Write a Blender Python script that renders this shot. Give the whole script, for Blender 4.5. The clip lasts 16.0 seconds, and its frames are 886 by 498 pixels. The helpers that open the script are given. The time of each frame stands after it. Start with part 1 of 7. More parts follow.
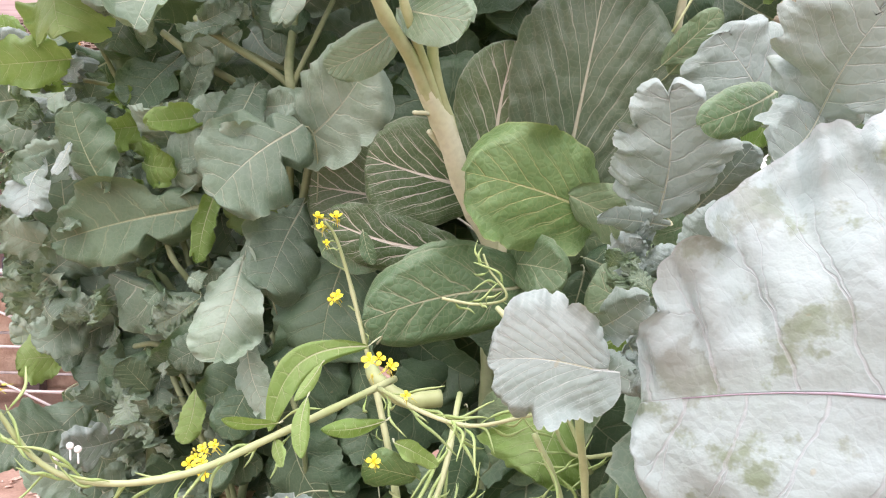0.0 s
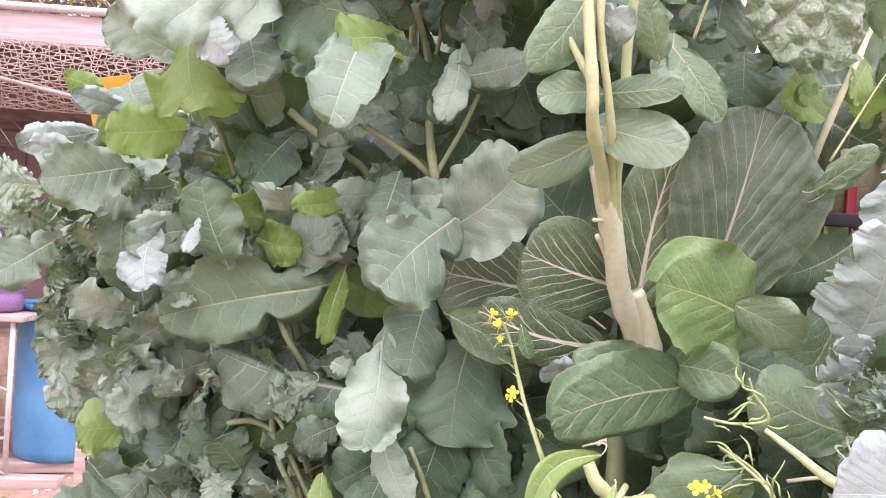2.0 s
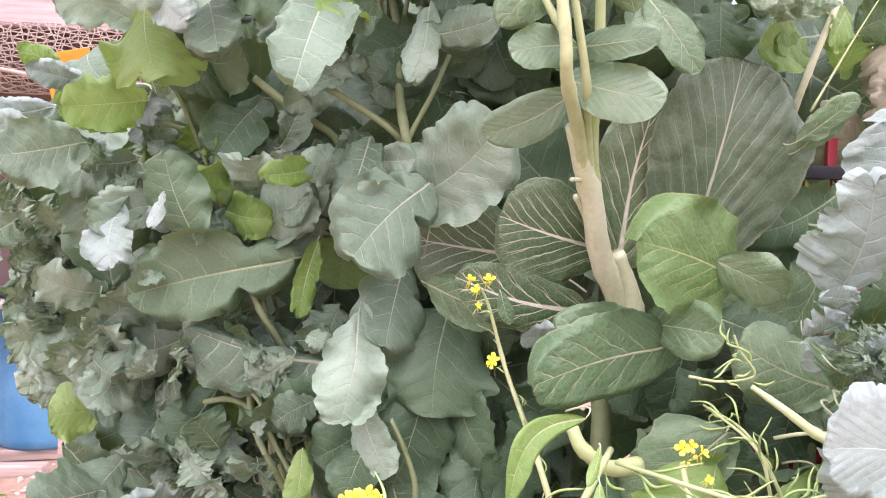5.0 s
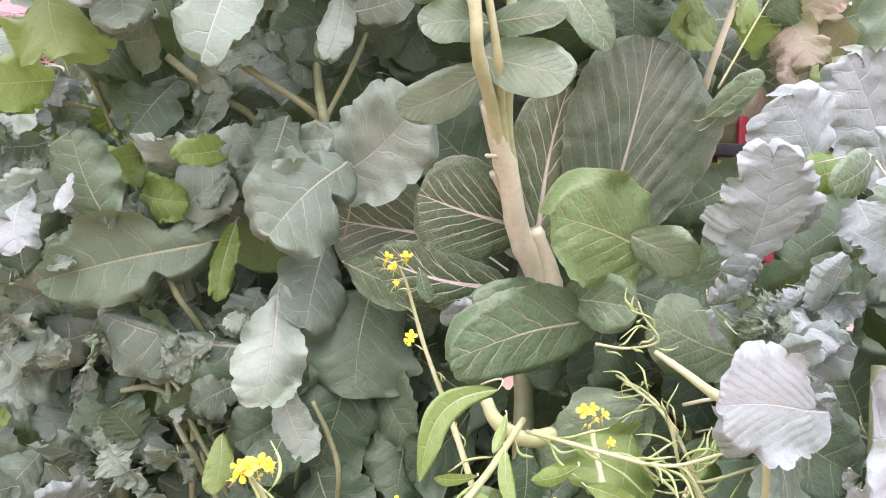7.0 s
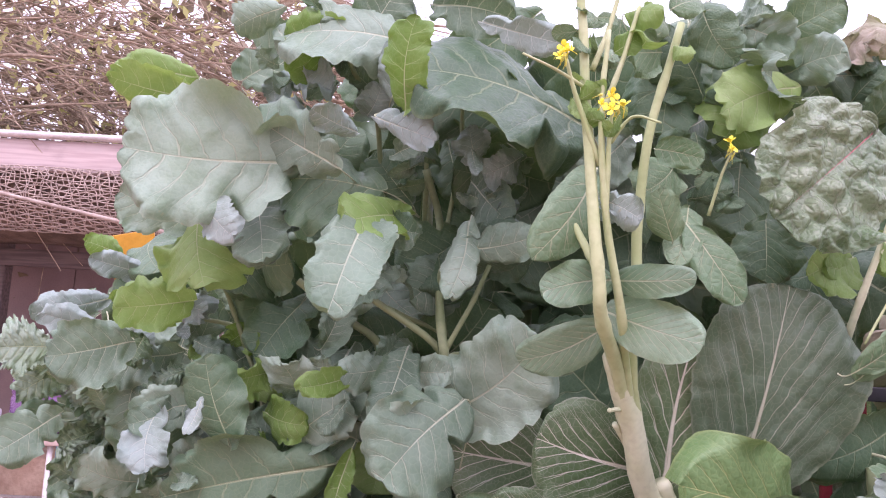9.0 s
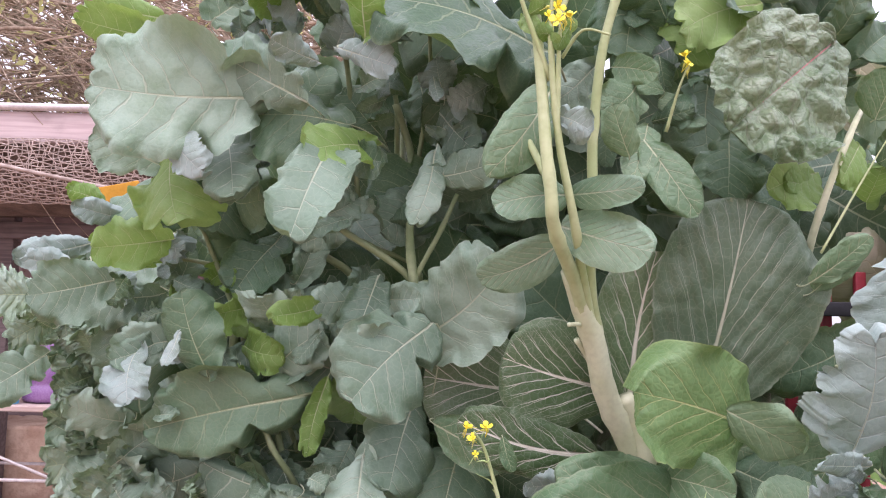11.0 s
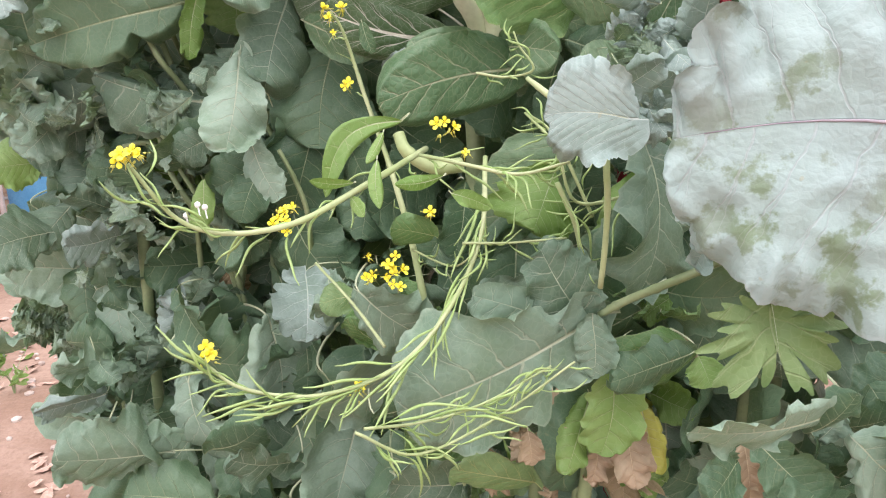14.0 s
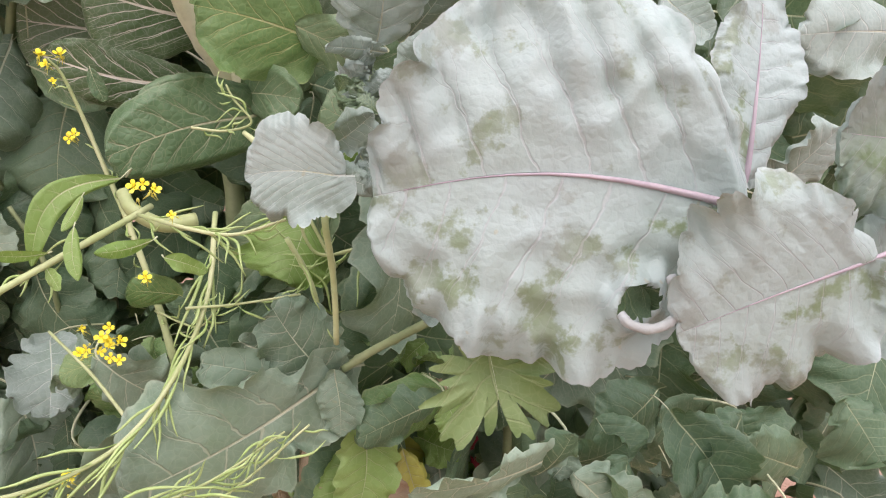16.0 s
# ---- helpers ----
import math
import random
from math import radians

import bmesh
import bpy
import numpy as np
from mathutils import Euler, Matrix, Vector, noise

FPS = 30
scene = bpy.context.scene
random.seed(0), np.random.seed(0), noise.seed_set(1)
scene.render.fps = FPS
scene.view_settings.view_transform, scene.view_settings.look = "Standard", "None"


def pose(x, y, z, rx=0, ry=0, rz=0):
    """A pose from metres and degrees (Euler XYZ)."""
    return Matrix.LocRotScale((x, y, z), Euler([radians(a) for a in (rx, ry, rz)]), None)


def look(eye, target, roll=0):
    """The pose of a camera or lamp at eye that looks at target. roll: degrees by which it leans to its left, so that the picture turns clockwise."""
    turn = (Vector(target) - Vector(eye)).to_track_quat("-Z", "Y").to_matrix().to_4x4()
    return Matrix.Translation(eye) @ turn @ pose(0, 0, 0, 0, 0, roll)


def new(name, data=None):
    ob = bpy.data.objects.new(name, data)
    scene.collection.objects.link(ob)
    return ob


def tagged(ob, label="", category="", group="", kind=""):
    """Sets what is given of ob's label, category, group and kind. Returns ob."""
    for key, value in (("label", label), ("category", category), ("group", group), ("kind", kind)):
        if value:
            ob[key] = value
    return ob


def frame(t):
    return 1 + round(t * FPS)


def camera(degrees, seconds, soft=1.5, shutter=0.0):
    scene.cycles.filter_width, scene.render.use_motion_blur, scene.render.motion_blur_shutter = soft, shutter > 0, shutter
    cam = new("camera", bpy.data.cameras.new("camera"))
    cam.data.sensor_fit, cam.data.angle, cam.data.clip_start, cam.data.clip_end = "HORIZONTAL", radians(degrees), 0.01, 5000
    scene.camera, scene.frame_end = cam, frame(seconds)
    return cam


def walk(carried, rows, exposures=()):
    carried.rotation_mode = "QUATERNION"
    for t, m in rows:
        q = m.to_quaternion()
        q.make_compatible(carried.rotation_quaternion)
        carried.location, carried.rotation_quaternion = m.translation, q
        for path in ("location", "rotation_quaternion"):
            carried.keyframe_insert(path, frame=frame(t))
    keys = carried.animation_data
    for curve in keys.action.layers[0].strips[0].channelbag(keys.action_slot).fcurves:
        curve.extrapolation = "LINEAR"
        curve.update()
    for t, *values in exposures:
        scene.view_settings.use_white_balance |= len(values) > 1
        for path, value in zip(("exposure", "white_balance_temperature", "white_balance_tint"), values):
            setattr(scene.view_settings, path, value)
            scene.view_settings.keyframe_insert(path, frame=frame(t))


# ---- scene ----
cam = camera(59.3, 16.0, 1.1)
PATH = [
    (0, (0.056, 0.072, 1.304), (-0.058, 2.066, 1.204), 0.9),
    (0.5, (-0.017, 0.103, 1.319), (-0.027, 2.102, 1.274), -0.0),
    (1, (-0.086, 0.106, 1.361), (0.004, 2.104, 1.364), 0.5),
    (1.5, (-0.175, 0.061, 1.369), (-0.015, 2.054, 1.394), 2.0),
    (2, (-0.247, 0.044, 1.36), (-0.093, 2.039, 1.365), 3.4),
    (2.5, (-0.253, 0.065, 1.347), (-0.153, 2.062, 1.324), 3.8),
    (3, (-0.256, 0.08, 1.354), (-0.166, 2.078, 1.298), 3.8),
    (3.5, (-0.261, 0.071, 1.35), (-0.147, 2.067, 1.282), 3.4),
    (3.7, (-0.262, 0.071, 1.348), (-0.142, 2.066, 1.281), 3.2),
    (5.8, (-0.215, 0.069, 1.354), (0.039, 2.052, 1.303), 0.4),
    (6, (-0.21, 0.076, 1.35), (0.053, 2.058, 1.308), 0.2),
    (6.5, (-0.195, 0.079, 1.348), (0.116, 2.054, 1.291), 0.3),
    (7, (-0.207, 0.068, 1.335), (0.137, 2.037, 1.26), 0.8),
    (7.5, (-0.202, 0.072, 1.34), (0.178, 2.034, 1.28), 1.9),
    (8, (-0.178, 0.085, 1.418), (0.154, 2.057, 1.465), 3.1),
    (8.5, (-0.193, 0.078, 1.45), (-0.051, 2.062, 1.657), 3.5),
    (8.7, (-0.208, 0.076, 1.456), (-0.15, 2.058, 1.715), 3.7),
    (10.8, (-0.163, 0.07, 1.413), (-0.192, 2.055, 1.662), 1.8),
    (11, (-0.153, 0.067, 1.406), (-0.153, 2.059, 1.584), 1.5),
    (11.5, (-0.161, 0.07, 1.359), (-0.124, 2.07, 1.358), 0.9),
    (12, (-0.165, 0.072, 1.332), (-0.057, 2.061, 1.154), 0.5),
    (12.5, (-0.17, 0.056, 1.303), (0.013, 2.018, 0.961), 0.5),
    (13, (-0.144, 0.011, 1.276), (0.027, 1.949, 0.813), 0.4),
    (13.5, (-0.085, -0.043, 1.288), (0.035, 1.879, 0.747), -0.5),
    (14, (-0.061, -0.036, 1.288), (0.082, 1.872, 0.707), -0.6),
    (14.5, (-0.023, -0.026, 1.285), (0.219, 1.865, 0.682), -0.3),
    (15, (0.012, -0.036, 1.299), (0.361, 1.839, 0.698), -0.4),
    (15.5, (0.024, -0.034, 1.297), (0.464, 1.829, 0.72), -0.5),
    (16, (0.034, -0.025, 1.307), (0.591, 1.823, 0.783), -0.6),
]
EXPOSURES = [(0, 0.62, 6700, 31), (1.5, 0.9, 6500, 42), (3.7, 0.88, 6500, 31), (6, 0.88, 6500, 43), (7.5, 0.9, 6400, 47), (8.7, 0.56, 6200, 48), (10.8, 0.4, 6150, 36), (11.5, 0.69, 6500, 34), (12.5, 0.89, 6450, 38), (13.5, 0.65, 6450, 24), (15, 0.3, 6750, 20), (16, 0.3, 6850, 30)]
walk(cam, [(t, look(eye, target, roll)) for t, eye, target, roll in PATH], EXPOSURES)

# ---- light: thin bright cloud over everything ----
SUN_HIGH, SUN_ROUND = 55.0, 200.0
world = bpy.data.worlds.new("overcast_sky")
scene.world = world
world.use_nodes = True
wn, wl = world.node_tree.nodes, world.node_tree.links
sky = wn.new("ShaderNodeTexSky")
sky.sky_type, sky.sun_disc = "NISHITA", False
sky.sun_elevation, sky.sun_rotation = radians(SUN_HIGH), radians(SUN_ROUND)
sky.air_density, sky.dust_density = 1.0, 4.0
cloud = wn.new("ShaderNodeMix")
cloud.data_type = "RGBA"
cloud.inputs[0].default_value = 0.72
cloud.inputs[7].default_value = (9.2, 9.5, 9.8, 1)
wl.new(sky.outputs[0], cloud.inputs[6])
# an overcast sky is about three times as bright overhead as at the horizon
way, up, rise, shade = wn.new("ShaderNodeTexCoord"), wn.new("ShaderNodeSeparateXYZ"), wn.new("ShaderNodeMapRange"), wn.new("ShaderNodeVectorMath")
wl.new(way.outputs["Generated"], up.inputs[0])
wl.new(up.outputs[2], rise.inputs[0])
rise.inputs[3].default_value, rise.inputs[4].default_value = 0.55, 1.65
shade.operation = "SCALE"
wl.new(cloud.outputs[2], shade.inputs[0])
wl.new(rise.outputs[0], shade.inputs["Scale"])
wl.new(shade.outputs[0], wn["Background"].inputs[0])
wn["Background"].inputs[1].default_value = 0.185

sun = new("sun", bpy.data.lights.new("sun", "SUN"))
sun.data.energy, sun.data.angle, sun.data.color = 0.55, radians(25), (1.0, 0.95, 0.87)
sun.matrix_world = look((0.9, -1.9, 3.0), (0, 0, 0))

# ---- materials ----
def material(name):
    m = bpy.data.materials.new(name)
    m.use_nodes = True
    return m, m.node_tree.nodes, m.node_tree.links, m.node_tree.nodes["Principled BSDF"]


def math_node(n, l, op, a, b=None, c=None):
    k = n.new("ShaderNodeMath")
    k.operation = op
    for i, v in enumerate((a, b, c)):
        if v is None:
            continue
        if isinstance(v, (int, float)):
            k.inputs[i].default_value = v
        else:
            l.new(v, k.inputs[i])
    return k.outputs[0]


def ramp(n, l, v, lo, hi, a=0.0, b=1.0):
    k = n.new("ShaderNodeMapRange")
    k.interpolation_type = "SMOOTHSTEP"
    l.new(v, k.inputs[0])
    for i, x in enumerate((lo, hi, a, b)):
        k.inputs[i + 1].default_value = x
    return k.outputs[0]


def mix(n, l, f, a, b):
    k = n.new("ShaderNodeMix")
    k.data_type = "RGBA"
    for i, v in ((0, f), (6, a), (7, b)):
        if isinstance(v, (int, float)):
            k.inputs[i].default_value = v
        elif isinstance(v, tuple):
            k.inputs[i].default_value = (*v, 1)
        else:
            l.new(v, k.inputs[i])
    return k.outputs[2]


def noise_tex(n, l, scale, detail=4.0, coords="Object", rough=0.55):
    c, k = n.new("ShaderNodeTexCoord"), n.new("ShaderNodeTexNoise")
    k.inputs["Scale"].default_value, k.inputs["Detail"].default_value, k.inputs["Roughness"].default_value = scale, detail, rough
    l.new(c.outputs[coords], k.inputs["Vector"])
    return k.outputs["Fac"]


def bump(n, l, p, height, strength, distance):
    k = n.new("ShaderNodeBump")
    k.inputs["Strength"].default_value, k.inputs["Distance"].default_value = strength, distance
    l.new(height, k.inputs["Height"])
    l.new(k.outputs[0], p.inputs["Normal"])


VEINING = {}


def leaf_material(name, col_a, col_b, vein, veins=7.0, vein_strength=0.6, rough=0.5, wax=0.0, wax_col=(0.5, 0.56, 0.53), through_light=0.14, mid=0.012, slope=0.9, arch=1.25, blister=0.3, spec=0.4, vein_width=0.05, crumple=0.7, wax_low=0.25, vary=0.45, wax_soft=0.4, wander=0.35, net_strength=0.12, vein_depth=0.9):
    """A leaf blade: a tapering midrib, side veins that fork towards the edge, a fine net; bloom, spots and relief.
    slope and arch: how the side veins run, x = slope * |y| ** arch from the midrib, in lengths of the leaf."""
    m, n, l, p = material(name)
    VEINING[name] = veins, slope, arch
    uv, flat = n.new("ShaderNodeUVMap"), n.new("ShaderNodeUVMap")
    uv.uv_map, flat.uv_map = "UVMap", "flat"
    sep, sep2 = n.new("ShaderNodeSeparateXYZ"), n.new("ShaderNodeSeparateXYZ")
    l.new(uv.outputs[0], sep.inputs[0])
    l.new(flat.outputs[0], sep2.inputs[0])
    fx, fy = sep2.outputs[0], sep2.outputs[1]
    a = math_node(n, l, "ABSOLUTE", math_node(n, l, "MULTIPLY_ADD", sep.outputs[1], 2.0, -1.0))
    ay = math_node(n, l, "ABSOLUTE", fy)
    side = math_node(n, l, "SIGN", fy)
    wob = noise_tex(n, l, 26.0, 3.0)
    info = n.new("ShaderNodeObjectInfo")
    rnd = info.outputs["Random"]
    s = math_node(n, l, "MULTIPLY_ADD", math_node(n, l, "POWER", ay, arch), -slope, fx)
    s = math_node(n, l, "MULTIPLY", s, veins)
    s = math_node(n, l, "MULTIPLY_ADD", side, 0.22, s)
    s = math_node(n, l, "MULTIPLY_ADD", math_node(n, l, "SUBTRACT", wob, 0.5), 2.0 * wander, s)
    thin = ramp(n, l, a, 0.0, 0.95, 1.35 * vein_width, 0.4 * vein_width)

    def lines_at(v, scale=1.0):
        d = math_node(n, l, "ABSOLUTE", math_node(n, l, "SUBTRACT", math_node(n, l, "FRACT", v), 0.5))
        d = math_node(n, l, "DIVIDE", d, thin)
        return ramp(n, l, d, 1.0 * scale, 0.35 * scale)

    lateral = lines_at(s)
    out1 = math_node(n, l, "MAXIMUM", math_node(n, l, "SUBTRACT", a, 0.28), 0.0)
    out2 = math_node(n, l, "MAXIMUM", math_node(n, l, "SUBTRACT", a, 0.50), 0.0)
    fork = math_node(n, l, "MULTIPLY", lines_at(math_node(n, l, "MULTIPLY_ADD", out1, 0.62, s), 0.8), 0.75)
    fork2 = math_node(n, l, "MULTIPLY", lines_at(math_node(n, l, "MULTIPLY_ADD", out2, -0.8, s), 0.7), 0.6)
    lateral = math_node(n, l, "MAXIMUM", lateral, math_node(n, l, "MAXIMUM", fork, fork2))
    lateral = math_node(n, l, "MULTIPLY", lateral, ramp(n, l, a, 1.0, 0.45, 0.15, 1.0))
    rib = math_node(n, l, "MULTIPLY_ADD", fx, -0.9 * mid, mid)
    midrib = ramp(n, l, math_node(n, l, "DIVIDE", ay, rib), 1.2, 0.6)
    c = n.new("ShaderNodeTexCoord")
    vor = n.new("ShaderNodeTexVoronoi")
    vor.feature = "DISTANCE_TO_EDGE"
    vor.inputs["Scale"].default_value = 130.0
    l.new(c.outputs["Object"], vor.inputs["Vector"])
    net = ramp(n, l, vor.outputs["Distance"], 0.08, 0.0)
    big = noise_tex(n, l, 13.0, 4.0)
    fine = noise_tex(n, l, 160.0, 3.0)
    base = mix(n, l, ramp(n, l, big, 0.32, 0.68), col_a, col_b)
    if wax:
        base = mix(n, l, math_node(n, l, "MULTIPLY", ramp(n, l, noise_tex(n, l, 22.0, 5.0, rough=0.65), wax_low, wax_low + wax_soft), math_node(n, l, "MULTIPLY", ramp(n, l, rnd, 0.05, 0.95, 0.35, 1.0), wax)), base, wax_col)
    hsv = n.new("ShaderNodeHueSaturation")
    l.new(base, hsv.inputs["Color"])
    l.new(math_node(n, l, "MULTIPLY_ADD", rnd, vary, 1.0 - 0.5 * vary), hsv.inputs["Value"])
    l.new(math_node(n, l, "MULTIPLY_ADD", rnd, -0.014, 0.511), hsv.inputs["Hue"])
    l.new(math_node(n, l, "MULTIPLY_ADD", rnd, -0.18, 1.12), hsv.inputs["Saturation"])
    base = hsv.outputs[0]
    base = mix(n, l, math_node(n, l, "MULTIPLY", net, net_strength), base, vein)
    lines = math_node(n, l, "MAXIMUM", math_node(n, l, "MULTIPLY", lateral, vein_strength), math_node(n, l, "MULTIPLY", midrib, min(1.0, vein_strength * 1.5)))
    base = mix(n, l, lines, base, vein)
    base = mix(n, l, ramp(n, l, a, 0.965, 0.995, 0.0, 0.22), base, vein)
    spots = ramp(n, l, noise_tex(n, l, 75.0, 2.0), 0.72, 0.78)
    base = mix(n, l, math_node(n, l, "MULTIPLY", spots, 0.35), base, (0.34, 0.30, 0.16))
    l.new(base, p.inputs["Base Color"])
    l.new(ramp(n, l, fine, 0.3, 0.7, rough - 0.06, rough + 0.1), p.inputs["Roughness"])
    p.inputs["Specular IOR Level"].default_value = spec
    h = math_node(n, l, "MULTIPLY_ADD", lateral, -vein_depth, math_node(n, l, "MULTIPLY", vor.outputs["Distance"], blister * 2))
    h = math_node(n, l, "MULTIPLY_ADD", midrib, -0.8, h)
    h = math_node(n, l, "MULTIPLY_ADD", fine, 0.1, h)
    h = math_node(n, l, "MULTIPLY_ADD", noise_tex(n, l, 55.0, 4.0), 1.6 * crumple, h)
    bump(n, l, p, h, 0.6, 0.0022)
    tr, mx = n.new("ShaderNodeBsdfTranslucent"), n.new("ShaderNodeMixShader")
    glow = mix(n, l, 0.5, base, (0.30, 0.42, 0.05))
    l.new(glow, tr.inputs["Color"])
    mx.inputs[0].default_value = through_light
    l.new(p.outputs[0], mx.inputs[1])
    l.new(tr.outputs[0], mx.inputs[2])
    l.new(mx.outputs[0], n["Material Output"].inputs["Surface"])
    return m


def plain_material(name, col_a, col_b, scale=20.0, rough=0.6, metal=0.0, fine=120.0, relief=0.3, depth=0.002, lo=0.35, hi=0.65, spec=0.4):
    m, n, l, p = material(name)
    f = noise_tex(n, l, scale, 5.0)
    g = noise_tex(n, l, fine, 3.0)
    base = mix(n, l, ramp(n, l, f, lo, hi), col_a, col_b)
    base = mix(n, l, ramp(n, l, g, 0.4, 0.75, 0.0, 0.25), base, tuple(0.55 * x for x in col_a))
    l.new(base, p.inputs["Base Color"])
    l.new(ramp(n, l, g, 0.3, 0.7, rough - 0.08, rough + 0.1), p.inputs["Roughness"])
    p.inputs["Metallic"].default_value, p.inputs["Specular IOR Level"].default_value = metal, spec
    bump(n, l, p, math_node(n, l, "ADD", f, math_node(n, l, "MULTIPLY", g, 0.4)), relief, depth)
    return m


def wood_material(name, col_a, col_b, axis=0, rough=0.75):
    m, n, l, p = material(name)
    c, mp, t = n.new("ShaderNodeTexCoord"), n.new("ShaderNodeMapping"), n.new("ShaderNodeTexNoise")
    mp.inputs["Scale"].default_value = [3.0 if i == axis else 45.0 for i in range(3)]
    t.inputs["Scale"].default_value, t.inputs["Detail"].default_value = 1.0, 6.0
    l.new(c.outputs["Object"], mp.inputs[0])
    l.new(mp.outputs[0], t.inputs["Vector"])
    dirt = noise_tex(n, l, 4.0, 5.0)
    base = mix(n, l, ramp(n, l, t.outputs["Fac"], 0.35, 0.65), col_a, col_b)
    base = mix(n, l, ramp(n, l, dirt, 0.5, 0.75, 0.0, 0.5), base, tuple(0.4 * x for x in col_a))
    l.new(base, p.inputs["Base Color"])
    p.inputs["Roughness"].default_value = rough
    bump(n, l, p, t.outputs["Fac"], 0.5, 0.003)
    return m


COLLARD = leaf_material("kale_leaf", (0.104, 0.176, 0.108), (0.15, 0.242, 0.152), (0.44, 0.50, 0.37), wax=0.8, wax_col=(0.235, 0.335, 0.258), vein_strength=0.55, rough=0.5, veins=6, vein_width=0.04, vary=0.6)
# darker copy of the kale green: shade inside the bed put into the colour
DARK = leaf_material("kale_leaf_shade_tone", (0.068, 0.135, 0.07), (0.1, 0.178, 0.102), (0.32, 0.38, 0.22), rough=0.45, vein_strength=0.45, veins=6, vein_width=0.04)
LIME = leaf_material("young_leaf", (0.165, 0.295, 0.07), (0.22, 0.35, 0.11), (0.44, 0.52, 0.26), rough=0.48, through_light=0.32, vein_strength=0.5, veins=6, vein_width=0.04)
PALE = leaf_material("waxy_kale_leaf", (0.175, 0.25, 0.19), (0.25, 0.325, 0.285), (0.50, 0.57, 0.52), wax=0.75, wax_col=(0.3, 0.405, 0.37), vary=0.25, rough=0.55, through_light=0.1, vein_strength=0.5, veins=6, vein_width=0.04)
FAN = leaf_material("fan_veined_leaf", (0.22, 0.3, 0.25), (0.31, 0.39, 0.35), (0.50, 0.57, 0.52), wax=0.75, wax_col=(0.42, 0.53, 0.5), vary=0.25, rough=0.55, through_light=0.1, vein_strength=0.7, veins=6, vein_width=0.04, slope=1.5, arch=0.85)
SPOON = leaf_material("pak_choi_leaf", (0.108, 0.192, 0.095), (0.152, 0.25, 0.138), (0.491, 0.5, 0.324), veins=5.5, rough=0.42, vein_strength=0.45, blister=0.5, slope=1.2, arch=1.0, vein_width=0.045)
WHITE = leaf_material("white_veined_leaf", (0.076, 0.135, 0.0594), (0.117, 0.18, 0.0918), (0.694, 0.68, 0.562), veins=5.5, vein_strength=0.8, rough=0.4, mid=0.022, slope=1.6, vein_width=0.055, blister=0.25, arch=0.85, crumple=1.0)
BROAD = leaf_material("broad_dark_leaf", (0.092, 0.145, 0.085), (0.132, 0.188, 0.122), (0.45, 0.47, 0.35), veins=4.6, vein_strength=0.7, rough=0.42, mid=0.014, slope=2.1, vein_width=0.03, blister=0.25, crumple=0.7, arch=0.78)
FRESH = leaf_material("crinkled_fresh_leaf", (0.105, 0.205, 0.066), (0.15, 0.258, 0.102), (0.491, 0.5, 0.216), veins=5.5, rough=0.38, blister=0.45, slope=1.4, arch=0.95, vein_width=0.04, vein_strength=0.5)
GLOSSY = leaf_material("glossy_stem_leaf", (0.12, 0.215, 0.122), (0.168, 0.272, 0.165), (0.445, 0.46, 0.324), veins=9, rough=0.36, vein_strength=0.5, slope=1.5, spec=0.6, arch=0.95, vein_width=0.06)
CABBAGE = leaf_material("waxy_cabbage_leaf", (0.15, 0.22, 0.12), (0.25, 0.315, 0.285), (0.42, 0.44, 0.45), veins=7, wax=0.9, wax_col=(0.315, 0.42, 0.4), wax_low=0.40, wax_soft=0.08, vary=0.1, rough=0.5, spec=0.4, through_light=0.05, mid=0.008, slope=0.6, vein_strength=0.3, vein_width=0.03, crumple=1.1, arch=1.3, wander=0.3, vein_depth=0.35, net_strength=0.06)
CURLY = leaf_material("curly_kale_leaf", (0.140, 0.240, 0.118), (0.215, 0.315, 0.195), (0.40, 0.48, 0.30), wax=0.7, wax_col=(0.31, 0.41, 0.345), rough=0.5, blister=0.8, through_light=0.2)
CHARD = leaf_material("savoyed_chard_leaf", (0.105, 0.175, 0.088), (0.19, 0.265, 0.155), (0.36, 0.38, 0.32), veins=6.0, rough=0.27, blister=1.0, spec=0.6, vein_strength=0.2, crumple=2.0)
RUST = leaf_material("reddish_leaf", (0.24, 0.27, 0.15), (0.34, 0.30, 0.23), (0.42, 0.36, 0.24), rough=0.5, through_light=0.25)
YELLOW = leaf_material("yellowing_leaf", (0.38, 0.40, 0.06), (0.48, 0.46, 0.10), (0.55, 0.55, 0.25), rough=0.5, through_light=0.3)
DEAD = leaf_material("withered_leaf", (0.26, 0.195, 0.12), (0.4, 0.31, 0.2), (0.50, 0.38, 0.24), rough=0.75, through_light=0.1)
OAK = leaf_material("lobed_lettuce_leaf", (0.118, 0.195, 0.058), (0.158, 0.24, 0.088), (0.42, 0.48, 0.26), veins=6.0, rough=0.5, vein_strength=0.35, through_light=0.22)
STEM = plain_material("green_stem", (0.18, 0.24, 0.11), (0.27, 0.33, 0.17), 14.0, 0.45)
PALE_STEM = plain_material("pale_stalk", (0.5, 0.55, 0.34), (0.6, 0.63, 0.44), 12.0, 0.42)
LIGHT_STEM = plain_material("light_green_stalk", (0.33, 0.41, 0.18), (0.43, 0.49, 0.26), 14.0, 0.42)
PURPLE_RIB = plain_material("purple_rib", (0.34, 0.3, 0.335), (0.43, 0.38, 0.41), 30.0, 0.6)
RED_RIB = plain_material("red_rib", (0.42, 0.05, 0.08), (0.50, 0.10, 0.12), 30.0, 0.45)
LIGHT_RIB = plain_material("light_rib", (0.40, 0.46, 0.27), (0.50, 0.55, 0.36), 30.0, 0.45)
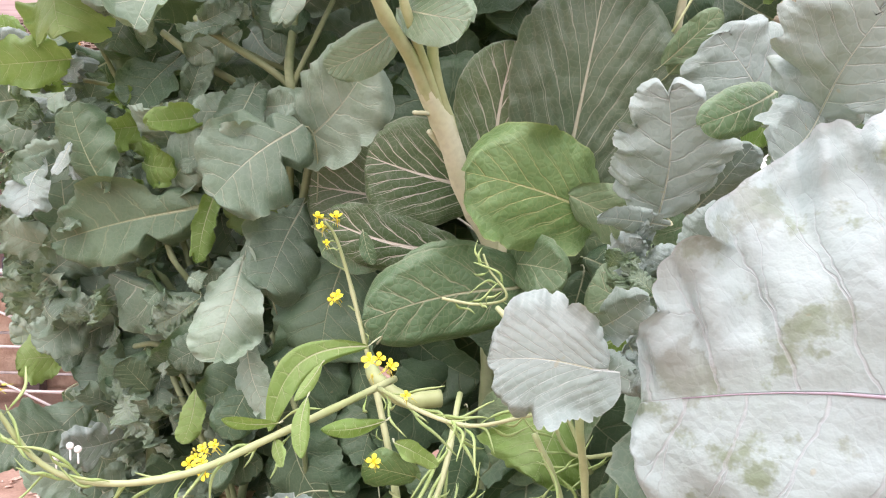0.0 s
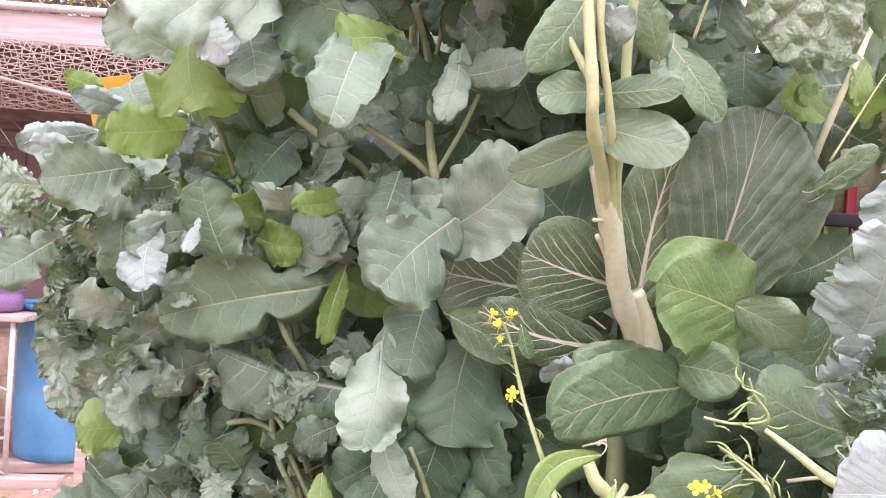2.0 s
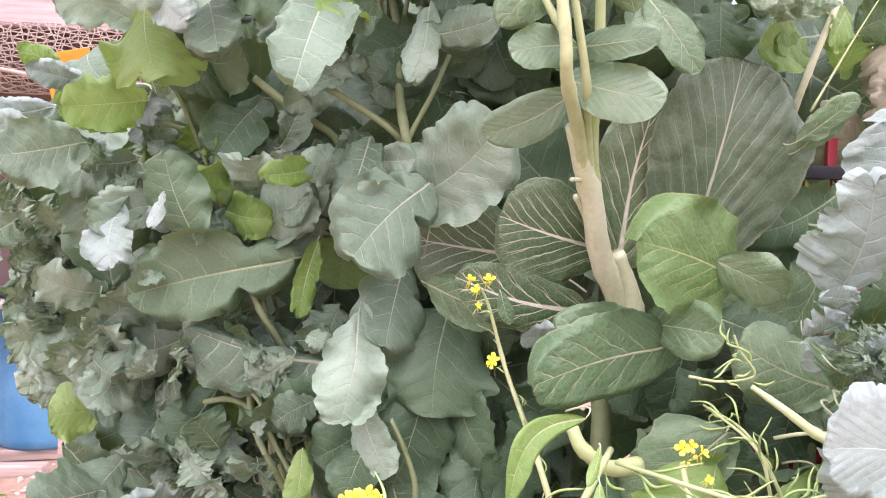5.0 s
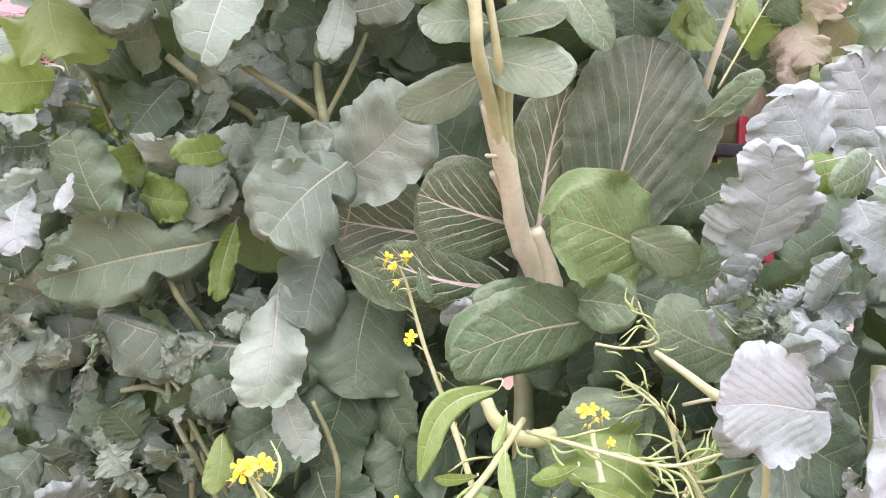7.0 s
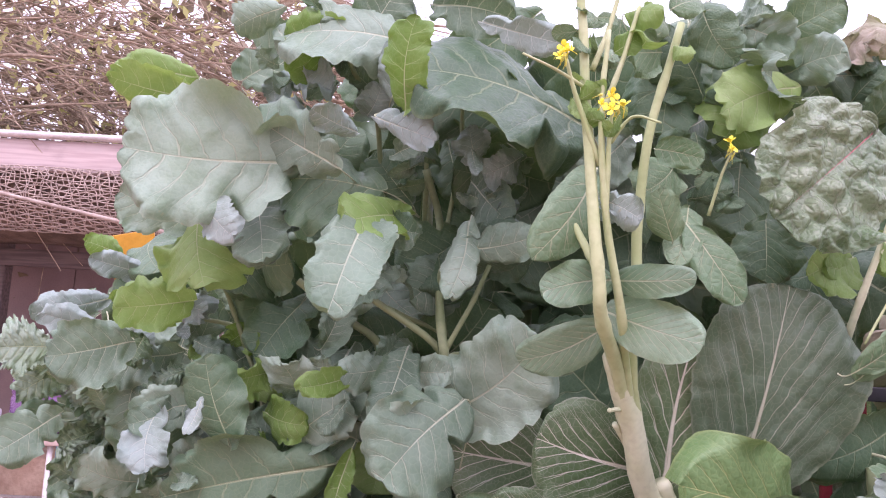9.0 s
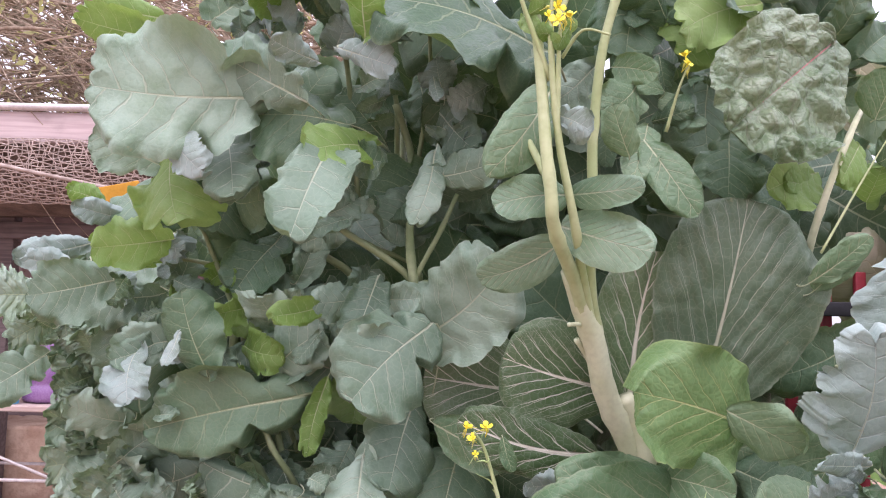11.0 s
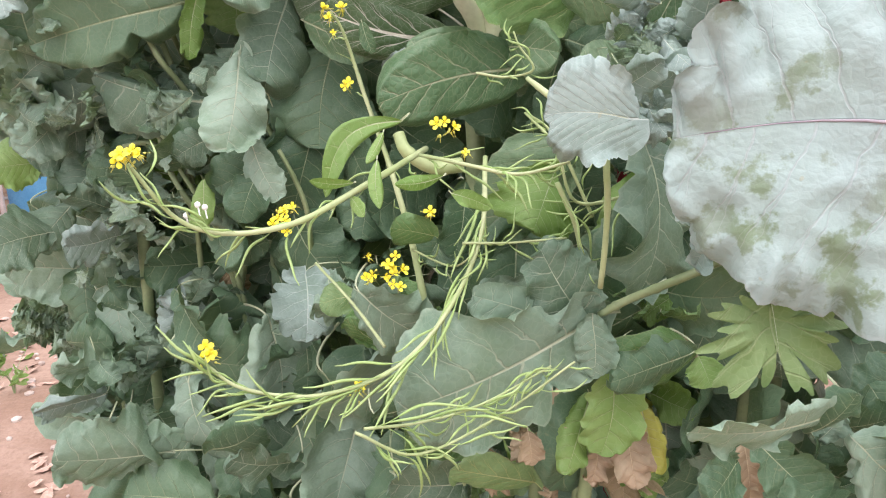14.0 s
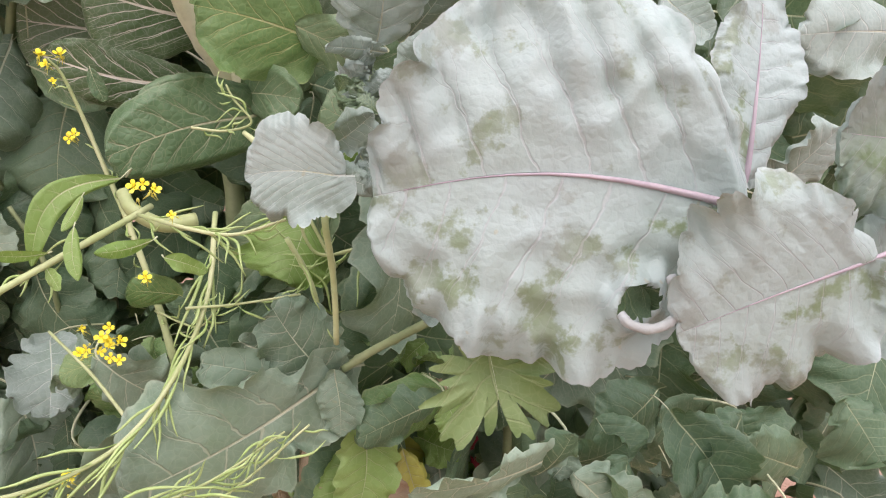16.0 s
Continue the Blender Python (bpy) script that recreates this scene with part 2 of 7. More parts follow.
WHITE_RIB = plain_material("white_rib", (0.60, 0.63, 0.48), (0.70, 0.71, 0.58), 30.0, 0.42)
DEAD_RIB = plain_material("dry_rib", (0.50, 0.42, 0.28), (0.62, 0.54, 0.38), 30.0, 0.8)
PETAL = plain_material("yellow_petal", (0.86, 0.74, 0.03), (0.90, 0.82, 0.08), 90.0, 0.5)
WHITE_PETAL = plain_material("white_petal", (0.70, 0.70, 0.66), (0.80, 0.80, 0.76), 90.0, 0.55)
BUD = plain_material("flower_bud", (0.55, 0.58, 0.12), (0.70, 0.66, 0.14), 90.0, 0.5)
POD = plain_material("seed_pod", (0.25, 0.38, 0.115), (0.34, 0.465, 0.18), 40.0, 0.42)
EARTH = plain_material("dry_earth", (0.25, 0.155, 0.105), (0.36, 0.245, 0.18), 3.0, 0.95, fine=60.0, relief=0.8, depth=0.02)
PLANK = wood_material("weathered_wood", (0.34, 0.255, 0.22), (0.48, 0.38, 0.33))
BEAM = wood_material("pinkish_beam", (0.45, 0.355, 0.34), (0.56, 0.465, 0.445))
DARK_WOOD = wood_material("dark_timber", (0.10, 0.075, 0.07), (0.17, 0.13, 0.12))
WALL = plain_material("brown_board_wall", (0.20, 0.14, 0.13), (0.26, 0.19, 0.175), 2.0, 0.85)
EARTH_BANK = plain_material("earth_bank", (0.36, 0.24, 0.17), (0.52, 0.39, 0.29), 6.0, 0.95, fine=50.0, relief=0.8, depth=0.02)
DRUM = plain_material("blue_plastic", (0.055, 0.22, 0.40), (0.09, 0.28, 0.46), 5.0, 0.45)
BOTTLE = plain_material("purple_plastic", (0.17, 0.085, 0.21), (0.23, 0.125, 0.27), 6.0, 0.25, spec=0.6)
STEEL = plain_material("pale_steel_tube", (0.50, 0.47, 0.45), (0.62, 0.58, 0.55), 20.0, 0.5, 0.2)
ORANGE = plain_material("orange_board", (0.50, 0.24, 0.012), (0.58, 0.29, 0.02), 8.0, 0.6)
RED_PAINT = plain_material("red_paint", (0.26, 0.02, 0.03), (0.34, 0.035, 0.05), 8.0, 0.5)
BLACK = plain_material("black_bar", (0.012, 0.012, 0.016), (0.03, 0.03, 0.035), 20.0, 0.5)
STRAW = plain_material("straw_net", (0.34, 0.275, 0.23), (0.5, 0.42, 0.36), 20.0, 0.85)
TWIG = plain_material("dry_twig", (0.26, 0.20, 0.14), (0.45, 0.37, 0.27), 20.0, 0.9)
THATCH = plain_material("thatch", (0.12, 0.09, 0.07), (0.21, 0.16, 0.125), 8.0, 0.95, relief=0.8, depth=0.02)
WHITE_TIN = plain_material("white_tin", (0.62, 0.64, 0.66), (0.74, 0.75, 0.76), 8.0, 0.4)
BLUE_TIN = plain_material("blue_label", (0.06, 0.26, 0.45), (0.10, 0.34, 0.52), 8.0, 0.4)
TEAL = plain_material("teal_plastic", (0.08, 0.36, 0.33), (0.12, 0.44, 0.40), 8.0, 0.4)
LITTER = plain_material("dry_leaf_litter", (0.42, 0.27, 0.20), (0.58, 0.42, 0.33), 40.0, 0.85)
THICKET = plain_material("dry_thicket", (0.13, 0.12, 0.07), (0.30, 0.24, 0.16), 1.6, 0.8)
STONE = plain_material("pebble", (0.40, 0.32, 0.27), (0.55, 0.47, 0.41), 12.0, 0.9)

# ---- mesh helpers ----
def mesh_object(name, bm, mat, parent=None, smooth=True):
    me = bpy.data.meshes.new(name)
    bm.to_mesh(me)
    bm.free()
    if smooth:
        me.polygons.foreach_set("use_smooth", [True] * len(me.polygons))
    me.materials.append(mat)
    ob = new(name, me)
    ob.parent = parent
    return ob


def part(name, bm, mat, parent, label="", smooth=True):
    ob = mesh_object(name, bm, mat, parent, smooth)
    return tagged(ob, label) if label else ob


def thing(name, at, label, category, group="", kind=""):
    ob = new(name)
    ob.location = at
    ob.empty_display_size = 0.05
    return tagged(ob, label, category, group, kind)


def box(bm, x0, y0, z0, x1, y1, z1, bevel=0.004, turn=None):
    r = bmesh.ops.create_cube(bm, size=1.0)
    bmesh.ops.scale(bm, vec=(x1 - x0, y1 - y0, z1 - z0), verts=r["verts"])
    es = list({e for v in r["verts"] for e in v.link_edges})
    vs = r["verts"]
    if bevel:
        b = bmesh.ops.bevel(bm, geom=es, offset=bevel, segments=2, profile=0.6, affect="EDGES")
        vs = list({v for f in b["faces"] for v in f.verts} | {v for v in vs if v.is_valid})
    m = Matrix.Translation(((x0 + x1) / 2, (y0 + y1) / 2, (z0 + z1) / 2))
    bmesh.ops.transform(bm, matrix=m @ turn if turn else m, verts=vs)
    return bm


def smooth_line(points, steps=6):
    """A Catmull-Rom line through the points."""
    p = [Vector(q) for q in points]
    p = [2 * p[0] - p[1]] + p + [2 * p[-1] - p[-2]]
    out = []
    for i in range(1, len(p) - 2):
        for k in range(steps):
            t = k / steps
            a, b, c, d = p[i - 1], p[i], p[i + 1], p[i + 2]
            out.append(0.5 * (2 * b + (c - a) * t + (2 * a - 5 * b + 4 * c - d) * t * t + (3 * b - a - 3 * c + d) * t ** 3))
    return out + [p[-2]]


def tube(bm, line, radii, sides=8, flat=1.0):
    """A closed tube along a line; flat squeezes it along its second axis."""
    rings, up = [], Vector((0.13, -0.9, 0.3)).normalized()
    n = len(line)
    for i, q in enumerate(line):
        t = (line[min(i + 1, n - 1)] - line[max(i - 1, 0)]).normalized()
        x = t.cross(up)
        x = x.normalized() if x.length > 1e-4 else Vector((1, 0, 0))
        y = x.cross(t).normalized()
        up = y
        r = radii[i]
        rings.append([bm.verts.new(q + r * (math.cos(a) * x + flat * math.sin(a) * y)) for a in (2 * math.pi * k / sides for k in range(sides))])
    for a, b in zip(rings, rings[1:]):
        for k in range(sides):
            bm.faces.new((a[k], a[(k + 1) % sides], b[(k + 1) % sides], b[k]))
    bm.faces.new(rings[0][::-1])
    bm.faces.new(rings[-1])
    return bm


def lathe(bm, profile, sides=32, at=(0, 0, 0)):
    """A turned body from (radius, height) pairs."""
    rings = [[bm.verts.new((at[0] + r * math.cos(2 * math.pi * k / sides), at[1] + r * math.sin(2 * math.pi * k / sides), at[2] + z)) for k in range(sides)] for r, z in profile]
    for a, b in zip(rings, rings[1:]):
        for k in range(sides):
            bm.faces.new((a[k], a[(k + 1) % sides], b[(k + 1) % sides], b[k]))
    bm.faces.new(rings[0][::-1])
    bm.faces.new(rings[-1])
    return bm


# ---- ground, to the horizon ----
def ground():
    near = np.linspace(-5, 7, 73)
    far = np.array([8, 10, 14, 22, 40, 80, 200, 600])
    ax = np.concatenate([-far[::-1] + 1, near, far])
    bm = bmesh.new()
    grid = []
    for y in ax:
        row = []
        for x in ax:
            h = 0.03 * noise.noise((x * 0.8, y * 0.8, 1.0)) + 0.012 * noise.noise((x * 4.0, y * 4.0, 5.0))
            row.append(bm.verts.new((x, y, h if abs(x) < 8 and abs(y) < 8 else 0.0)))
        grid.append(row)
    for a, b in zip(grid, grid[1:]):
        for i in range(len(ax) - 1):
            bm.faces.new((a[i], a[i + 1], b[i + 1], b[i]))
    tagged(mesh_object("ground", bm, EARTH), "dry brown trodden earth with crumbs and dust", "ground", kind="structure")


ground()


# ---- shed behind, to the left ----
SHED_Y = 4.75


def shed():
    s = thing("shed", (-3.0, SHED_Y + 0.6, 0), "open timber shed with netted roof and brown board wall", "shed")
    s.location = (0, 0, 0)
    for i in range(9):
        x = -5.4 + 0.5 * i
        part("wall_board", box(bmesh.new(), x, 6.0, 0.0, x + 0.494, 6.04, 2.45, 0.004), WALL, s)
    for x in (-4.6, -3.05, -2.05):
        part("post", box(bmesh.new(), x - 0.05, 5.2, 0, x + 0.05, 5.3, 2.3, 0.006), DARK_WOOD, s)
    part("cross_rail", box(bmesh.new(), -5.2, 5.18, 1.86, -1.35, 5.26, 1.97, 0.006), DARK_WOOD, s)
    part("eave_beam", box(bmesh.new(), -5.5, 4.42, 2.34, -1.25, 4.47, 2.52, 0.008), BEAM, s, "pinkish sawn timber beam along the eave")
    bm = bmesh.new()
    tube(bm, [Vector((-5.5, 4.40, 2.545)), Vector((-3.0, 4.40, 2.54)), Vector((-1.25, 4.40, 2.545))], [0.022] * 3, 8)
    part("metal_edge", bm, STEEL, s, "pale metal tube")
    # roof under the net
    bm = bmesh.new()
    rows = []
    for i in range(30):
        x = -5.5 + 4.3 * i / 29
        row = []
        for k in range(9):
            t = k / 8
            y, z = 4.45 + 0.75 * t, 2.36 - 0.36 * t + 0.03 * noise.noise((x * 2, t * 3, 0)) - 0.10 * math.sin(math.pi * t)
            row.append(bm.verts.new((x, y, z)))
        rows.append(row)
    for a, b in zip(rows, rows[1:]):
        for k in range(8):
            bm.faces.new((a[k], a[k + 1], b[k + 1], b[k]))
    th = part("thatch_layer", bm, THATCH, s, "brown thatch under the net")
    so = th.modifiers.new("thick", "SOLIDIFY")
    so.thickness = 0.05
    # back roof
    part("roof_sheet", box(bmesh.new(), -5.5, 5.3, 2.42, -1.3, 6.3, 2.47, 0.004), DARK_WOOD, s)
    return s


shed()


def net():
    """A slack straw-coloured net over the shed's edge, of crossing cords."""
    rng = random.Random(5)
    bm = bmesh.new()

    def place(x, t):
        sag = 0.06 * math.sin(math.pi * t) + 0.03 * noise.noise((x * 1.5, t * 4, 3.0))
        return Vector((x, 4.40 + 0.10 * t - 0.06 * math.sin(math.pi * t), 2.36 - 0.36 * t - sag * 0.3))

    for k in range(24):
        t = k / 23
        line = [place(-5.4 + 4.05 * i / 60, min(1, max(0, t + 0.016 * (1 if (i + k) % 2 else -1) + rng.uniform(-0.010, 0.010)))) for i in range(61)]
        tube(bm, line, [0.0038] * len(line), 4)
    for i in range(170):
        x = -5.4 + 4.05 * i / 169
        line = [place(x + rng.uniform(-0.02, 0.02) + (0.16 if i % 2 else -0.10) * k / 9, k / 9) for k in range(10)]
        tube(bm, line, [0.003] * 10, 4)
    tube(bm, [Vector((-4.2, 4.30, 2.5)), Vector((-2.8, 4.29, 2.22)), Vector((-1.5, 4.3, 1.98))], [0.012] * 3, 6)
    tagged(mesh_object("net", bm, STRAW), "slack straw-coloured net draped over the shed eave", "net", kind="stuff")


net()


def brush():
    """Dry twigs heaped over the shed's roof, with a few leaves."""
    rng = random.Random(9)
    bm = bmesh.new()
    for i in range(2600):
        x, z, y = rng.uniform(-5.6, -1.0), rng.uniform(2.45, 4.4), rng.uniform(4.7, 5.9)
        if z > 3.9 + 0.4 * noise.noise((x, y, 0)):
            continue
        a = rng.gauss(-0.25, 0.45)
        ln = rng.uniform(0.35, 1.1)
        d = Vector((math.cos(a), rng.uniform(-0.4, 0.4), math.sin(a))) * ln
        q = Vector((x, y, z))
        line = [q + d * t + Vector((0, 0, 0.06 * ln * math.sin(math.pi * t) * rng.uniform(-1, 1))) for t in (0, 0.33, 0.66, 1)]
        r = rng.uniform(0.003, 0.008) * (2.2 if rng.random() < 0.06 else 1)
        tube(bm, line, [r, r, r * 0.8, r * 0.5], 4)
    tagged(mesh_object("brush_heap", bm, TWIG), "heap of dry tangled twigs on the shed roof", "brushwood", kind="stuff")
    bm = bmesh.new()
    for i in range(1500):
        q = Vector((rng.uniform(-5.0, -1.0), rng.uniform(4.6, 5.6), rng.uniform(2.5, 4.1)))
        m = Matrix.Translation(q) @ Euler([rng.uniform(0, 6.3) for _ in range(3)]).to_matrix().to_4x4()
        s = rng.uniform(0.02, 0.05)
        vs = [bm.verts.new(m @ Vector(v)) for v in ((-s, 0, 0), (0, -0.45 * s, 0.1 * s), (s, 0, 0), (0, 0.45 * s, 0.1 * s))]
        bm.faces.new(vs)
    tagged(mesh_object("dry_leaves", bm, YELLOW), "scattered yellowing leaves among the twigs", "leaves", kind="stuff")
    verts, faces = [], []
    for i in range(7000):
        q = Vector((rng.uniform(-8.5, -0.8), rng.uniform(6.0, 7.6), rng.uniform(1.6, 5.2)))
        if q.z > 4.5 + 0.8 * noise.noise((q.x * 0.7, q.y, 3.0)):
            continue
        m = Matrix.Translation(q) @ Euler([rng.uniform(0, 6.3) for _ in range(3)]).to_matrix().to_4x4()
        s, n = rng.uniform(0.05, 0.13), len(verts)
        verts += [m @ Vector(v) for v in ((-s, 0, 0), (-0.3 * s, -0.5 * s, 0.1 * s), (s, 0, 0.1 * s), (-0.3 * s, 0.5 * s, 0.1 * s))]
        faces.append((n, n + 1, n + 2, n + 3))
    me = bpy.data.meshes.new("thicket")
    me.from_pydata(verts, [], faces)
    me.materials.append(THICKET)
    tagged(new("thicket", me), "dry olive and brown thicket behind the shed", "bushes", kind="stuff")


brush()


def drum(x, y):
    d = thing("plastic_drum", (x, y, 0), "tall blue plastic drum standing on a plank", "drum")
    bm = lathe(bmesh.new(), [(0.26, 0.06), (0.275, 0.075), (0.283, 0.12), (0.287, 0.3), (0.292, 0.36), (0.287, 0.42), (0.287, 0.62), (0.292, 0.67), (0.287, 0.72), (0.284, 0.86), (0.272, 0.90), (0.27, 0.905), (0.255, 0.90), (0.25, 0.5), (0.25, 0.49)], 40)
    part("drum_body", bm, DRUM, d)
    bm = bmesh.new()
    tube(bm, [Vector((0.286 * math.cos(a), 0.286 * math.sin(a), 0.915)) for a in np.linspace(0, 2 * math.pi, 41)], [0.017] * 41, 8)
    part("rim", bm, DRUM, d, "thick rolled blue rim")
    return d


drum(-2.02, 4.75)


def bottle(x, y, z):
    b = thing("water_bottle", (x, y, z), "purple ribbed plastic water bottle on the table", "bottle")
    prof = [(0.11, 0.0), (0.13, 0.01), (0.135, 0.03), (0.135, 0.09), (0.128, 0.10), (0.135, 0.115), (0.135, 0.19), (0.128, 0.205), (0.135, 0.22), (0.135, 0.29), (0.125, 0.33), (0.09, 0.37), (0.045, 0.395), (0.030, 0.405), (0.028, 0.45)]
    part("bottle_body", lathe(bmesh.new(), prof, 36), BOTTLE, b)
    part("cap", lathe(bmesh.new(), [(0.032, 0.442), (0.034, 0.446), (0.034, 0.482), (0.030, 0.486)], 24), BOTTLE, b)


def table(x0, x1, y0, y1, top):
    t = thing("garden_table", ((x0 + x1) / 2, y0, 0), "table of pale steel tube with plank top", "table")
    t.location = (0, 0, 0)
    for i in range(3):
        a = y0 + (y1 - y0) * i / 3
        part("top_plank", box(bmesh.new(), x0, a + 0.002, top - 0.03, x1, a + (y1 - y0) / 3 - 0.002, top, 0.004), PLANK, t)
    for x in (x0 + 0.05, x1 - 0.06):
        for y in (y0 + 0.04, y1 - 0.04):
            part("leg", tube(bmesh.new(), [Vector((x, y, 0.06)), Vector((x, y, top - 0.03))], [0.014, 0.014], 8), STEEL, t)
    for z in (0.25, 0.5):
        for y in (y0 + 0.04, y1 - 0.04):
            part("rail", tube(bmesh.new(), [Vector((x0, y, z)), Vector((x1 - 0.06, y, z))], [0.009, 0.009], 8), STEEL, t)
    part("brace", tube(bmesh.new(), [Vector((x0 + 0.5, y0 + 0.03, top - 0.03)), Vector((x1 - 0.06, y0 + 0.03, 0.5))], [0.008, 0.008], 6), STEEL, t)
    part("brace", tube(bmesh.new(), [Vector((x0 + 0.5, y0 + 0.03, 0.5)), Vector((x1 - 0.06, y0 + 0.03, 0.07))], [0.008, 0.008], 6), STEEL, t)


table(-3.6, -2.08, 4.22, 4.75, 0.89)
bottle(-2.32, 4.45, 0.892)
tagged(mesh_object("tin_can", lathe(bmesh.new(), [(0.045, 0), (0.05, 0.006), (0.05, 0.12), (0.046, 0.128)], 24), WHITE_TIN), "white tin on the plank table", "tin").location = (-2.52, 4.36, 0.892)
tagged(mesh_object("tin_can", lathe(bmesh.new(), [(0.03, 0), (0.033, 0.004), (0.033, 0.07), (0.03, 0.075)], 24), BLUE_TIN), "small blue tin on the plank table", "tin").location = (-2.44, 4.30, 0.892)
tagged(mesh_object("dish", lathe(bmesh.new(), [(0.05, 0), (0.055, 0.002), (0.09, 0.012), (0.115, 0.026), (0.112, 0.03), (0.085, 0.018), (0.05, 0.009), (0.002, 0.008)], 32), WHITE_TIN), "shallow white dish on the plank table", "dish").location = (-2.68, 4.40, 0.892)
tagged(mesh_object("jar", lathe(bmesh.new(), [(0.042, 0), (0.05, 0.006), (0.052, 0.02), (0.052, 0.075), (0.044, 0.092), (0.038, 0.097), (0.038, 0.115), (0.034, 0.118)], 24), BLACK), "dark round jar standing in a white dish", "jar").location = (-2.68, 4.40, 0.902)
tagged(mesh_object("cup", lathe(bmesh.new(), [(0.026, 0), (0.03, 0.004), (0.037, 0.075), (0.038, 0.08), (0.034, 0.078), (0.028, 0.01), (0.002, 0.008)], 24), TEAL), "small teal plastic cup on the table", "cup").location = (-2.555, 4.27, 0.892)
for m, lab in ((pose(-2.6, 4.25, 0.03), "weathered plank lying on the bare earth"), (pose(-1.6, 4.62, 0.03, 0, 0, 8), "weathered plank lying on the bare earth")):
    p = tagged(mesh_object("ground_plank", box(bmesh.new(), -0.75, -0.05, -0.03, 0.75, 0.05, 0.03, 0.006), PLANK), lab, "plank")
    p.matrix_world = m


def trestle(x, y):
    t = thing("wooden_trestle", (x, y, 0), "small pale wooden stand with a foot board", "stand")
    part("upright", box(bmesh.new(), -0.03, -0.02, 0.03, 0.03, 0.02, 0.42, 0.004), PLANK, t)
    part("foot_board", box(bmesh.new(), -0.05, -0.05, 0.0, 0.28, 0.05, 0.03, 0.004), PLANK, t)


trestle(-1.66, 4.0)
bank = bmesh.new()
for (bx, bw) in ((-5.2, 1.0), (-4.2, 1.0), (-3.2, 1.1)):
    box(bank, bx, 5.35, 0.0, bx + bw - 0.01, 5.9, 0.62, 0.03)
tagged(mesh_object("earth_bank", bank, EARTH_BANK), "low bank of dry earth below the shed wall", "bank", kind="structure")


def sign():
    b = bmesh.new()
    box(b, -0.04, -0.004, -0.06, 0.04, 0.004, 0.06, 0.002)
    ob = tagged(mesh_object("orange_board", b, ORANGE, smooth=False), "plain orange-yellow board behind the kale", "board")
    ob.matrix_world = pose(-0.748, 1.5, 1.580, 0, -14, 10)


sign()


def red_fence():
    f = thing("red_fence", (0, 0, 0), "dark red slatted fence with a black rail", "fence")
    for i in range(4):
        x = 0.262 + 0.042 * i
        part("slat", box(bmesh.new(), x, 1.005, 0.0, x + 0.013, 1.013, 1.475, 0.0015), RED_PAINT, f)
    for z in (0.4, 1.421):
        part("rail", box(bmesh.new(), 0.24, 0.990, z, 0.43, 1.003, z + 0.017, 0.0015), BLACK, f)


red_fence()


def crumbs():
    rng = random.Random(21)
    bm = bmesh.new()
    for i in range(700):
        x, y = rng.uniform(-3.6, -0.6), rng.uniform(1.4, 4.6)
        r = rng.uniform(0.006, 0.022)
        c = bmesh.ops.create_icosphere(bm, subdivisions=1, radius=r)["verts"]
        m = pose(x, y, 0.03 * noise.noise((x * 0.8, y * 0.8, 1.0)) + 0.2 * r, 0, 0, rng.uniform(0, 360)) @ Matrix.Diagonal((1, rng.uniform(0.6, 1), rng.uniform(0.4, 0.8), 1))
        bmesh.ops.transform(bm, matrix=m, verts=c)
    tagged(mesh_object("pebbles", bm, STONE, smooth=False), "small clods and pebbles on the dry earth", "pebbles", kind="stuff")


crumbs()


def litter():
    """Fallen dry leaves on the open earth."""
    rng = random.Random(77)
    verts, faces = [], []
    for i in range(420):
        x, y = rng.uniform(-2.6, -0.55), rng.uniform(1.5, 3.6)
        m = pose(x, y, 0.03 * noise.noise((x * 0.8, y * 0.8, 1.0)) + 0.006, rng.uniform(-25, 25), rng.uniform(-25, 25), rng.uniform(0, 360))
        a, b, c = rng.uniform(0.018, 0.045), rng.uniform(0.008, 0.018), rng.uniform(-0.008, 0.012)
        n = len(verts)
        for u, v, z in ((-1, 0, c), (-0.4, -0.9, 0.3 * c), (0.4, -0.8, 0), (1, 0, c), (0.4, 0.8, 0.4 * c), (-0.4, 0.9, 0), (0, 0, 0.004)):
            verts.append(m @ Vector((a * u, b * v, z)))
        for j in range(6):
            faces.append((n + j, n + (j + 1) % 6, n + 6))
    me = bpy.data.meshes.new("fallen_leaves")
    me.from_pydata(verts, [], faces)
    me.materials.append(LITTER)
    tagged(new("fallen_leaves", me), "dry curled leaves scattered on the earth", "leaves", kind="stuff")


litter()
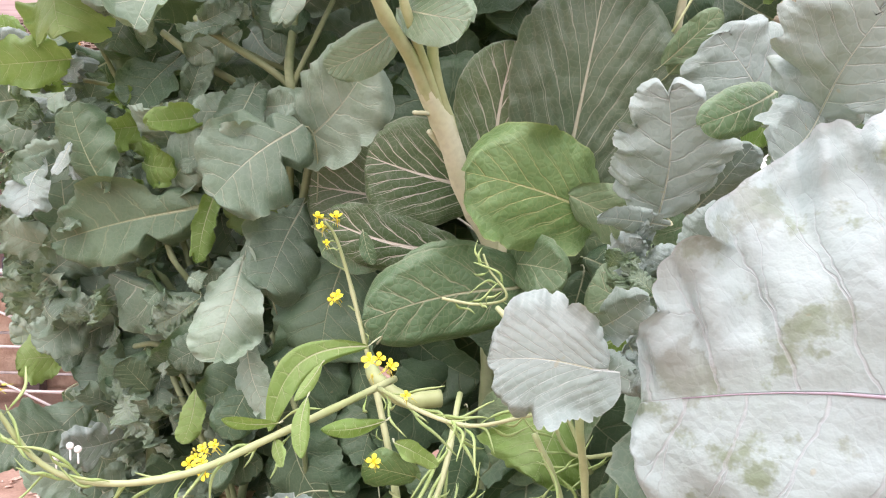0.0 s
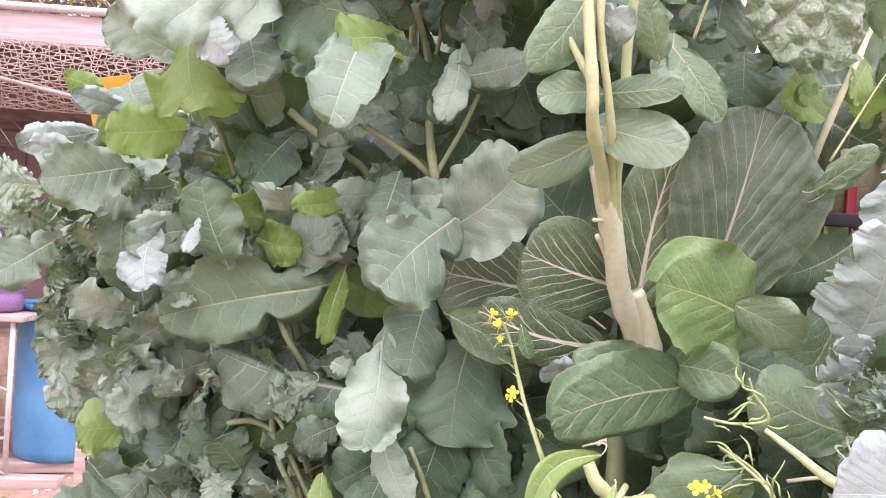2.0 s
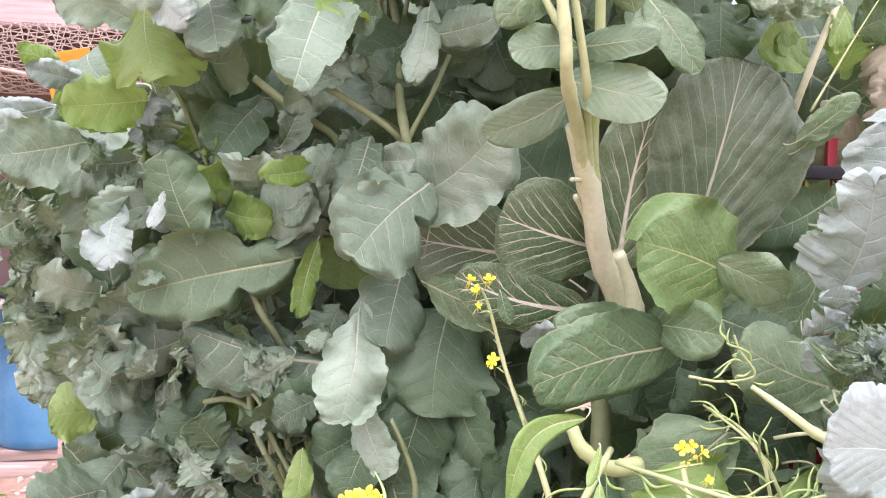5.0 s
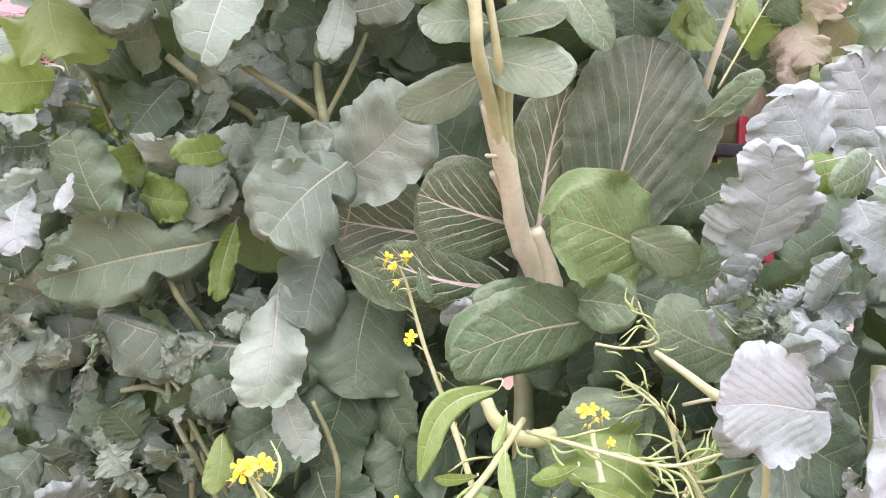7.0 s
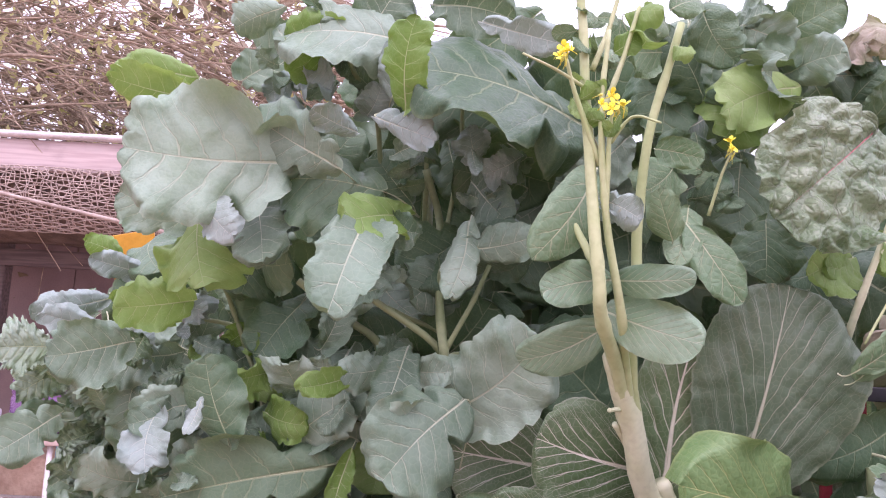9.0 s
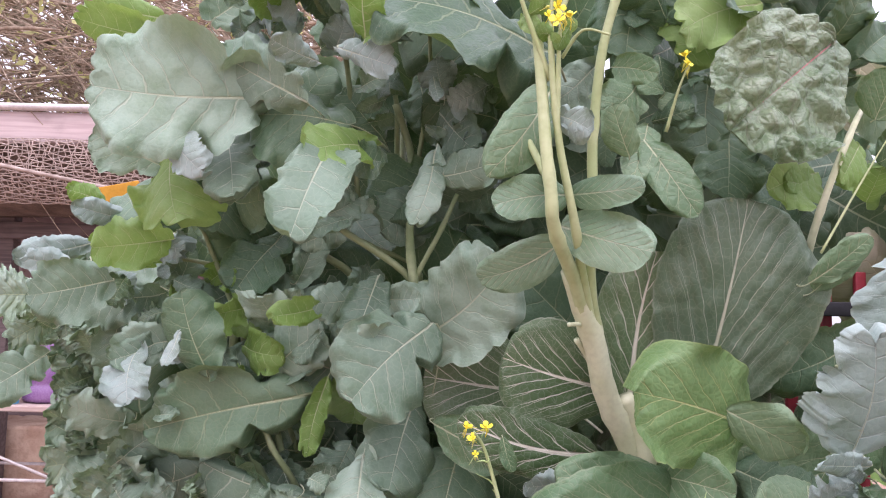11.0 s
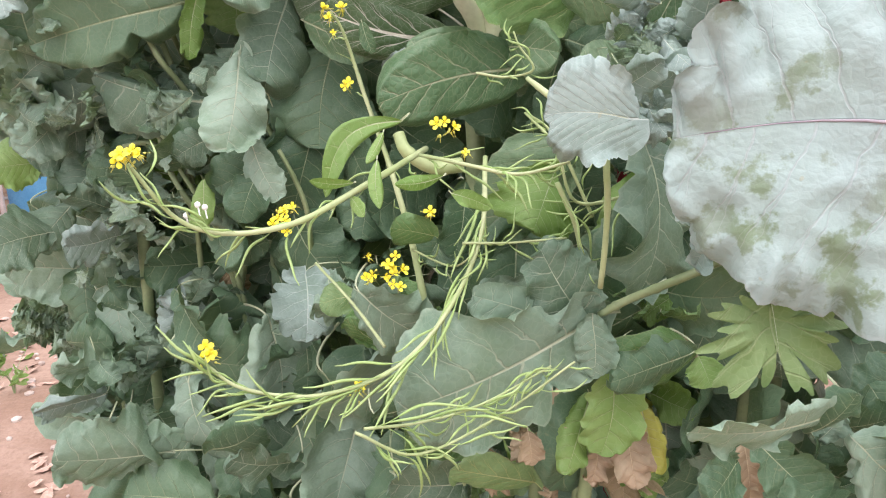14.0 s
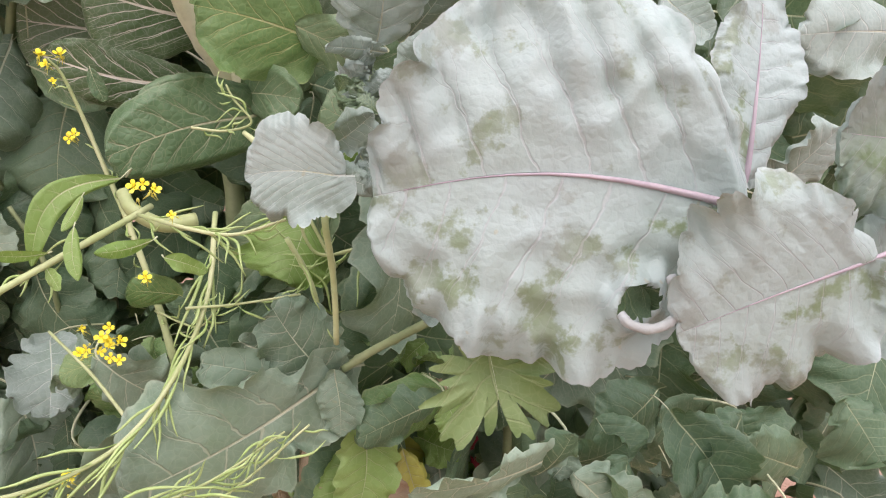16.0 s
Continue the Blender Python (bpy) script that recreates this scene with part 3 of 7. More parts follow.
# ---- leaves, stems, flowers ----
# a, b: shape of the outline; heart: how far the base lobes reach back; teeth, lobes: of the edge;
# ruffle: waves of the edge; quilt: swelling between the side veins; scallop: number and depth of the edge's lobes a side
KINDS = {
    "collard": dict(mat=COLLARD, rib=LIGHT_RIB, a=0.58, b=0.46, heart=0.16, teeth=0.035, ruffle=0.085, quilt=0.012, wavy=0.9, crumple=1.5, stray=0.4, scallop=(7, 0.15), ears=0.4, eared=0.4),
    # kale in the darkened colour, for leaves that stand in shade
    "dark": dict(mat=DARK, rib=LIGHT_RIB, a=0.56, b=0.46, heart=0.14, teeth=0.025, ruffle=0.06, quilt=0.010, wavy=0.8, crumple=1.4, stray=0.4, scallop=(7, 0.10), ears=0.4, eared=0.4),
    "lime": dict(mat=LIME, rib=LIGHT_RIB, a=0.52, b=0.46, heart=0.1, teeth=0.03, ruffle=0.08, quilt=0.010, wavy=0.9, crumple=1.4, scallop=(7, 0.14)),
    "pale": dict(mat=PALE, rib=LIGHT_RIB, a=0.56, b=0.46, heart=0.14, teeth=0.035, ruffle=0.085, quilt=0.012, wavy=0.9, crumple=1.4, scallop=(7, 0.17), ears=0.4, eared=0.4),
    "round": dict(mat=FAN, rib=LIGHT_RIB, a=0.4, b=0.44, heart=0.26, teeth=0.02, ruffle=0.05, quilt=0.01, stray=0.5, crumple=1.5, wavy=0.8, limp=0.35, scallop=(10, 0.12)),
    "toothed": dict(mat=PALE, rib=LIGHT_RIB, a=0.5, b=0.5, heart=0.05, teeth=0.09, ruffle=0.07, quilt=0.008, limp=0.5, stray=0.7, crumple=1.6, scallop=(11, 0.24)),
    "spoon": dict(mat=SPOON, rib=LIGHT_RIB, a=0.52, b=0.46, heart=0.05, teeth=0.012, ruffle=0.03, quilt=0.010, wavy=0.35, limp=0.6, rolled=0.7, crumple=0.8, scallop=(12, 0.035)),
    "white": dict(mat=WHITE, rib=WHITE_RIB, a=0.52, b=0.46, heart=0.06, teeth=0.012, ruffle=0.025, quilt=0.012, wavy=0.35, limp=0.35, rolled=0.5, crumple=0.7, scallop=(12, 0.035)),
    "broad": dict(mat=BROAD, rib=LIGHT_RIB, a=0.50, b=0.46, heart=0.06, teeth=0.012, ruffle=0.025, quilt=0.014, wavy=0.35, limp=0.3, rolled=0.5, crumple=1.0, ribsize=0.7, stray=0.6, scallop=(12, 0.035)),
    "fresh": dict(mat=FRESH, rib=LIGHT_RIB, a=0.46, b=0.46, heart=0.10, teeth=0.015, ruffle=0.04, quilt=0.012, wavy=0.35, limp=0.55, crumple=1.5, scallop=(12, 0.05)),
    "glossy": dict(mat=GLOSSY, rib=LIGHT_RIB, a=0.42, b=0.40, heart=0.06, teeth=0.012, ruffle=0.03, quilt=0.018, wavy=0.35, limp=0.5, rolled=0.5, crumple=0.5, scallop=(12, 0.03)),
    "oblong": dict(mat=LIME, rib=LIGHT_RIB, a=0.75, b=0.70, heart=0.0, teeth=0.01, ruffle=0.03, quilt=0.004, wavy=0.35, rolled=0.6, crumple=0.4),
    "cabbage": dict(mat=CABBAGE, rib=PURPLE_RIB, a=0.44, b=0.52, heart=0.12, teeth=0.03, ruffle=0.08, quilt=0.013, wavy=0.4, lopsided=-0.75, ribsize=4.0, rolled=0.5, limp=1, stray=0.8, crumple=1.3, scallop=(15, 0.10), proud=0.7),
    "cabbage_smooth": dict(mat=CABBAGE, rib=PURPLE_RIB, a=0.46, b=0.46, heart=0.12, teeth=0.018, ruffle=0.06, quilt=0.005, wavy=0.4, lopsided=0.0, ribsize=2.4, stray=0.8, crumple=0.9, rolled=0.5, limp=1, scallop=(15, 0.09), proud=0.7),
    "curly": dict(mat=CURLY, rib=LIGHT_RIB, a=0.60, b=0.40, heart=0.0, teeth=0.10, ruffle=0.13, quilt=0.02, frill=1.7, crumple=3.0, limp=0.6, scallop=(13, 0.26)),
    "chard": dict(mat=CHARD, rib=RED_RIB, a=0.45, b=0.45, heart=0.06, teeth=0.02, ruffle=0.08, quilt=0.012, crumple=2.0, ribsize=1.6, pucker=0.16, limp=0.5),
    "rust": dict(mat=RUST, rib=LIGHT_RIB, a=0.50, b=0.42, heart=0.05, teeth=0.06, ruffle=0.08, quilt=0.012, scallop=(7, 0.2)),
    "yellow": dict(mat=YELLOW, rib=LIGHT_RIB, a=0.50, b=0.42, heart=0.05, teeth=0.03, ruffle=0.05, quilt=0.01, scallop=(9, 0.14)),
    "dead": dict(mat=DEAD, rib=DEAD_RIB, a=0.55, b=0.50, heart=0.0, teeth=0.08, ruffle=0.25, quilt=0.03, crumple=2.5, rolled=2.0),
    "oak": dict(mat=OAK, rib=LIGHT_RIB, a=0.45, b=0.40, heart=0.0, teeth=0.03, ruffle=0.05, quilt=0.01, lobes=0.68),
}
SEED = [100]


def outline(u, k, seed, side, teeth):
    """Half the breadth at u, from 0 at the base to 1 at the tip, before scaling."""
    a, b = k["a"], k["b"]
    top = (a / (a + b)) ** a * (b / (a + b)) ** b
    w = max(u, 0.0) ** a * max(1.0 - u, 0.0) ** b / top
    n0 = noise.noise((u * 2.2 + 3.0 * side, seed * 1.7, 2.0))
    n1 = noise.noise((u * 6.0 + 5.0 * side, seed * 1.1, 6.0))
    n2 = noise.noise((u * 19.0 + 5.0 * side, seed * 2.3, 7.0))
    n3 = abs(noise.noise((u * 40.0 + 9.0 * side, seed * 0.9, 4.0)))
    wavy = k.get("wavy", 1.0)
    w *= 1.0 + wavy * (0.22 * n0 + 0.12 * n1) + 1.1 * teeth * n2 - 1.5 * teeth * n3
    w *= 1.0 + k.get("skew", 0.0) * side
    ears = k.get("ears", 0.0) * (1.0 if (seed * 0.37) % 1.0 < k.get("eared", 0.5) else 0.0)
    if ears:
        w *= 1.0 - ears * math.exp(-((u - 0.26 - 0.05 * side - 0.08 * n0) / 0.05) ** 2)
    return w


def lobing(x, y, edge, k, seed, length):
    """The factor by which the rim draws in or out: rounded lobes of uneven size, with narrow notches between them."""
    count, depth = k.get("scallop", (10, 0.0))
    th = math.atan2(y, x - 0.45 * length)
    c, s = math.cos(th), math.sin(th)
    n0, n1 = noise.noise((1.3 * c, 1.3 * s, seed)), noise.noise((2.6 * c, 2.6 * s, seed + 9.0))
    ph = count * th / (2 * math.pi) + 1.1 * n1
    lobe = abs(math.sin(math.pi * ph)) ** 0.42 - 0.82
    small = abs(math.sin(3.4 * math.pi * ph + seed)) ** 0.7 - 0.7
    return 1.0 + edge * (depth * (1.0 + 1.6 * n0) * lobe + min(0.018, 0.3 * depth) * small)


def leaf_mesh(kind, length, width, curl, fold, ruffle, teeth, seed, notch=None, nu=48, nv=12, bow=None, limp=1.0, hole=None, form=None):
    """A blade from its base at 0 along +x, breadth on y, its upper side to +z; and the line of its midrib."""
    k = {**KINDS[kind], **(form or {})}
    rng = random.Random(int(seed * 1000))
    vein_count, vein_slope, vein_arch = VEINING[k["mat"].name]
    bend = radians(curl)
    rad = length / (2 * math.sin(bend / 2)) if abs(bend) > 0.02 else None
    bow = rng.uniform(-0.06, 0.06) if bow is None else bow
    limp *= k.get("limp", 1.0)
    flop = {1: limp * rng.uniform(-0.65, 0.45), -1: limp * rng.uniform(-0.65, 0.45)}
    twist = limp * radians(rng.uniform(-28, 28))
    veins, quilt, frill = vein_count, k["quilt"], k.get("frill", 1.0)
    rolled, crumple = k.get("rolled", 1.0), k.get("crumple", 1.0)

    def arc(x):
        """The midrib's place and slope at x along the chord."""
        t = x / length
        y = bow * length * math.sin(math.pi * min(1.0, max(0.0, t)))
        if not rad:
            return Vector((x, y, 0)), 0.0
        phi = bend * (t - 0.5)
        return Vector((length / 2 + rad * math.sin(phi), y, rad * (math.cos(phi) - math.cos(bend / 2)))), phi

    verts, uvs, flats, index, gone = [], [], [], {}, set()
    for i in range(nu + 1):
        t = i / nu
        u = 0.35 * t + 0.65 * (0.5 - 0.5 * math.cos(math.pi * t)) if not k.get("lobes") else t
        wide = {s: 0.5 * width * outline(u, k, seed, s, teeth) for s in (1, -1)}
        if notch:
            wide[notch[1]] *= 1.0 - notch[3] * math.exp(-(((u - notch[0]) / notch[2]) ** 2))
        tilt = {s: flop[s] + 0.45 * limp * noise.noise((u * 2.2, seed * 0.37, 3.0 * s)) for s in (1, -1)}
        ct, st = math.cos(twist * (u - 0.3)), math.sin(twist * (u - 0.3))
        for j in range(-nv, nv + 1):
            v = j / nv
            side = 1 if j >= 0 else -1
            av = abs(v)
            y = v * wide[side]
            x = u * length
            x -= k["heart"] * length * av ** 1.6 * (1 - u) ** 2.2
            x += (0.16 + k.get("lobes", 0.0) * 0.7) * length * av ** 1.5 * u * (1 - u)
            if k.get("scallop"):
                rim = max(av, 2 * u - 1) ** 3
                f = lobing(x, y, rim, k, seed, length)
                x, y = 0.45 * length + (x - 0.45 * length) * f, y * f
            flats.append((x / length, y / length))
            edge = av ** 2.2
            z = fold * abs(y) + abs(y) * tilt[side] * (0.25 + 0.75 * av)
            z += ruffle * width * edge * 2.2 * noise.noise((u * 6.0 * frill + 11 * side, seed * 1.3, 0.3 + (frill - 1.0) * 3.0 * av))
            z += 0.6 * ruffle * width * av ** 4 * 1.8 * noise.noise((u * 17.0 * frill + 7 * side, seed * 0.7, 9.3 + (frill - 1.0) * 5.0 * av))
            if av > 0.72:
                z += 2.4 * rolled * width * (av - 0.72) ** 2 * (noise.noise((u * 3.4 + 5 * side, seed * 0.51, 5.5)) - 0.15) * 2.0
            crease = 1.0 - 2.0 * abs(noise.noise((x * 26 + seed, y * 26, 3.1)))
            z += 0.011 * crumple * width * crease * min(1.0, 3 * av)
            if k.get("pucker"):
                near = noise.voronoi((x * 36 + 0.2 * seed, y * 36, 2.0))[0]
                z += k["pucker"] * width * min(0.55, near[1] - near[0]) * min(1.0, 6 * av)
            ph = (x / length - vein_slope * abs(y / length) ** vein_arch) * veins + 0.22 * side + 0.5 + k.get("stray", 0.15) * noise.noise((x * 9, y * 9, seed))
            z += 1.6 * quilt * width * (1.0 + k.get("lopsided", 0.0) * side) * (abs(math.sin(math.pi * ph)) ** 0.7 - 0.5) * (1.0 + 0.8 * noise.noise((x * 14, y * 14, seed + 5))) * min(1.0, 2.5 * av) * (1 - 0.5 * av)
            z += min(quilt, 0.02) * width * 0.9 * noise.noise((x * 45 + seed, y * 45, 1.7)) * min(1.0, 4 * av)
            if hole and side == hole[1]:
                rr = math.hypot((u - hole[0]) / hole[3], (av - hole[2]) / hole[4]) * (1 + 0.15 * noise.noise((u * 30, av * 12, seed)))
                z += 0.018 * math.exp(-((rr - 1.0) / 0.35) ** 2)
                if rr < 1.0:
                    gone.add((i, j))
            q, phi = arc(x)
            y, z = y * ct - z * st, y * st + z * ct
            index[i, j] = len(verts)
            verts.append((q.x + z * math.sin(phi), y + q.y, q.z + z * math.cos(phi)))
            uvs.append((u, 0.5 + 0.5 * v))
    faces = []
    for i in range(nu):
        for j in range(-nv, nv):
            if not {(i, j), (i + 1, j), (i + 1, j + 1), (i, j + 1)} <= gone:
                faces.append((index[i, j], index[i + 1, j], index[i + 1, j + 1], index[i, j + 1]))
    me = bpy.data.meshes.new("leaf")
    me.from_pydata(verts, [], faces)
    layer = me.uv_layers.new(name="UVMap")
    loops = np.empty(len(me.loops), dtype=np.int32)
    me.loops.foreach_get("vertex_index", loops)
    layer.data.foreach_set("uv", np.array(uvs, dtype=np.float32)[loops].ravel())
    me.uv_layers.new(name="flat").data.foreach_set("uv", np.array(flats, dtype=np.float32)[loops].ravel())
    me.polygons.foreach_set("use_smooth", [True] * len(me.polygons))
    me.materials.append(k["mat"])
    line = [arc(0.90 * length * t / 9)[0] for t in range(10)]
    return me, line


def lobed_mesh(kind, length, width, seed):
    """A hanging lettuce blade with rounded finger lobes round its edge, and the line of its midrib."""
    k = KINDS[kind]
    rings, turns = 14, 150
    verts, uvs, faces = [], [], []
    for r in range(rings + 1):
        f = r / rings
        for a in range(turns):
            th = 2 * math.pi * a / turns
            n = noise.noise((math.cos(th) * 1.6, math.sin(th) * 1.6, seed))
            comb = 0.5 + 0.30 * math.cos(9 * th + 4.0 * n + seed) + 0.22 * math.cos(23 * th + 4.0 * n)
            edge = 0.40 + 0.64 * max(0.0, comb) ** 0.65 + 0.14 * n + 0.05 * noise.noise((math.cos(th) * 7, math.sin(th) * 7, seed))
            back = 0.55 + 0.45 * (0.5 - 0.5 * math.cos(th + math.pi))
            rad = f * (edge if f > 0.55 else edge * 0.4 + 0.6 * (0.75 + 0.14 * n)) * back
            x, y = length * (0.42 + 0.58 * rad * math.cos(th)), 0.52 * width * rad * math.sin(th)
            z = -0.35 * y * y / width + 0.10 * width * f ** 3 * noise.noise((math.cos(th) * 3, math.sin(th) * 3, seed + 4)) + 0.012 * noise.noise((x * 30, y * 30, seed))
            z -= 0.25 * (x - 0.4 * length) ** 2 / length
            verts.append((x, y, z))
            uvs.append((x / length, min(1.0, max(0.0, 0.5 + 0.5 * y / (0.52 * width)))))
    for r in range(rings):
        for a in range(turns):
            b = (a + 1) % turns
            faces.append((r * turns + a, (r + 1) * turns + a, (r + 1) * turns + b, r * turns + b))
    me = bpy.data.meshes.new("leaf")
    me.from_pydata(verts, [], faces)
    layer = me.uv_layers.new(name="UVMap")
    loops = np.empty(len(me.loops), dtype=np.int32)
    me.loops.foreach_get("vertex_index", loops)
    layer.data.foreach_set("uv", np.array(uvs, dtype=np.float32)[loops].ravel())
    me.uv_layers.new(name="flat").data.foreach_set("uv", np.array([(v[0] / length, v[1] / length) for v in verts], dtype=np.float32)[loops].ravel())
    me.polygons.foreach_set("use_smooth", [True] * len(me.polygons))
    me.materials.append(k["mat"])
    return me, [Vector((0.8 * length * t / 9, 0, -0.25 * (0.8 * length * t / 9 - 0.4 * length) ** 2 / length)) for t in range(10)]


def leaf_frame(base, tip, roll):
    """The turn of a leaf from base to tip whose upper side looks to the path, then turned up by roll."""
    x = (Vector(tip) - Vector(base)).normalized()
    z = Vector((0, -1, 0.12))
    z = (z - z.dot(x) * x).normalized()
    y = z.cross(x)
    m = Matrix((x, y, z)).transposed().to_4x4()
    flip = -1 if y.z > 0 else 1
    return Matrix.Translation(base) @ m @ Matrix.Rotation(radians(-roll * flip), 4, "X")


def leaf_stalk(me_line, end, length, r, rib, parent, proud=0.0):
    """The stalk from end to the blade, running on as the midrib, half sunk in the blade."""
    handle = Vector((-min(0.4 * end.length, 0.06), 0, -0.002))
    back = []
    for i in range(7):
        t = i / 7
        back.append((1 - t) ** 2 * end + 2 * t * (1 - t) * handle)
    lift = [q + Vector((0, 0, (proud - 0.45) * radius)) for q, radius in zip(me_line, (r * max(0.08, 0.62 * (1.0 - i / 9) ** 1.3) for i in range(10)))]
    radii = [r * (1.15 - 0.06 * i) for i in range(7)] + [r * max(0.08, 0.62 * (1.0 - i / 9) ** 1.3) for i in range(10)]
    bm = tube(bmesh.new(), back + lift, radii, 7, 0.7)
    return mesh_object("leaf_stalk", bm, rib, parent)


def leaf(plant, kind, base, tip, width, roll=10, curl=20, fold=0.06, ruffle=None, teeth=None, notch=None, stalk=None, bow=None, limp=1.0, hole=None, label="", form=None):
    k = KINDS[kind]
    SEED[0] += 1
    seed = SEED[0] * 0.731
    length = (Vector(tip) - Vector(base)).length
    fine = 3 if kind in ("curly", "cabbage", "cabbage_smooth", "chard") else 2 if max(length, width) > 0.15 or kind in ("oak", "toothed", "round") else 1
    calm = min(1.0, 0.085 / width)
    me, line = leaf_mesh(kind, length, width, curl, fold, k["ruffle"] * calm ** 0.5 if ruffle is None else ruffle, k["teeth"] * calm ** 0.8 if teeth is None else teeth, seed, notch, 48 * fine, 11 * fine, bow, limp, hole, form)
    if k.get("lobes"):
        me, line = lobed_mesh(kind, length, width, seed)
    ob = new("leaf", me)
    ob.parent = plant
    m = leaf_frame(base, tip, roll)
    ob.matrix_parent_inverse = plant.matrix_world.inverted()
    ob.matrix_basis = m
    if label:
        tagged(ob, label)
    r = min(0.0028, 0.0006 + 0.0048 * length) * k.get("ribsize", 1.35 if k["rib"] is WHITE_RIB else 1.0)
    end = m.inverted() @ Vector(stalk) if stalk is not None else Vector((-0.10 * length, 0.0, -0.10 * length)) if length < 0.07 else Vector((-0.12 * length - 0.005, 0.0, -0.28 * length - 0.03))
    leaf_stalk(line, end, length, r, k["rib"], ob, k.get("proud", 0.0))
    return ob


def stem(plant, name, points, r0, r1, pods=0, pod_length=0.04, spread=0.6):
    SEED[0] += 1
    if name == "branch":
        # the hidden foot of a branch leans in to the plant's own stem
        axis = plant.matrix_world.translation
        inward = abs(points[-1][0] - axis.x) < abs(points[0][0] - axis.x)
        points = points if inward else [(q[0] + f * (axis.x - q[0]), q[1] + f * (axis.y - q[1]), q[2]) for q, f in zip(points, (0.5, 0.25, 0.06) + (0.0,) * len(points))]
    line = smooth_line(points, 7)
    n = len(line)
    rr = [(r0 + (r1 - r0) * i / (n - 1)) * (1 + 0.10 * noise.noise((i * 0.6, SEED[0], 0)) + (0.16 if i % 9 == 4 else 0.0)) for i in range(n)]
    line = [q + 0.25 * r0 * noise.noise_vector(q * 14) for q in line]
    mat = CABBAGE if name == "rolled_edge" else PALE_STEM if name in ("stalk", "stub") and plant in PALE_PLANTS else LIGHT_STEM if name == "green_stalk" or plant is S else STEM
    ob = mesh_object(name, tube(bmesh.new(), line, rr, 10), mat)
    ob.parent, ob.matrix_parent_inverse = plant, plant.matrix_world.inverted()
    rng = random.Random(SEED[0])
    for i in range(pods):
        f = (i + rng.random()) / pods * 0.9 + 0.06
        q = line[int(f * (n - 1))]
        t = (line[min(n - 1, int(f * (n - 1)) + 1)] - q)
        t = t.normalized() if t.length > 0 else Vector((-1, 0, 0))
        a = rng.uniform(0, 2 * math.pi)
        side = t.orthogonal().normalized()
        side = Matrix.Rotation(a, 3, t) @ side
        d = (rng.uniform(0.8, 1.4) * t + spread * side + Vector((0, 0, rng.uniform(-0.5, 0.15)))).normalized()
        s = pod_length / 0.04 * rng.uniform(0.55, 1.25) * (1.15 - 0.5 * f)
        pod = new("seed_pod", POD_MESHES[rng.randrange(len(POD_MESHES))])
        pod.parent, pod.matrix_parent_inverse = plant, plant.matrix_world.inverted()
        rot = d.to_track_quat("X", "Z").to_matrix().to_4x4() @ Matrix.Rotation(rng.uniform(0, 6.3), 4, "X")
        pod.matrix_basis = Matrix.Translation(q) @ rot @ Matrix.Diagonal((s, 0.75 + 0.25 * s, 0.75 + 0.25 * s, 1))
    return ob


def pod_mesh(seed):
    rng = random.Random(seed)
    b, w = rng.uniform(0.08, 0.5), rng.uniform(-0.2, 0.2)
    line, radii = [], []
    for i in range(11):
        t = i / 10
        line.append(Vector((0.052 * t, 0.052 * w * math.sin(3 * t), 0.052 * b * t * t + 0.0015 * math.sin(9 * t + seed))))
        radii.append(0.0004 if t < 0.22 else 0.0004 + 0.0009 * math.sin(math.pi * min(1.0, (t - 0.2) / 0.75) ** 0.8) ** 0.6 if t < 0.93 else 0.0004)
    bm = tube(bmesh.new(), line, radii, 5)
    me = bpy.data.meshes.new("seed_pod")
    bm.to_mesh(me)
    bm.free()
    me.polygons.foreach_set("use_smooth", [True] * len(me.polygons))
    me.materials.append(POD)
    return me


POD_MESHES = [pod_mesh(i) for i in range(7)]


def flower_mesh(seed, openness):
    """Four rounded petals in a cross, with a centre of stamens, on a thin stalk."""
    rng = random.Random(seed)
    bm = bmesh.new()
    for k in range(4):
        a = math.pi / 2 * k + rng.uniform(-0.15, 0.15)
        rot = Matrix.Rotation(a, 4, "Z") @ Matrix.Rotation(radians(-openness + rng.uniform(-12, 12)), 4, "Y")
        rows = []
        for i in range(6):
            t = i / 5
            w = 0.0035 * math.sin(math.pi * min(1.0, 0.12 + 0.85 * t) ** 1.6) ** 0.7 if t < 1 else 0.0016
            z = 0.0012 * math.sin(2.5 * t)
            rows.append([bm.verts.new(rot @ Vector((0.0012 + 0.0082 * t, s * w, z - 0.0006 * s * s))) for s in (-1, -0.4, 0.4, 1)])
        for p, q in zip(rows, rows[1:]):
            for j in range(3):
                bm.faces.new((p[j], p[j + 1], q[j + 1], q[j]))
    for k in range(6):
        a = k * math.pi / 3
        d = Vector((0.0018 * math.cos(a), 0.0018 * math.sin(a), 0.0048))
        tube(bm, [Vector((0, 0, 0)), d * 0.6, d], [0.0003, 0.0003, 0.0006], 4)
    tube(bm, [Vector((0, 0, -0.014)), Vector((0.001, 0, -0.006)), Vector((0, 0, 0.0005))], [0.0005, 0.0005, 0.0011], 5)
    me = bpy.data.meshes.new("flower")
    bm.to_mesh(me)
    bm.free()
    me.polygons.foreach_set("use_smooth", [True] * len(me.polygons))
    me.materials.append(PETAL)
    return me


WHITE_FLOWER = flower_mesh(31, 30)
WHITE_FLOWER.materials[0] = WHITE_PETAL
FLOWER_MESHES = [flower_mesh(i, (12, 25, 40)[i % 3]) for i in range(6)]


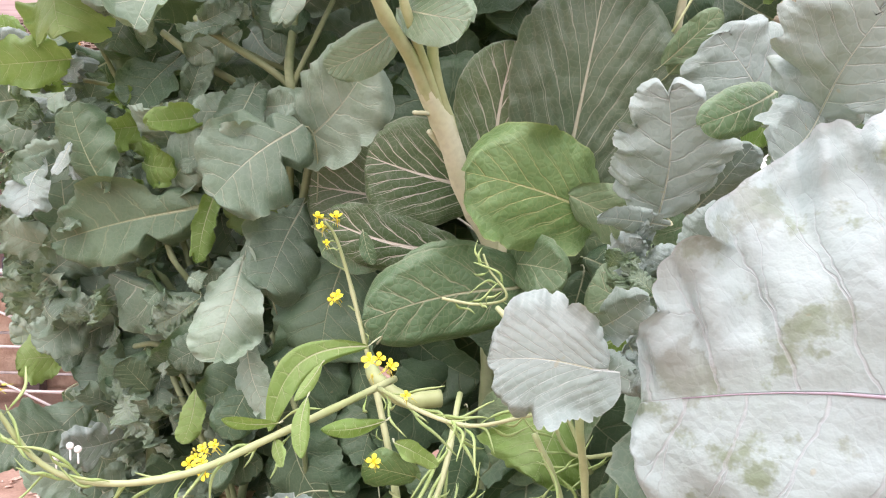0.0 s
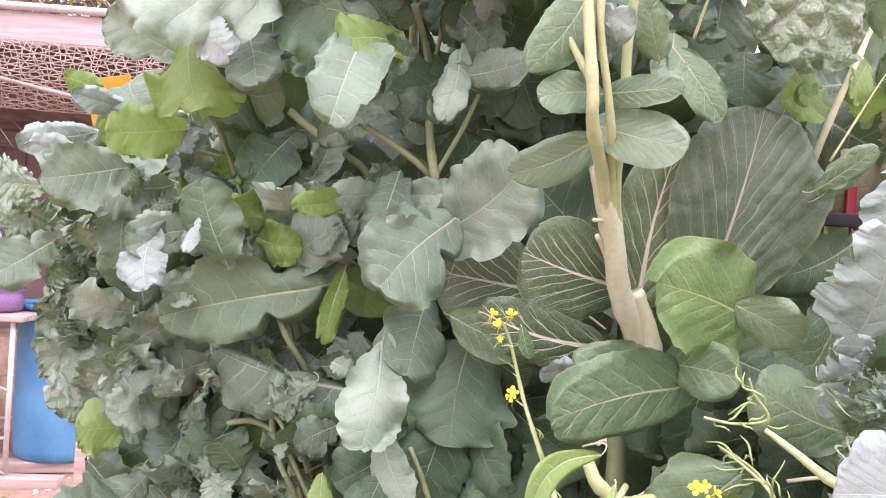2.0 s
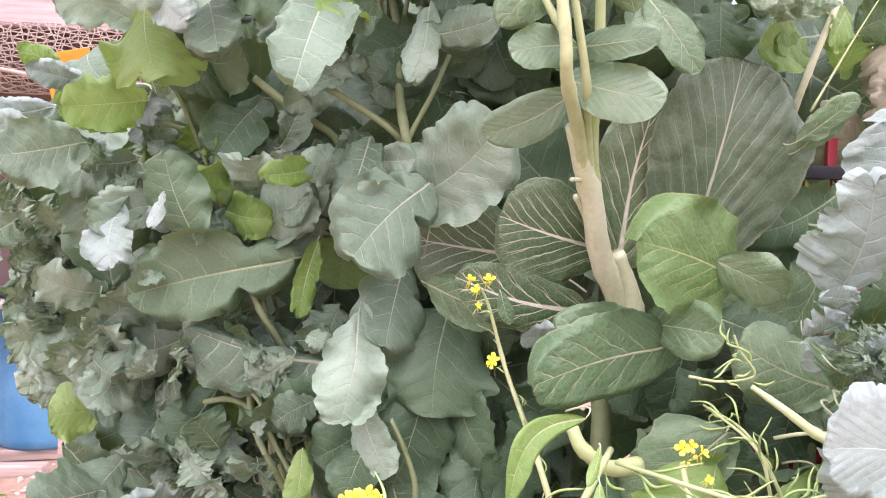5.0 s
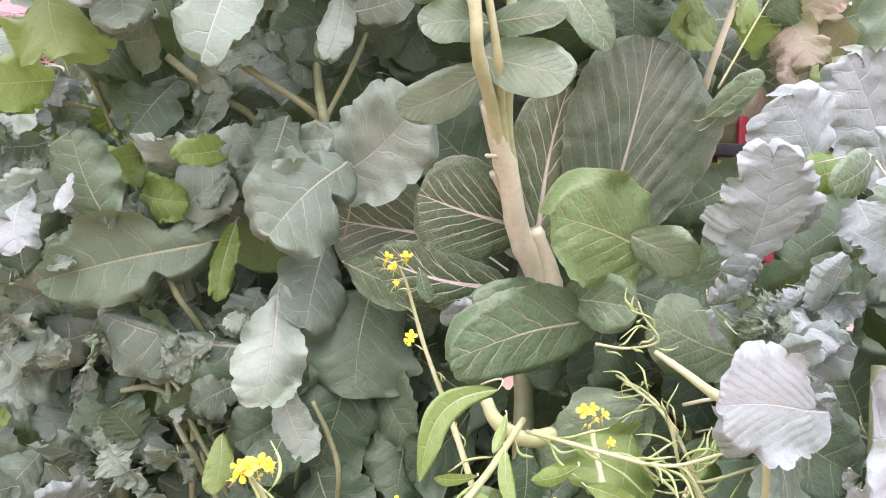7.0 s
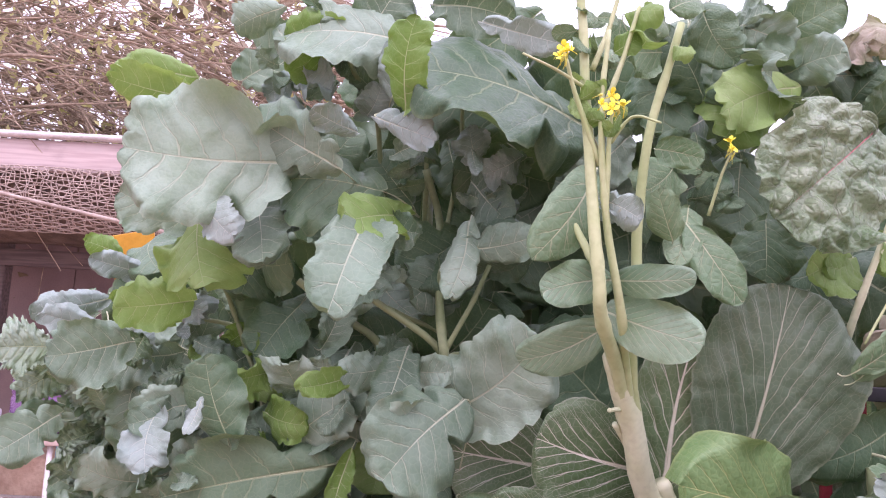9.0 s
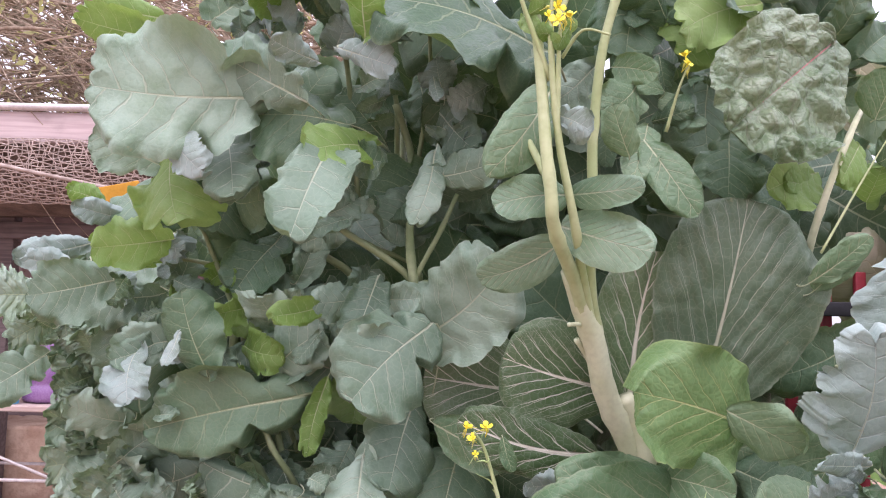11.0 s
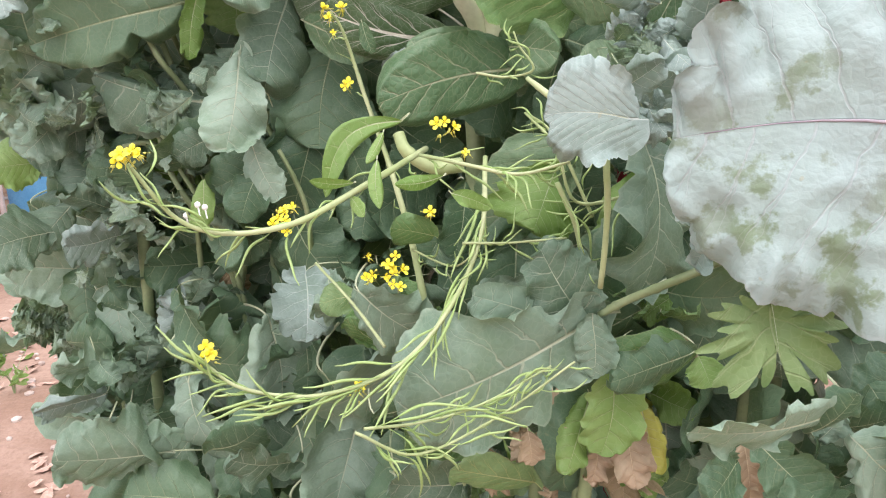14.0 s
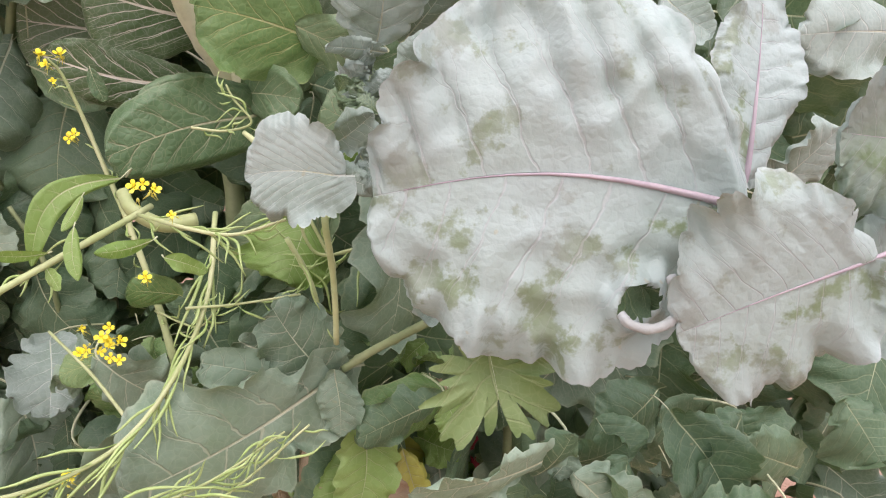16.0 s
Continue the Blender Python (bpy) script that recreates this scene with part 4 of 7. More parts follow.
def bud_mesh():
    bm = lathe(bmesh.new(), [(0.0004, -0.010), (0.0005, -0.001), (0.0014, 0.0), (0.0018, 0.002), (0.0015, 0.0042), (0.0004, 0.0055)], 8)
    me = bpy.data.meshes.new("flower_bud")
    bm.to_mesh(me)
    bm.free()
    me.materials.append(BUD)
    return me


BUD_MESH = bud_mesh()
WHITE_BUD = bud_mesh()
WHITE_BUD.materials[0] = WHITE_PETAL


def flowers(plant, at, count, spread, size=1.0):
    SEED[0] += 1
    rng = random.Random(SEED[0] * 7)
    for i in range(count + 3 + count):
        bud = i >= count
        q = Vector(at) + Vector((rng.gauss(0, 0.8), rng.gauss(0, 0.6), rng.gauss(0, 0.8))) * spread * 0.9
        f = new("flower_bud" if bud else "flower", BUD_MESH if bud else FLOWER_MESHES[rng.randrange(6)])
        f.parent, f.matrix_parent_inverse = plant, plant.matrix_world.inverted()
        d = Vector((rng.uniform(-0.6, 0.6), rng.uniform(-1.0, -0.2), rng.uniform(0.0, 0.9)))
        s = size * rng.uniform(0.7, 1.0) * (0.9 if bud else 1.0)
        if bud:
            q = q + d.normalized() * -0.006
        f.matrix_basis = Matrix.Translation(q) @ d.to_track_quat("Z", "Y").to_matrix().to_4x4() @ Matrix.Diagonal((s, s, s, 1))


def trunk(plant, x, y, top, r=0.012, lean=0.04):
    """The plain lower stem, from the earth up."""
    SEED[0] += 1
    rng = random.Random(SEED[0])
    pts = [(x + rng.uniform(-lean, lean) * (1 - t), y + rng.uniform(0, lean), top * t - 0.02 * (1 - t)) for t in (0, 0.3, 0.65, 1)]
    return stem(plant, "stem", pts, r * 1.2, r * 0.8)


# ---- plants ----
K = thing("tall_kale", (-0.25, 1.15, 0), "tall bolting kale with broad waxy grey-green leaves", "kale")
L = thing("low_kale", (-0.35, 1.3, 0), "bushy kale with small wavy grey-green leaves", "kale")
C = thing("curly_kale", (-0.9, 1.6, 0), "curly kale with dark frilled leaves", "kale")
B = thing("pak_choi", (0.05, 0.97, 0), "bolting pak choi with white ribs and thick pale stalk", "pak choi")
R = thing("chard", (0.38, 0.95, 0), "chard with savoyed dark leaves and red rib", "chard")
D = thing("broccoli_plant", (0.3, 0.75, 0), "young broccoli plant with pale blue-green toothed leaves", "broccoli")
G = thing("cabbage_plant", (0.42, 0.42, 0), "large waxy pale cabbage leaves with purple ribs", "cabbage")
H = thing("lobed_lettuce", (0.3, 0.6, 0), "light green lobed leaves low beside the cabbage", "lettuce")
M = thing("mustard_greens", (0.1, 0.75, 0), "low mustard greens, some leaves yellow or withered", "mustard")
S = thing("flowering_mustard", (0.02, 0.72, 0), "flowering mustard with yellow flowers and arching seed pods", "mustard")
PALE_PLANTS = {B, R}
bpy.context.view_layer.update()

leaf(K, "collard", (-0.402, 1.020, 1.674), (-0.586, 0.980, 1.674), 0.178, 10, 20, fold=.05, limp=.35, stalk=(-0.322, 1.100, 1.664), form=dict(ears=.35, eared=1, scallop=(8, .12)))
leaf(K, "lime", (-0.514, 1.080, 1.620), (-0.488, 1.040, 1.519), 0.127, 10, 25, stalk=(-0.474, 1.120, 1.634))
leaf(K, "lime", (-0.538, 1.060, 1.763), (-0.633, 1.040, 1.779), 0.063, 20, 20)
leaf(K, "collard", (-0.445, 1.040, 1.679), (-0.374, 1.020, 1.708), 0.075, 10, 20)
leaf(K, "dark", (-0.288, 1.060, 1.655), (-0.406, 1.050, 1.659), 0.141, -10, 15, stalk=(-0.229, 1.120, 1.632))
leaf(K, "collard", (-0.284, 0.960, 1.604), (-0.311, 0.860, 1.481), 0.085, 10, 50, stalk=(-0.229, 1.100, 1.629))
leaf(K, "lime", (-0.247, 1.000, 1.611), (-0.314, 0.920, 1.586), 0.075, 5, 40)
leaf(K, "collard", (-0.270, 1.000, 1.599), (-0.223, 0.970, 1.587), 0.046, 10, 15)
leaf(K, "lime", (-0.247, 0.920, 1.725), (-0.239, 0.880, 1.813), 0.062, -15, 25)
leaf(K, "collard", (-0.265, 1.020, 1.841), (-0.416, 1.000, 1.828), 0.120, -15, 25, stalk=(-0.312, 1.060, 1.769))
leaf(K, "dark", (-0.033, 1.020, 1.745), (-0.255, 0.950, 1.779), 0.229, -10, 20, fold=.1, stalk=(-0.000, 1.050, 1.715))
leaf(K, "pale", (-0.280, 0.960, 1.720), (-0.211, 0.920, 1.686), 0.042, 40, 20)
leaf(K, "pale", (-0.305, 0.930, 1.695), (-0.349, 0.900, 1.708), 0.036, 25, 20)
leaf(K, "collard", (-0.416, 1.000, 1.864), (-0.469, 1.000, 1.835), 0.050, 40, 20)
leaf(K, "collard", (-0.218, 1.050, 1.904), (-0.117, 1.000, 1.867), 0.073, 40, 20)
leaf(K, "pale", (-0.159, 0.900, 1.817), (-0.079, 0.860, 1.781), 0.037, 40, 30)
leaf(K, "collard", (-0.169, 1.020, 1.386), (-0.079, 0.960, 1.474), 0.126, 10, 20, stalk=(-0.186, 1.100, 1.383), form=dict(a=.42, b=.42), limp=.4)
leaf(K, "collard", (-0.187, 1.080, 1.565), (-0.099, 1.000, 1.597), 0.066, 20, 25)
leaf(K, "dark", (-0.174, 1.100, 1.598), (-0.244, 1.080, 1.539), 0.098, 5, 20)
leaf(K, "dark", (-0.444, 1.150, 1.579), (-0.461, 1.120, 1.513), 0.101, 5, 15)
leaf(K, "dark", (-0.413, 1.200, 1.562), (-0.445, 1.170, 1.462), 0.097, 5, 15)
leaf(K, "collard", (-0.442, 1.080, 1.636), (-0.414, 1.020, 1.550), 0.079, 10, 35)
leaf(K, "collard", (-0.540, 1.100, 1.603), (-0.621, 1.080, 1.638), 0.081, 5, 15)
leaf(K, "pale", (-0.490, 1.000, 1.617), (-0.440, 0.980, 1.570), 0.051, 30, 30)
leaf(K, "collard", (-0.304, 1.050, 1.858), (-0.265, 1.050, 1.932), 0.083, 10, 20)
leaf(K, "collard", (-0.476, 1.120, 1.817), (-0.404, 1.120, 1.880), 0.096, 10, 20)
leaf(K, "dark", (-0.246, 1.120, 1.658), (-0.297, 1.120, 1.718), 0.077, 5, 15)
leaf(K, "pale", (-0.169, 0.950, 1.684), (-0.162, 0.930, 1.652), 0.016, 5, 10)
leaf(K, "collard", (-0.157, 1.080, 1.672), (-0.115, 1.020, 1.613), 0.059, 20, 30)
leaf(K, "dark", (-0.093, 1.120, 1.685), (-0.188, 1.100, 1.697), 0.110, 5, 20)
leaf(K, "collard", (-0.234, 1.020, 1.448), (-0.256, 0.980, 1.370), 0.057, 5, 20)
leaf(K, "collard", (-0.224, 1.030, 1.428), (-0.177, 1.000, 1.430), 0.044, 20, 15)
leaf(K, "collard", (-0.257, 1.050, 1.429), (-0.312, 1.020, 1.420), 0.049, 20, 15)
leaf(K, "lime", (-0.302, 1.030, 1.416), (-0.353, 0.980, 1.403), 0.039, 15, 15)
leaf(K, "collard", (-0.170, 0.970, 1.394), (-0.250, 0.920, 1.312), 0.119, 8, 25, stalk=(-0.161, 1.050, 1.312), form=dict(a=.42, b=.42, scallop=(7, .12), ears=.55, eared=1), limp=.4)
leaf(K, "collard", (-0.198, 0.970, 1.384), (-0.264, 0.930, 1.362), 0.051, 20, 35)
leaf(K, "collard", (-0.185, 1.060, 1.300), (-0.209, 0.990, 1.202), 0.099, 8, 20, stalk=(-0.166, 1.100, 1.325))
leaf(K, "dark", (-0.342, 1.080, 1.299), (-0.536, 1.100, 1.251), 0.116, 5, 20, fold=.05, limp=.4, stalk=(-0.310, 1.100, 1.309))
leaf(K, "collard", (-0.379, 1.140, 1.292), (-0.462, 1.150, 1.340), 0.096, 10, 20, teeth=.12)
leaf(K, "dark", (-0.447, 1.060, 1.333), (-0.482, 1.050, 1.434), 0.079, 5, 15)
leaf(K, "collard", (-0.299, 1.120, 1.335), (-0.379, 1.100, 1.366), 0.096, 5, 15)
leaf(K, "lime", (-0.296, 1.060, 1.321), (-0.315, 1.050, 1.233), 0.031, 0, 15)
leaf(K, "lime", (-0.264, 1.160, 1.323), (-0.270, 1.140, 1.261), 0.097, 5, 15)
leaf(K, "dark", (-0.128, 1.060, 1.236), (-0.148, 1.020, 1.113), 0.145, 5, 15, stalk=(-0.121, 1.100, 1.266))
leaf(K, "dark", (-0.090, 1.100, 1.217), (-0.038, 1.100, 1.182), 0.071, 5, 15)
leaf(K, "collard", (-0.242, 1.000, 1.232), (-0.259, 0.950, 1.123), 0.085, 10, 45, ruffle=.12, stalk=(-0.195, 1.050, 1.113))
leaf(K, "collard", (-0.235, 1.000, 1.132), (-0.200, 0.980, 1.054), 0.048, 20, 30)
leaf(K, "collard", (-0.290, 1.080, 1.170), (-0.467, 1.120, 1.209), 0.078, 8, 25, limp=.4, form=dict(skew=.7))
leaf(K, "collard", (-0.490, 1.250, 1.177), (-0.611, 1.250, 1.138), 0.087, 15, 20)
leaf(K, "collard", (-0.566, 1.300, 1.108), (-0.648, 1.280, 1.068), 0.090, 15, 20)
leaf(K, "dark", (-0.077, 1.060, 1.071), (-0.097, 1.020, 0.982), 0.087, 5, 20)
leaf(K, "collard", (-0.295, 1.100, 1.111), (-0.342, 1.080, 1.092), 0.054, 15, 15)
leaf(K, "collard", (-0.445, 1.220, 1.064), (-0.495, 1.180, 1.017), 0.083, 10, 25)
leaf(K, "lime", (-0.498, 1.250, 1.059), (-0.395, 1.250, 1.081), 0.073, -10, 15)
leaf(K, "collard", (-0.259, 1.100, 1.043), (-0.311, 1.050, 1.021), 0.090, 15, 20)
leaf(K, "pale", (-0.552, 1.100, 1.354), (-0.544, 1.060, 1.286), 0.062, 10, 45, limp=.4)
leaf(K, "pale", (-0.486, 1.100, 1.379), (-0.500, 1.100, 1.338), 0.021, 20, 15)
leaf(K, "collard", (-0.604, 1.100, 1.442), (-0.682, 1.060, 1.421), 0.084, 18, 20, form=dict(a=.42, b=.42), limp=.5)
leaf(K, "collard", (-0.713, 1.160, 1.334), (-0.767, 1.120, 1.288), 0.068, 10, 30, form=dict(a=.4, b=.42), limp=.4)
leaf(K, "lime", (-0.550, 1.180, 1.490), (-0.643, 1.150, 1.500), 0.064, 15, 20)
leaf(K, "pale", (-0.686, 1.220, 1.501), (-0.767, 1.180, 1.475), 0.050, 25, 30, teeth=.15)
leaf(K, "pale", (-0.660, 1.300, 1.550), (-0.728, 1.260, 1.566), 0.045, 30, 20)
leaf(K, "lime", (-0.702, 1.300, 1.579), (-0.757, 1.300, 1.596), 0.039, 10, 20)
leaf(K, "collard", (-0.408, 1.080, 1.621), (-0.453, 1.050, 1.555), 0.087, 10, 20)
leaf(K, "dark", (-0.355, 1.220, 1.509), (-0.427, 1.200, 1.457), 0.086, 5, 15)
leaf(K, "collard", (-0.506, 1.130, 1.369), (-0.587, 1.100, 1.348), 0.062, 10, 30)
leaf(K, "collard", (-0.527, 1.280, 1.177), (-0.612, 1.240, 1.142), 0.080, 15, 20)
leaf(K, "collard", (-0.575, 1.250, 1.137), (-0.620, 1.200, 1.083), 0.081, 10, 25)
leaf(K, "lime", (-0.643, 1.300, 1.054), (-0.697, 1.270, 1.052), 0.086, 10, 15)
leaf(K, "collard", (-0.460, 1.250, 1.054), (-0.485, 1.200, 1.004), 0.089, 10, 20)
leaf(K, "collard", (-0.531, 1.300, 1.067), (-0.573, 1.250, 1.012), 0.092, 10, 20)
leaf(K, "collard", (-0.629, 1.250, 1.184), (-0.560, 1.220, 1.125), 0.086, 15, 20)
leaf(K, "collard", (-0.317, 1.120, 1.437), (-0.369, 1.100, 1.320), 0.099, 5, 15)
leaf(K, "dark", (-0.361, 1.270, 1.460), (-0.447, 1.250, 1.528), 0.106, 5, 15)
leaf(K, "collard", (-0.370, 1.100, 1.335), (-0.298, 1.060, 1.390), 0.081, 10, 20)
leaf(K, "dark", (-0.227, 1.150, 1.461), (-0.319, 1.120, 1.467), 0.069, 10, 20)
leaf(K, "collard", (-0.183, 1.100, 1.562), (-0.233, 1.060, 1.515), 0.089, 10, 20)
leaf(K, "collard", (-0.172, 1.000, 1.576), (-0.089, 0.950, 1.590), 0.050, 30, 25)
leaf(K, "collard", (-0.167, 1.000, 1.603), (-0.189, 0.960, 1.511), 0.040, 10, 30)
leaf(K, "collard", (-0.285, 1.100, 1.533), (-0.340, 1.080, 1.497), 0.049, 10, 20)
leaf(K, "pale", (-0.641, 1.200, 1.450), (-0.595, 1.180, 1.424), 0.048, 25, 20)
leaf(K, "pale", (-0.581, 1.180, 1.472), (-0.607, 1.160, 1.491), 0.038, 25, 20)
leaf(K, "pale", (-0.497, 1.120, 1.380), (-0.507, 1.100, 1.338), 0.025, 10, 20)
leaf(K, "collard", (-0.368, 1.150, 1.210), (-0.332, 1.120, 1.154), 0.063, 20, 25)
leaf(K, "collard", (-0.268, 1.100, 1.237), (-0.287, 1.080, 1.193), 0.067, 15, 25)
leaf(K, "collard", (-0.299, 1.120, 1.110), (-0.347, 1.080, 1.087), 0.068, 15, 25)
leaf(K, "collard", (-0.240, 1.060, 1.134), (-0.265, 1.040, 1.072), 0.065, 15, 25)
leaf(K, "collard", (-0.317, 1.080, 1.199), (-0.273, 1.050, 1.213), 0.040, 10, 25)
leaf(K, "lime", (-0.346, 1.050, 1.827), (-0.407, 1.000, 1.829), 0.098, 20, 25)
leaf(K, "collard", (-0.340, 1.000, 1.674), (-0.443, 1.020, 1.734), 0.084, 10, 20)
leaf(K, "pale", (-0.267, 1.000, 1.764), (-0.244, 0.980, 1.836), 0.061, 10, 20)
leaf(K, "lime", (-0.549, 1.100, 1.805), (-0.648, 1.080, 1.796), 0.060, 20, 20)
leaf(K, "dark", (0.101, 1.150, 1.591), (0.078, 1.120, 1.539), 0.092, 5, 15)
leaf(K, "dark", (-0.336, 1.200, 1.535), (-0.311, 1.180, 1.486), 0.095, 5, 15)
stem(K, "stem", [(-0.336, 1.290, 0.515), (-0.336, 1.230, 0.655), (-0.336, 1.200, 0.715), (-0.175, 1.080, 1.376), (-0.187, 1.020, 1.448), (-0.196, 1.060, 1.523), (-0.201, 1.130, 1.625), (-0.222, 1.120, 1.700)], 0.007, 0.005)
stem(K, "branch", [(-0.188, 1.120, 1.253), (-0.188, 1.060, 1.393), (-0.188, 1.030, 1.453), (-0.284, 1.030, 1.516), (-0.315, 1.040, 1.540)], 0.005, 0.004)
stem(K, "branch", [(-0.184, 1.110, 1.247), (-0.184, 1.050, 1.387), (-0.184, 1.020, 1.447), (-0.158, 1.020, 1.510), (-0.137, 1.030, 1.561)], 0.004, 0.003)
stem(K, "branch", [(-0.277, 1.210, 1.260), (-0.277, 1.150, 1.400), (-0.277, 1.120, 1.460), (-0.325, 1.100, 1.492), (-0.383, 1.100, 1.536)], 0.006, 0.005)
stem(K, "branch", [(-0.187, 1.210, 1.271), (-0.187, 1.150, 1.411), (-0.187, 1.120, 1.471), (-0.241, 1.080, 1.496), (-0.303, 1.020, 1.523)], 0.004, 0.003)
stem(K, "branch", [(-0.222, 1.210, 1.500), (-0.222, 1.150, 1.640), (-0.222, 1.120, 1.700), (-0.235, 1.100, 1.773), (-0.251, 1.100, 1.884)], 0.004, 0.003)
stem(K, "branch", [(-0.189, 1.210, 1.408), (-0.189, 1.150, 1.548), (-0.189, 1.120, 1.608), (-0.177, 1.120, 1.719), (-0.179, 1.100, 1.793)], 0.004, 0.003)
stem(K, "branch", [(-0.299, 1.170, 1.569), (-0.299, 1.110, 1.709), (-0.299, 1.080, 1.769), (-0.325, 1.050, 1.811), (-0.346, 1.020, 1.872)], 0.004, 0.003)
stem(K, "stem", [(-0.379, 1.340, 0.491), (-0.379, 1.280, 0.631), (-0.379, 1.250, 0.691), (-0.360, 1.160, 1.169), (-0.426, 1.180, 1.344), (-0.445, 1.200, 1.437), (-0.454, 1.200, 1.514)], 0.005, 0.004)
stem(K, "branch", [(-0.457, 1.270, 1.208), (-0.457, 1.210, 1.348), (-0.457, 1.180, 1.408), (-0.475, 1.160, 1.484), (-0.494, 1.140, 1.538)], 0.004, 0.003)
stem(K, "branch", [(-0.441, 1.290, 1.245), (-0.441, 1.230, 1.385), (-0.441, 1.200, 1.445), (-0.480, 1.180, 1.472), (-0.527, 1.150, 1.481)], 0.004, 0.003)
stem(K, "branch", [(-0.317, 1.170, 0.800), (-0.317, 1.110, 0.940), (-0.317, 1.080, 1.000), (-0.354, 1.090, 1.079), (-0.371, 1.100, 1.120), (-0.415, 1.140, 1.139)], 0.004, 0.003)
stem(K, "branch", [(-0.347, 1.210, 0.983), (-0.347, 1.150, 1.123), (-0.347, 1.120, 1.183), (-0.366, 1.100, 1.229), (-0.385, 1.110, 1.268)], 0.005, 0.004)
stem(K, "branch", [(-0.393, 1.230, 0.980), (-0.393, 1.170, 1.120), (-0.393, 1.140, 1.180), (-0.400, 1.120, 1.220), (-0.407, 1.120, 1.256)], 0.006, 0.005)
stem(K, "branch", [(-0.133, 1.190, 0.785), (-0.133, 1.130, 0.925), (-0.133, 1.100, 0.985), (-0.149, 1.100, 1.070), (-0.135, 1.100, 1.145)], 0.005, 0.004)
stem(K, "branch", [(-0.151, 1.140, 0.818), (-0.151, 1.080, 0.958), (-0.151, 1.050, 1.018), (-0.180, 1.060, 1.074), (-0.201, 1.060, 1.111)], 0.005, 0.004)
stem(K, "branch", [(-0.208, 1.140, 0.849), (-0.208, 1.080, 0.989), (-0.208, 1.050, 1.049), (-0.179, 1.080, 1.048), (-0.134, 1.100, 1.047)], 0.004, 0.004)
stem(K, "branch", [(-0.320, 1.190, 0.761), (-0.320, 1.130, 0.901), (-0.320, 1.100, 0.961), (-0.345, 1.100, 1.021), (-0.376, 1.110, 1.078), (-0.385, 1.120, 1.136)], 0.005, 0.004)
stem(K, "branch", [(-0.381, 1.210, 0.890), (-0.381, 1.150, 1.030), (-0.381, 1.120, 1.090), (-0.408, 1.140, 1.108), (-0.450, 1.160, 1.101)], 0.005, 0.004)
stem(K, "branch", [(-0.178, 1.140, 0.859), (-0.178, 1.080, 0.999), (-0.178, 1.050, 1.059), (-0.201, 1.060, 1.099), (-0.222, 1.060, 1.142)], 0.005, 0.004)
stem(K, "branch", [(-0.145, 1.160, 0.832), (-0.145, 1.100, 0.972), (-0.145, 1.070, 1.032), (-0.157, 1.070, 1.098), (-0.171, 1.070, 1.157)], 0.005, 0.004)
stem(K, "branch", [(-0.168, 1.090, 0.834), (-0.168, 1.030, 0.974), (-0.168, 1.000, 1.034), (-0.181, 1.000, 1.076), (-0.200, 1.000, 1.117)], 0.004, 0.003)
leaf(L, "collard", (-0.626, 1.250, 0.945), (-0.697, 1.200, 0.934), 0.097, 20, 25)
leaf(L, "collard", (-0.601, 1.300, 0.974), (-0.642, 1.250, 0.918), 0.081, 20, 25)
leaf(L, "pale", (-0.498, 1.200, 0.950), (-0.556, 1.150, 0.949), 0.084, 20, 25)
leaf(L, "collard", (-0.749, 1.620, 0.768), (-0.831, 1.580, 0.769), 0.105, 20, 25)
leaf(L, "collard", (-0.576, 1.470, 0.669), (-0.611, 1.450, 0.796), 0.099, 10, 30)
leaf(L, "collard", (-0.399, 1.350, 0.724), (-0.431, 1.320, 0.848), 0.102, 10, 30)
leaf(L, "pale", (-0.173, 0.980, 0.948), (-0.169, 0.900, 0.884), 0.090, 5, 50, stalk=(-0.112, 1.000, 0.957))
leaf(L, "collard", (-0.142, 0.960, 0.955), (-0.117, 0.920, 0.910), 0.045, 5, 40)
leaf(L, "collard", (-0.376, 1.200, 0.818), (-0.361, 1.150, 0.767), 0.068, 10, 20)
leaf(L, "pale", (-0.590, 1.500, 0.842), (-0.647, 1.450, 0.827), 0.085, 20, 30)
leaf(L, "pale", (-0.716, 1.550, 0.895), (-0.722, 1.500, 0.844), 0.075, 20, 30)
leaf(L, "collard", (-0.520, 1.400, 0.924), (-0.460, 1.350, 0.966), 0.090, 20, 30)
leaf(L, "collard", (-0.494, 1.400, 0.862), (-0.430, 1.360, 0.833), 0.115, 20, 30)
leaf(L, "collard", (-0.502, 1.250, 0.715), (-0.445, 1.200, 0.766), 0.093, 20, 30)
leaf(L, "collard", (-0.326, 1.200, 0.789), (-0.244, 1.120, 0.762), 0.109, 20, 30)
leaf(L, "collard", (-0.252, 1.300, 0.919), (-0.277, 1.250, 0.842), 0.101, 5, 20)
leaf(L, "collard", (-0.408, 1.050, 0.646), (-0.548, 0.980, 0.681), 0.133, 20, 25, stalk=(-0.344, 1.150, 0.578))
leaf(L, "collard", (-0.186, 1.100, 0.635), (-0.300, 1.020, 0.645), 0.112, 15, 20)
leaf(L, "pale", (-0.555, 1.200, 0.670), (-0.647, 1.160, 0.663), 0.058, 30, 25)
leaf(L, "collard", (-0.406, 1.350, 0.776), (-0.459, 1.300, 0.752), 0.098, 20, 25)
leaf(L, "collard", (-0.420, 1.300, 0.729), (-0.493, 1.260, 0.705), 0.095, 20, 25)
leaf(L, "collard", (-0.323, 1.250, 0.703), (-0.412, 1.200, 0.687), 0.104, 20, 25)
leaf(L, "collard", (-0.359, 1.200, 0.749), (-0.257, 1.150, 0.767), 0.092, 25, 25)
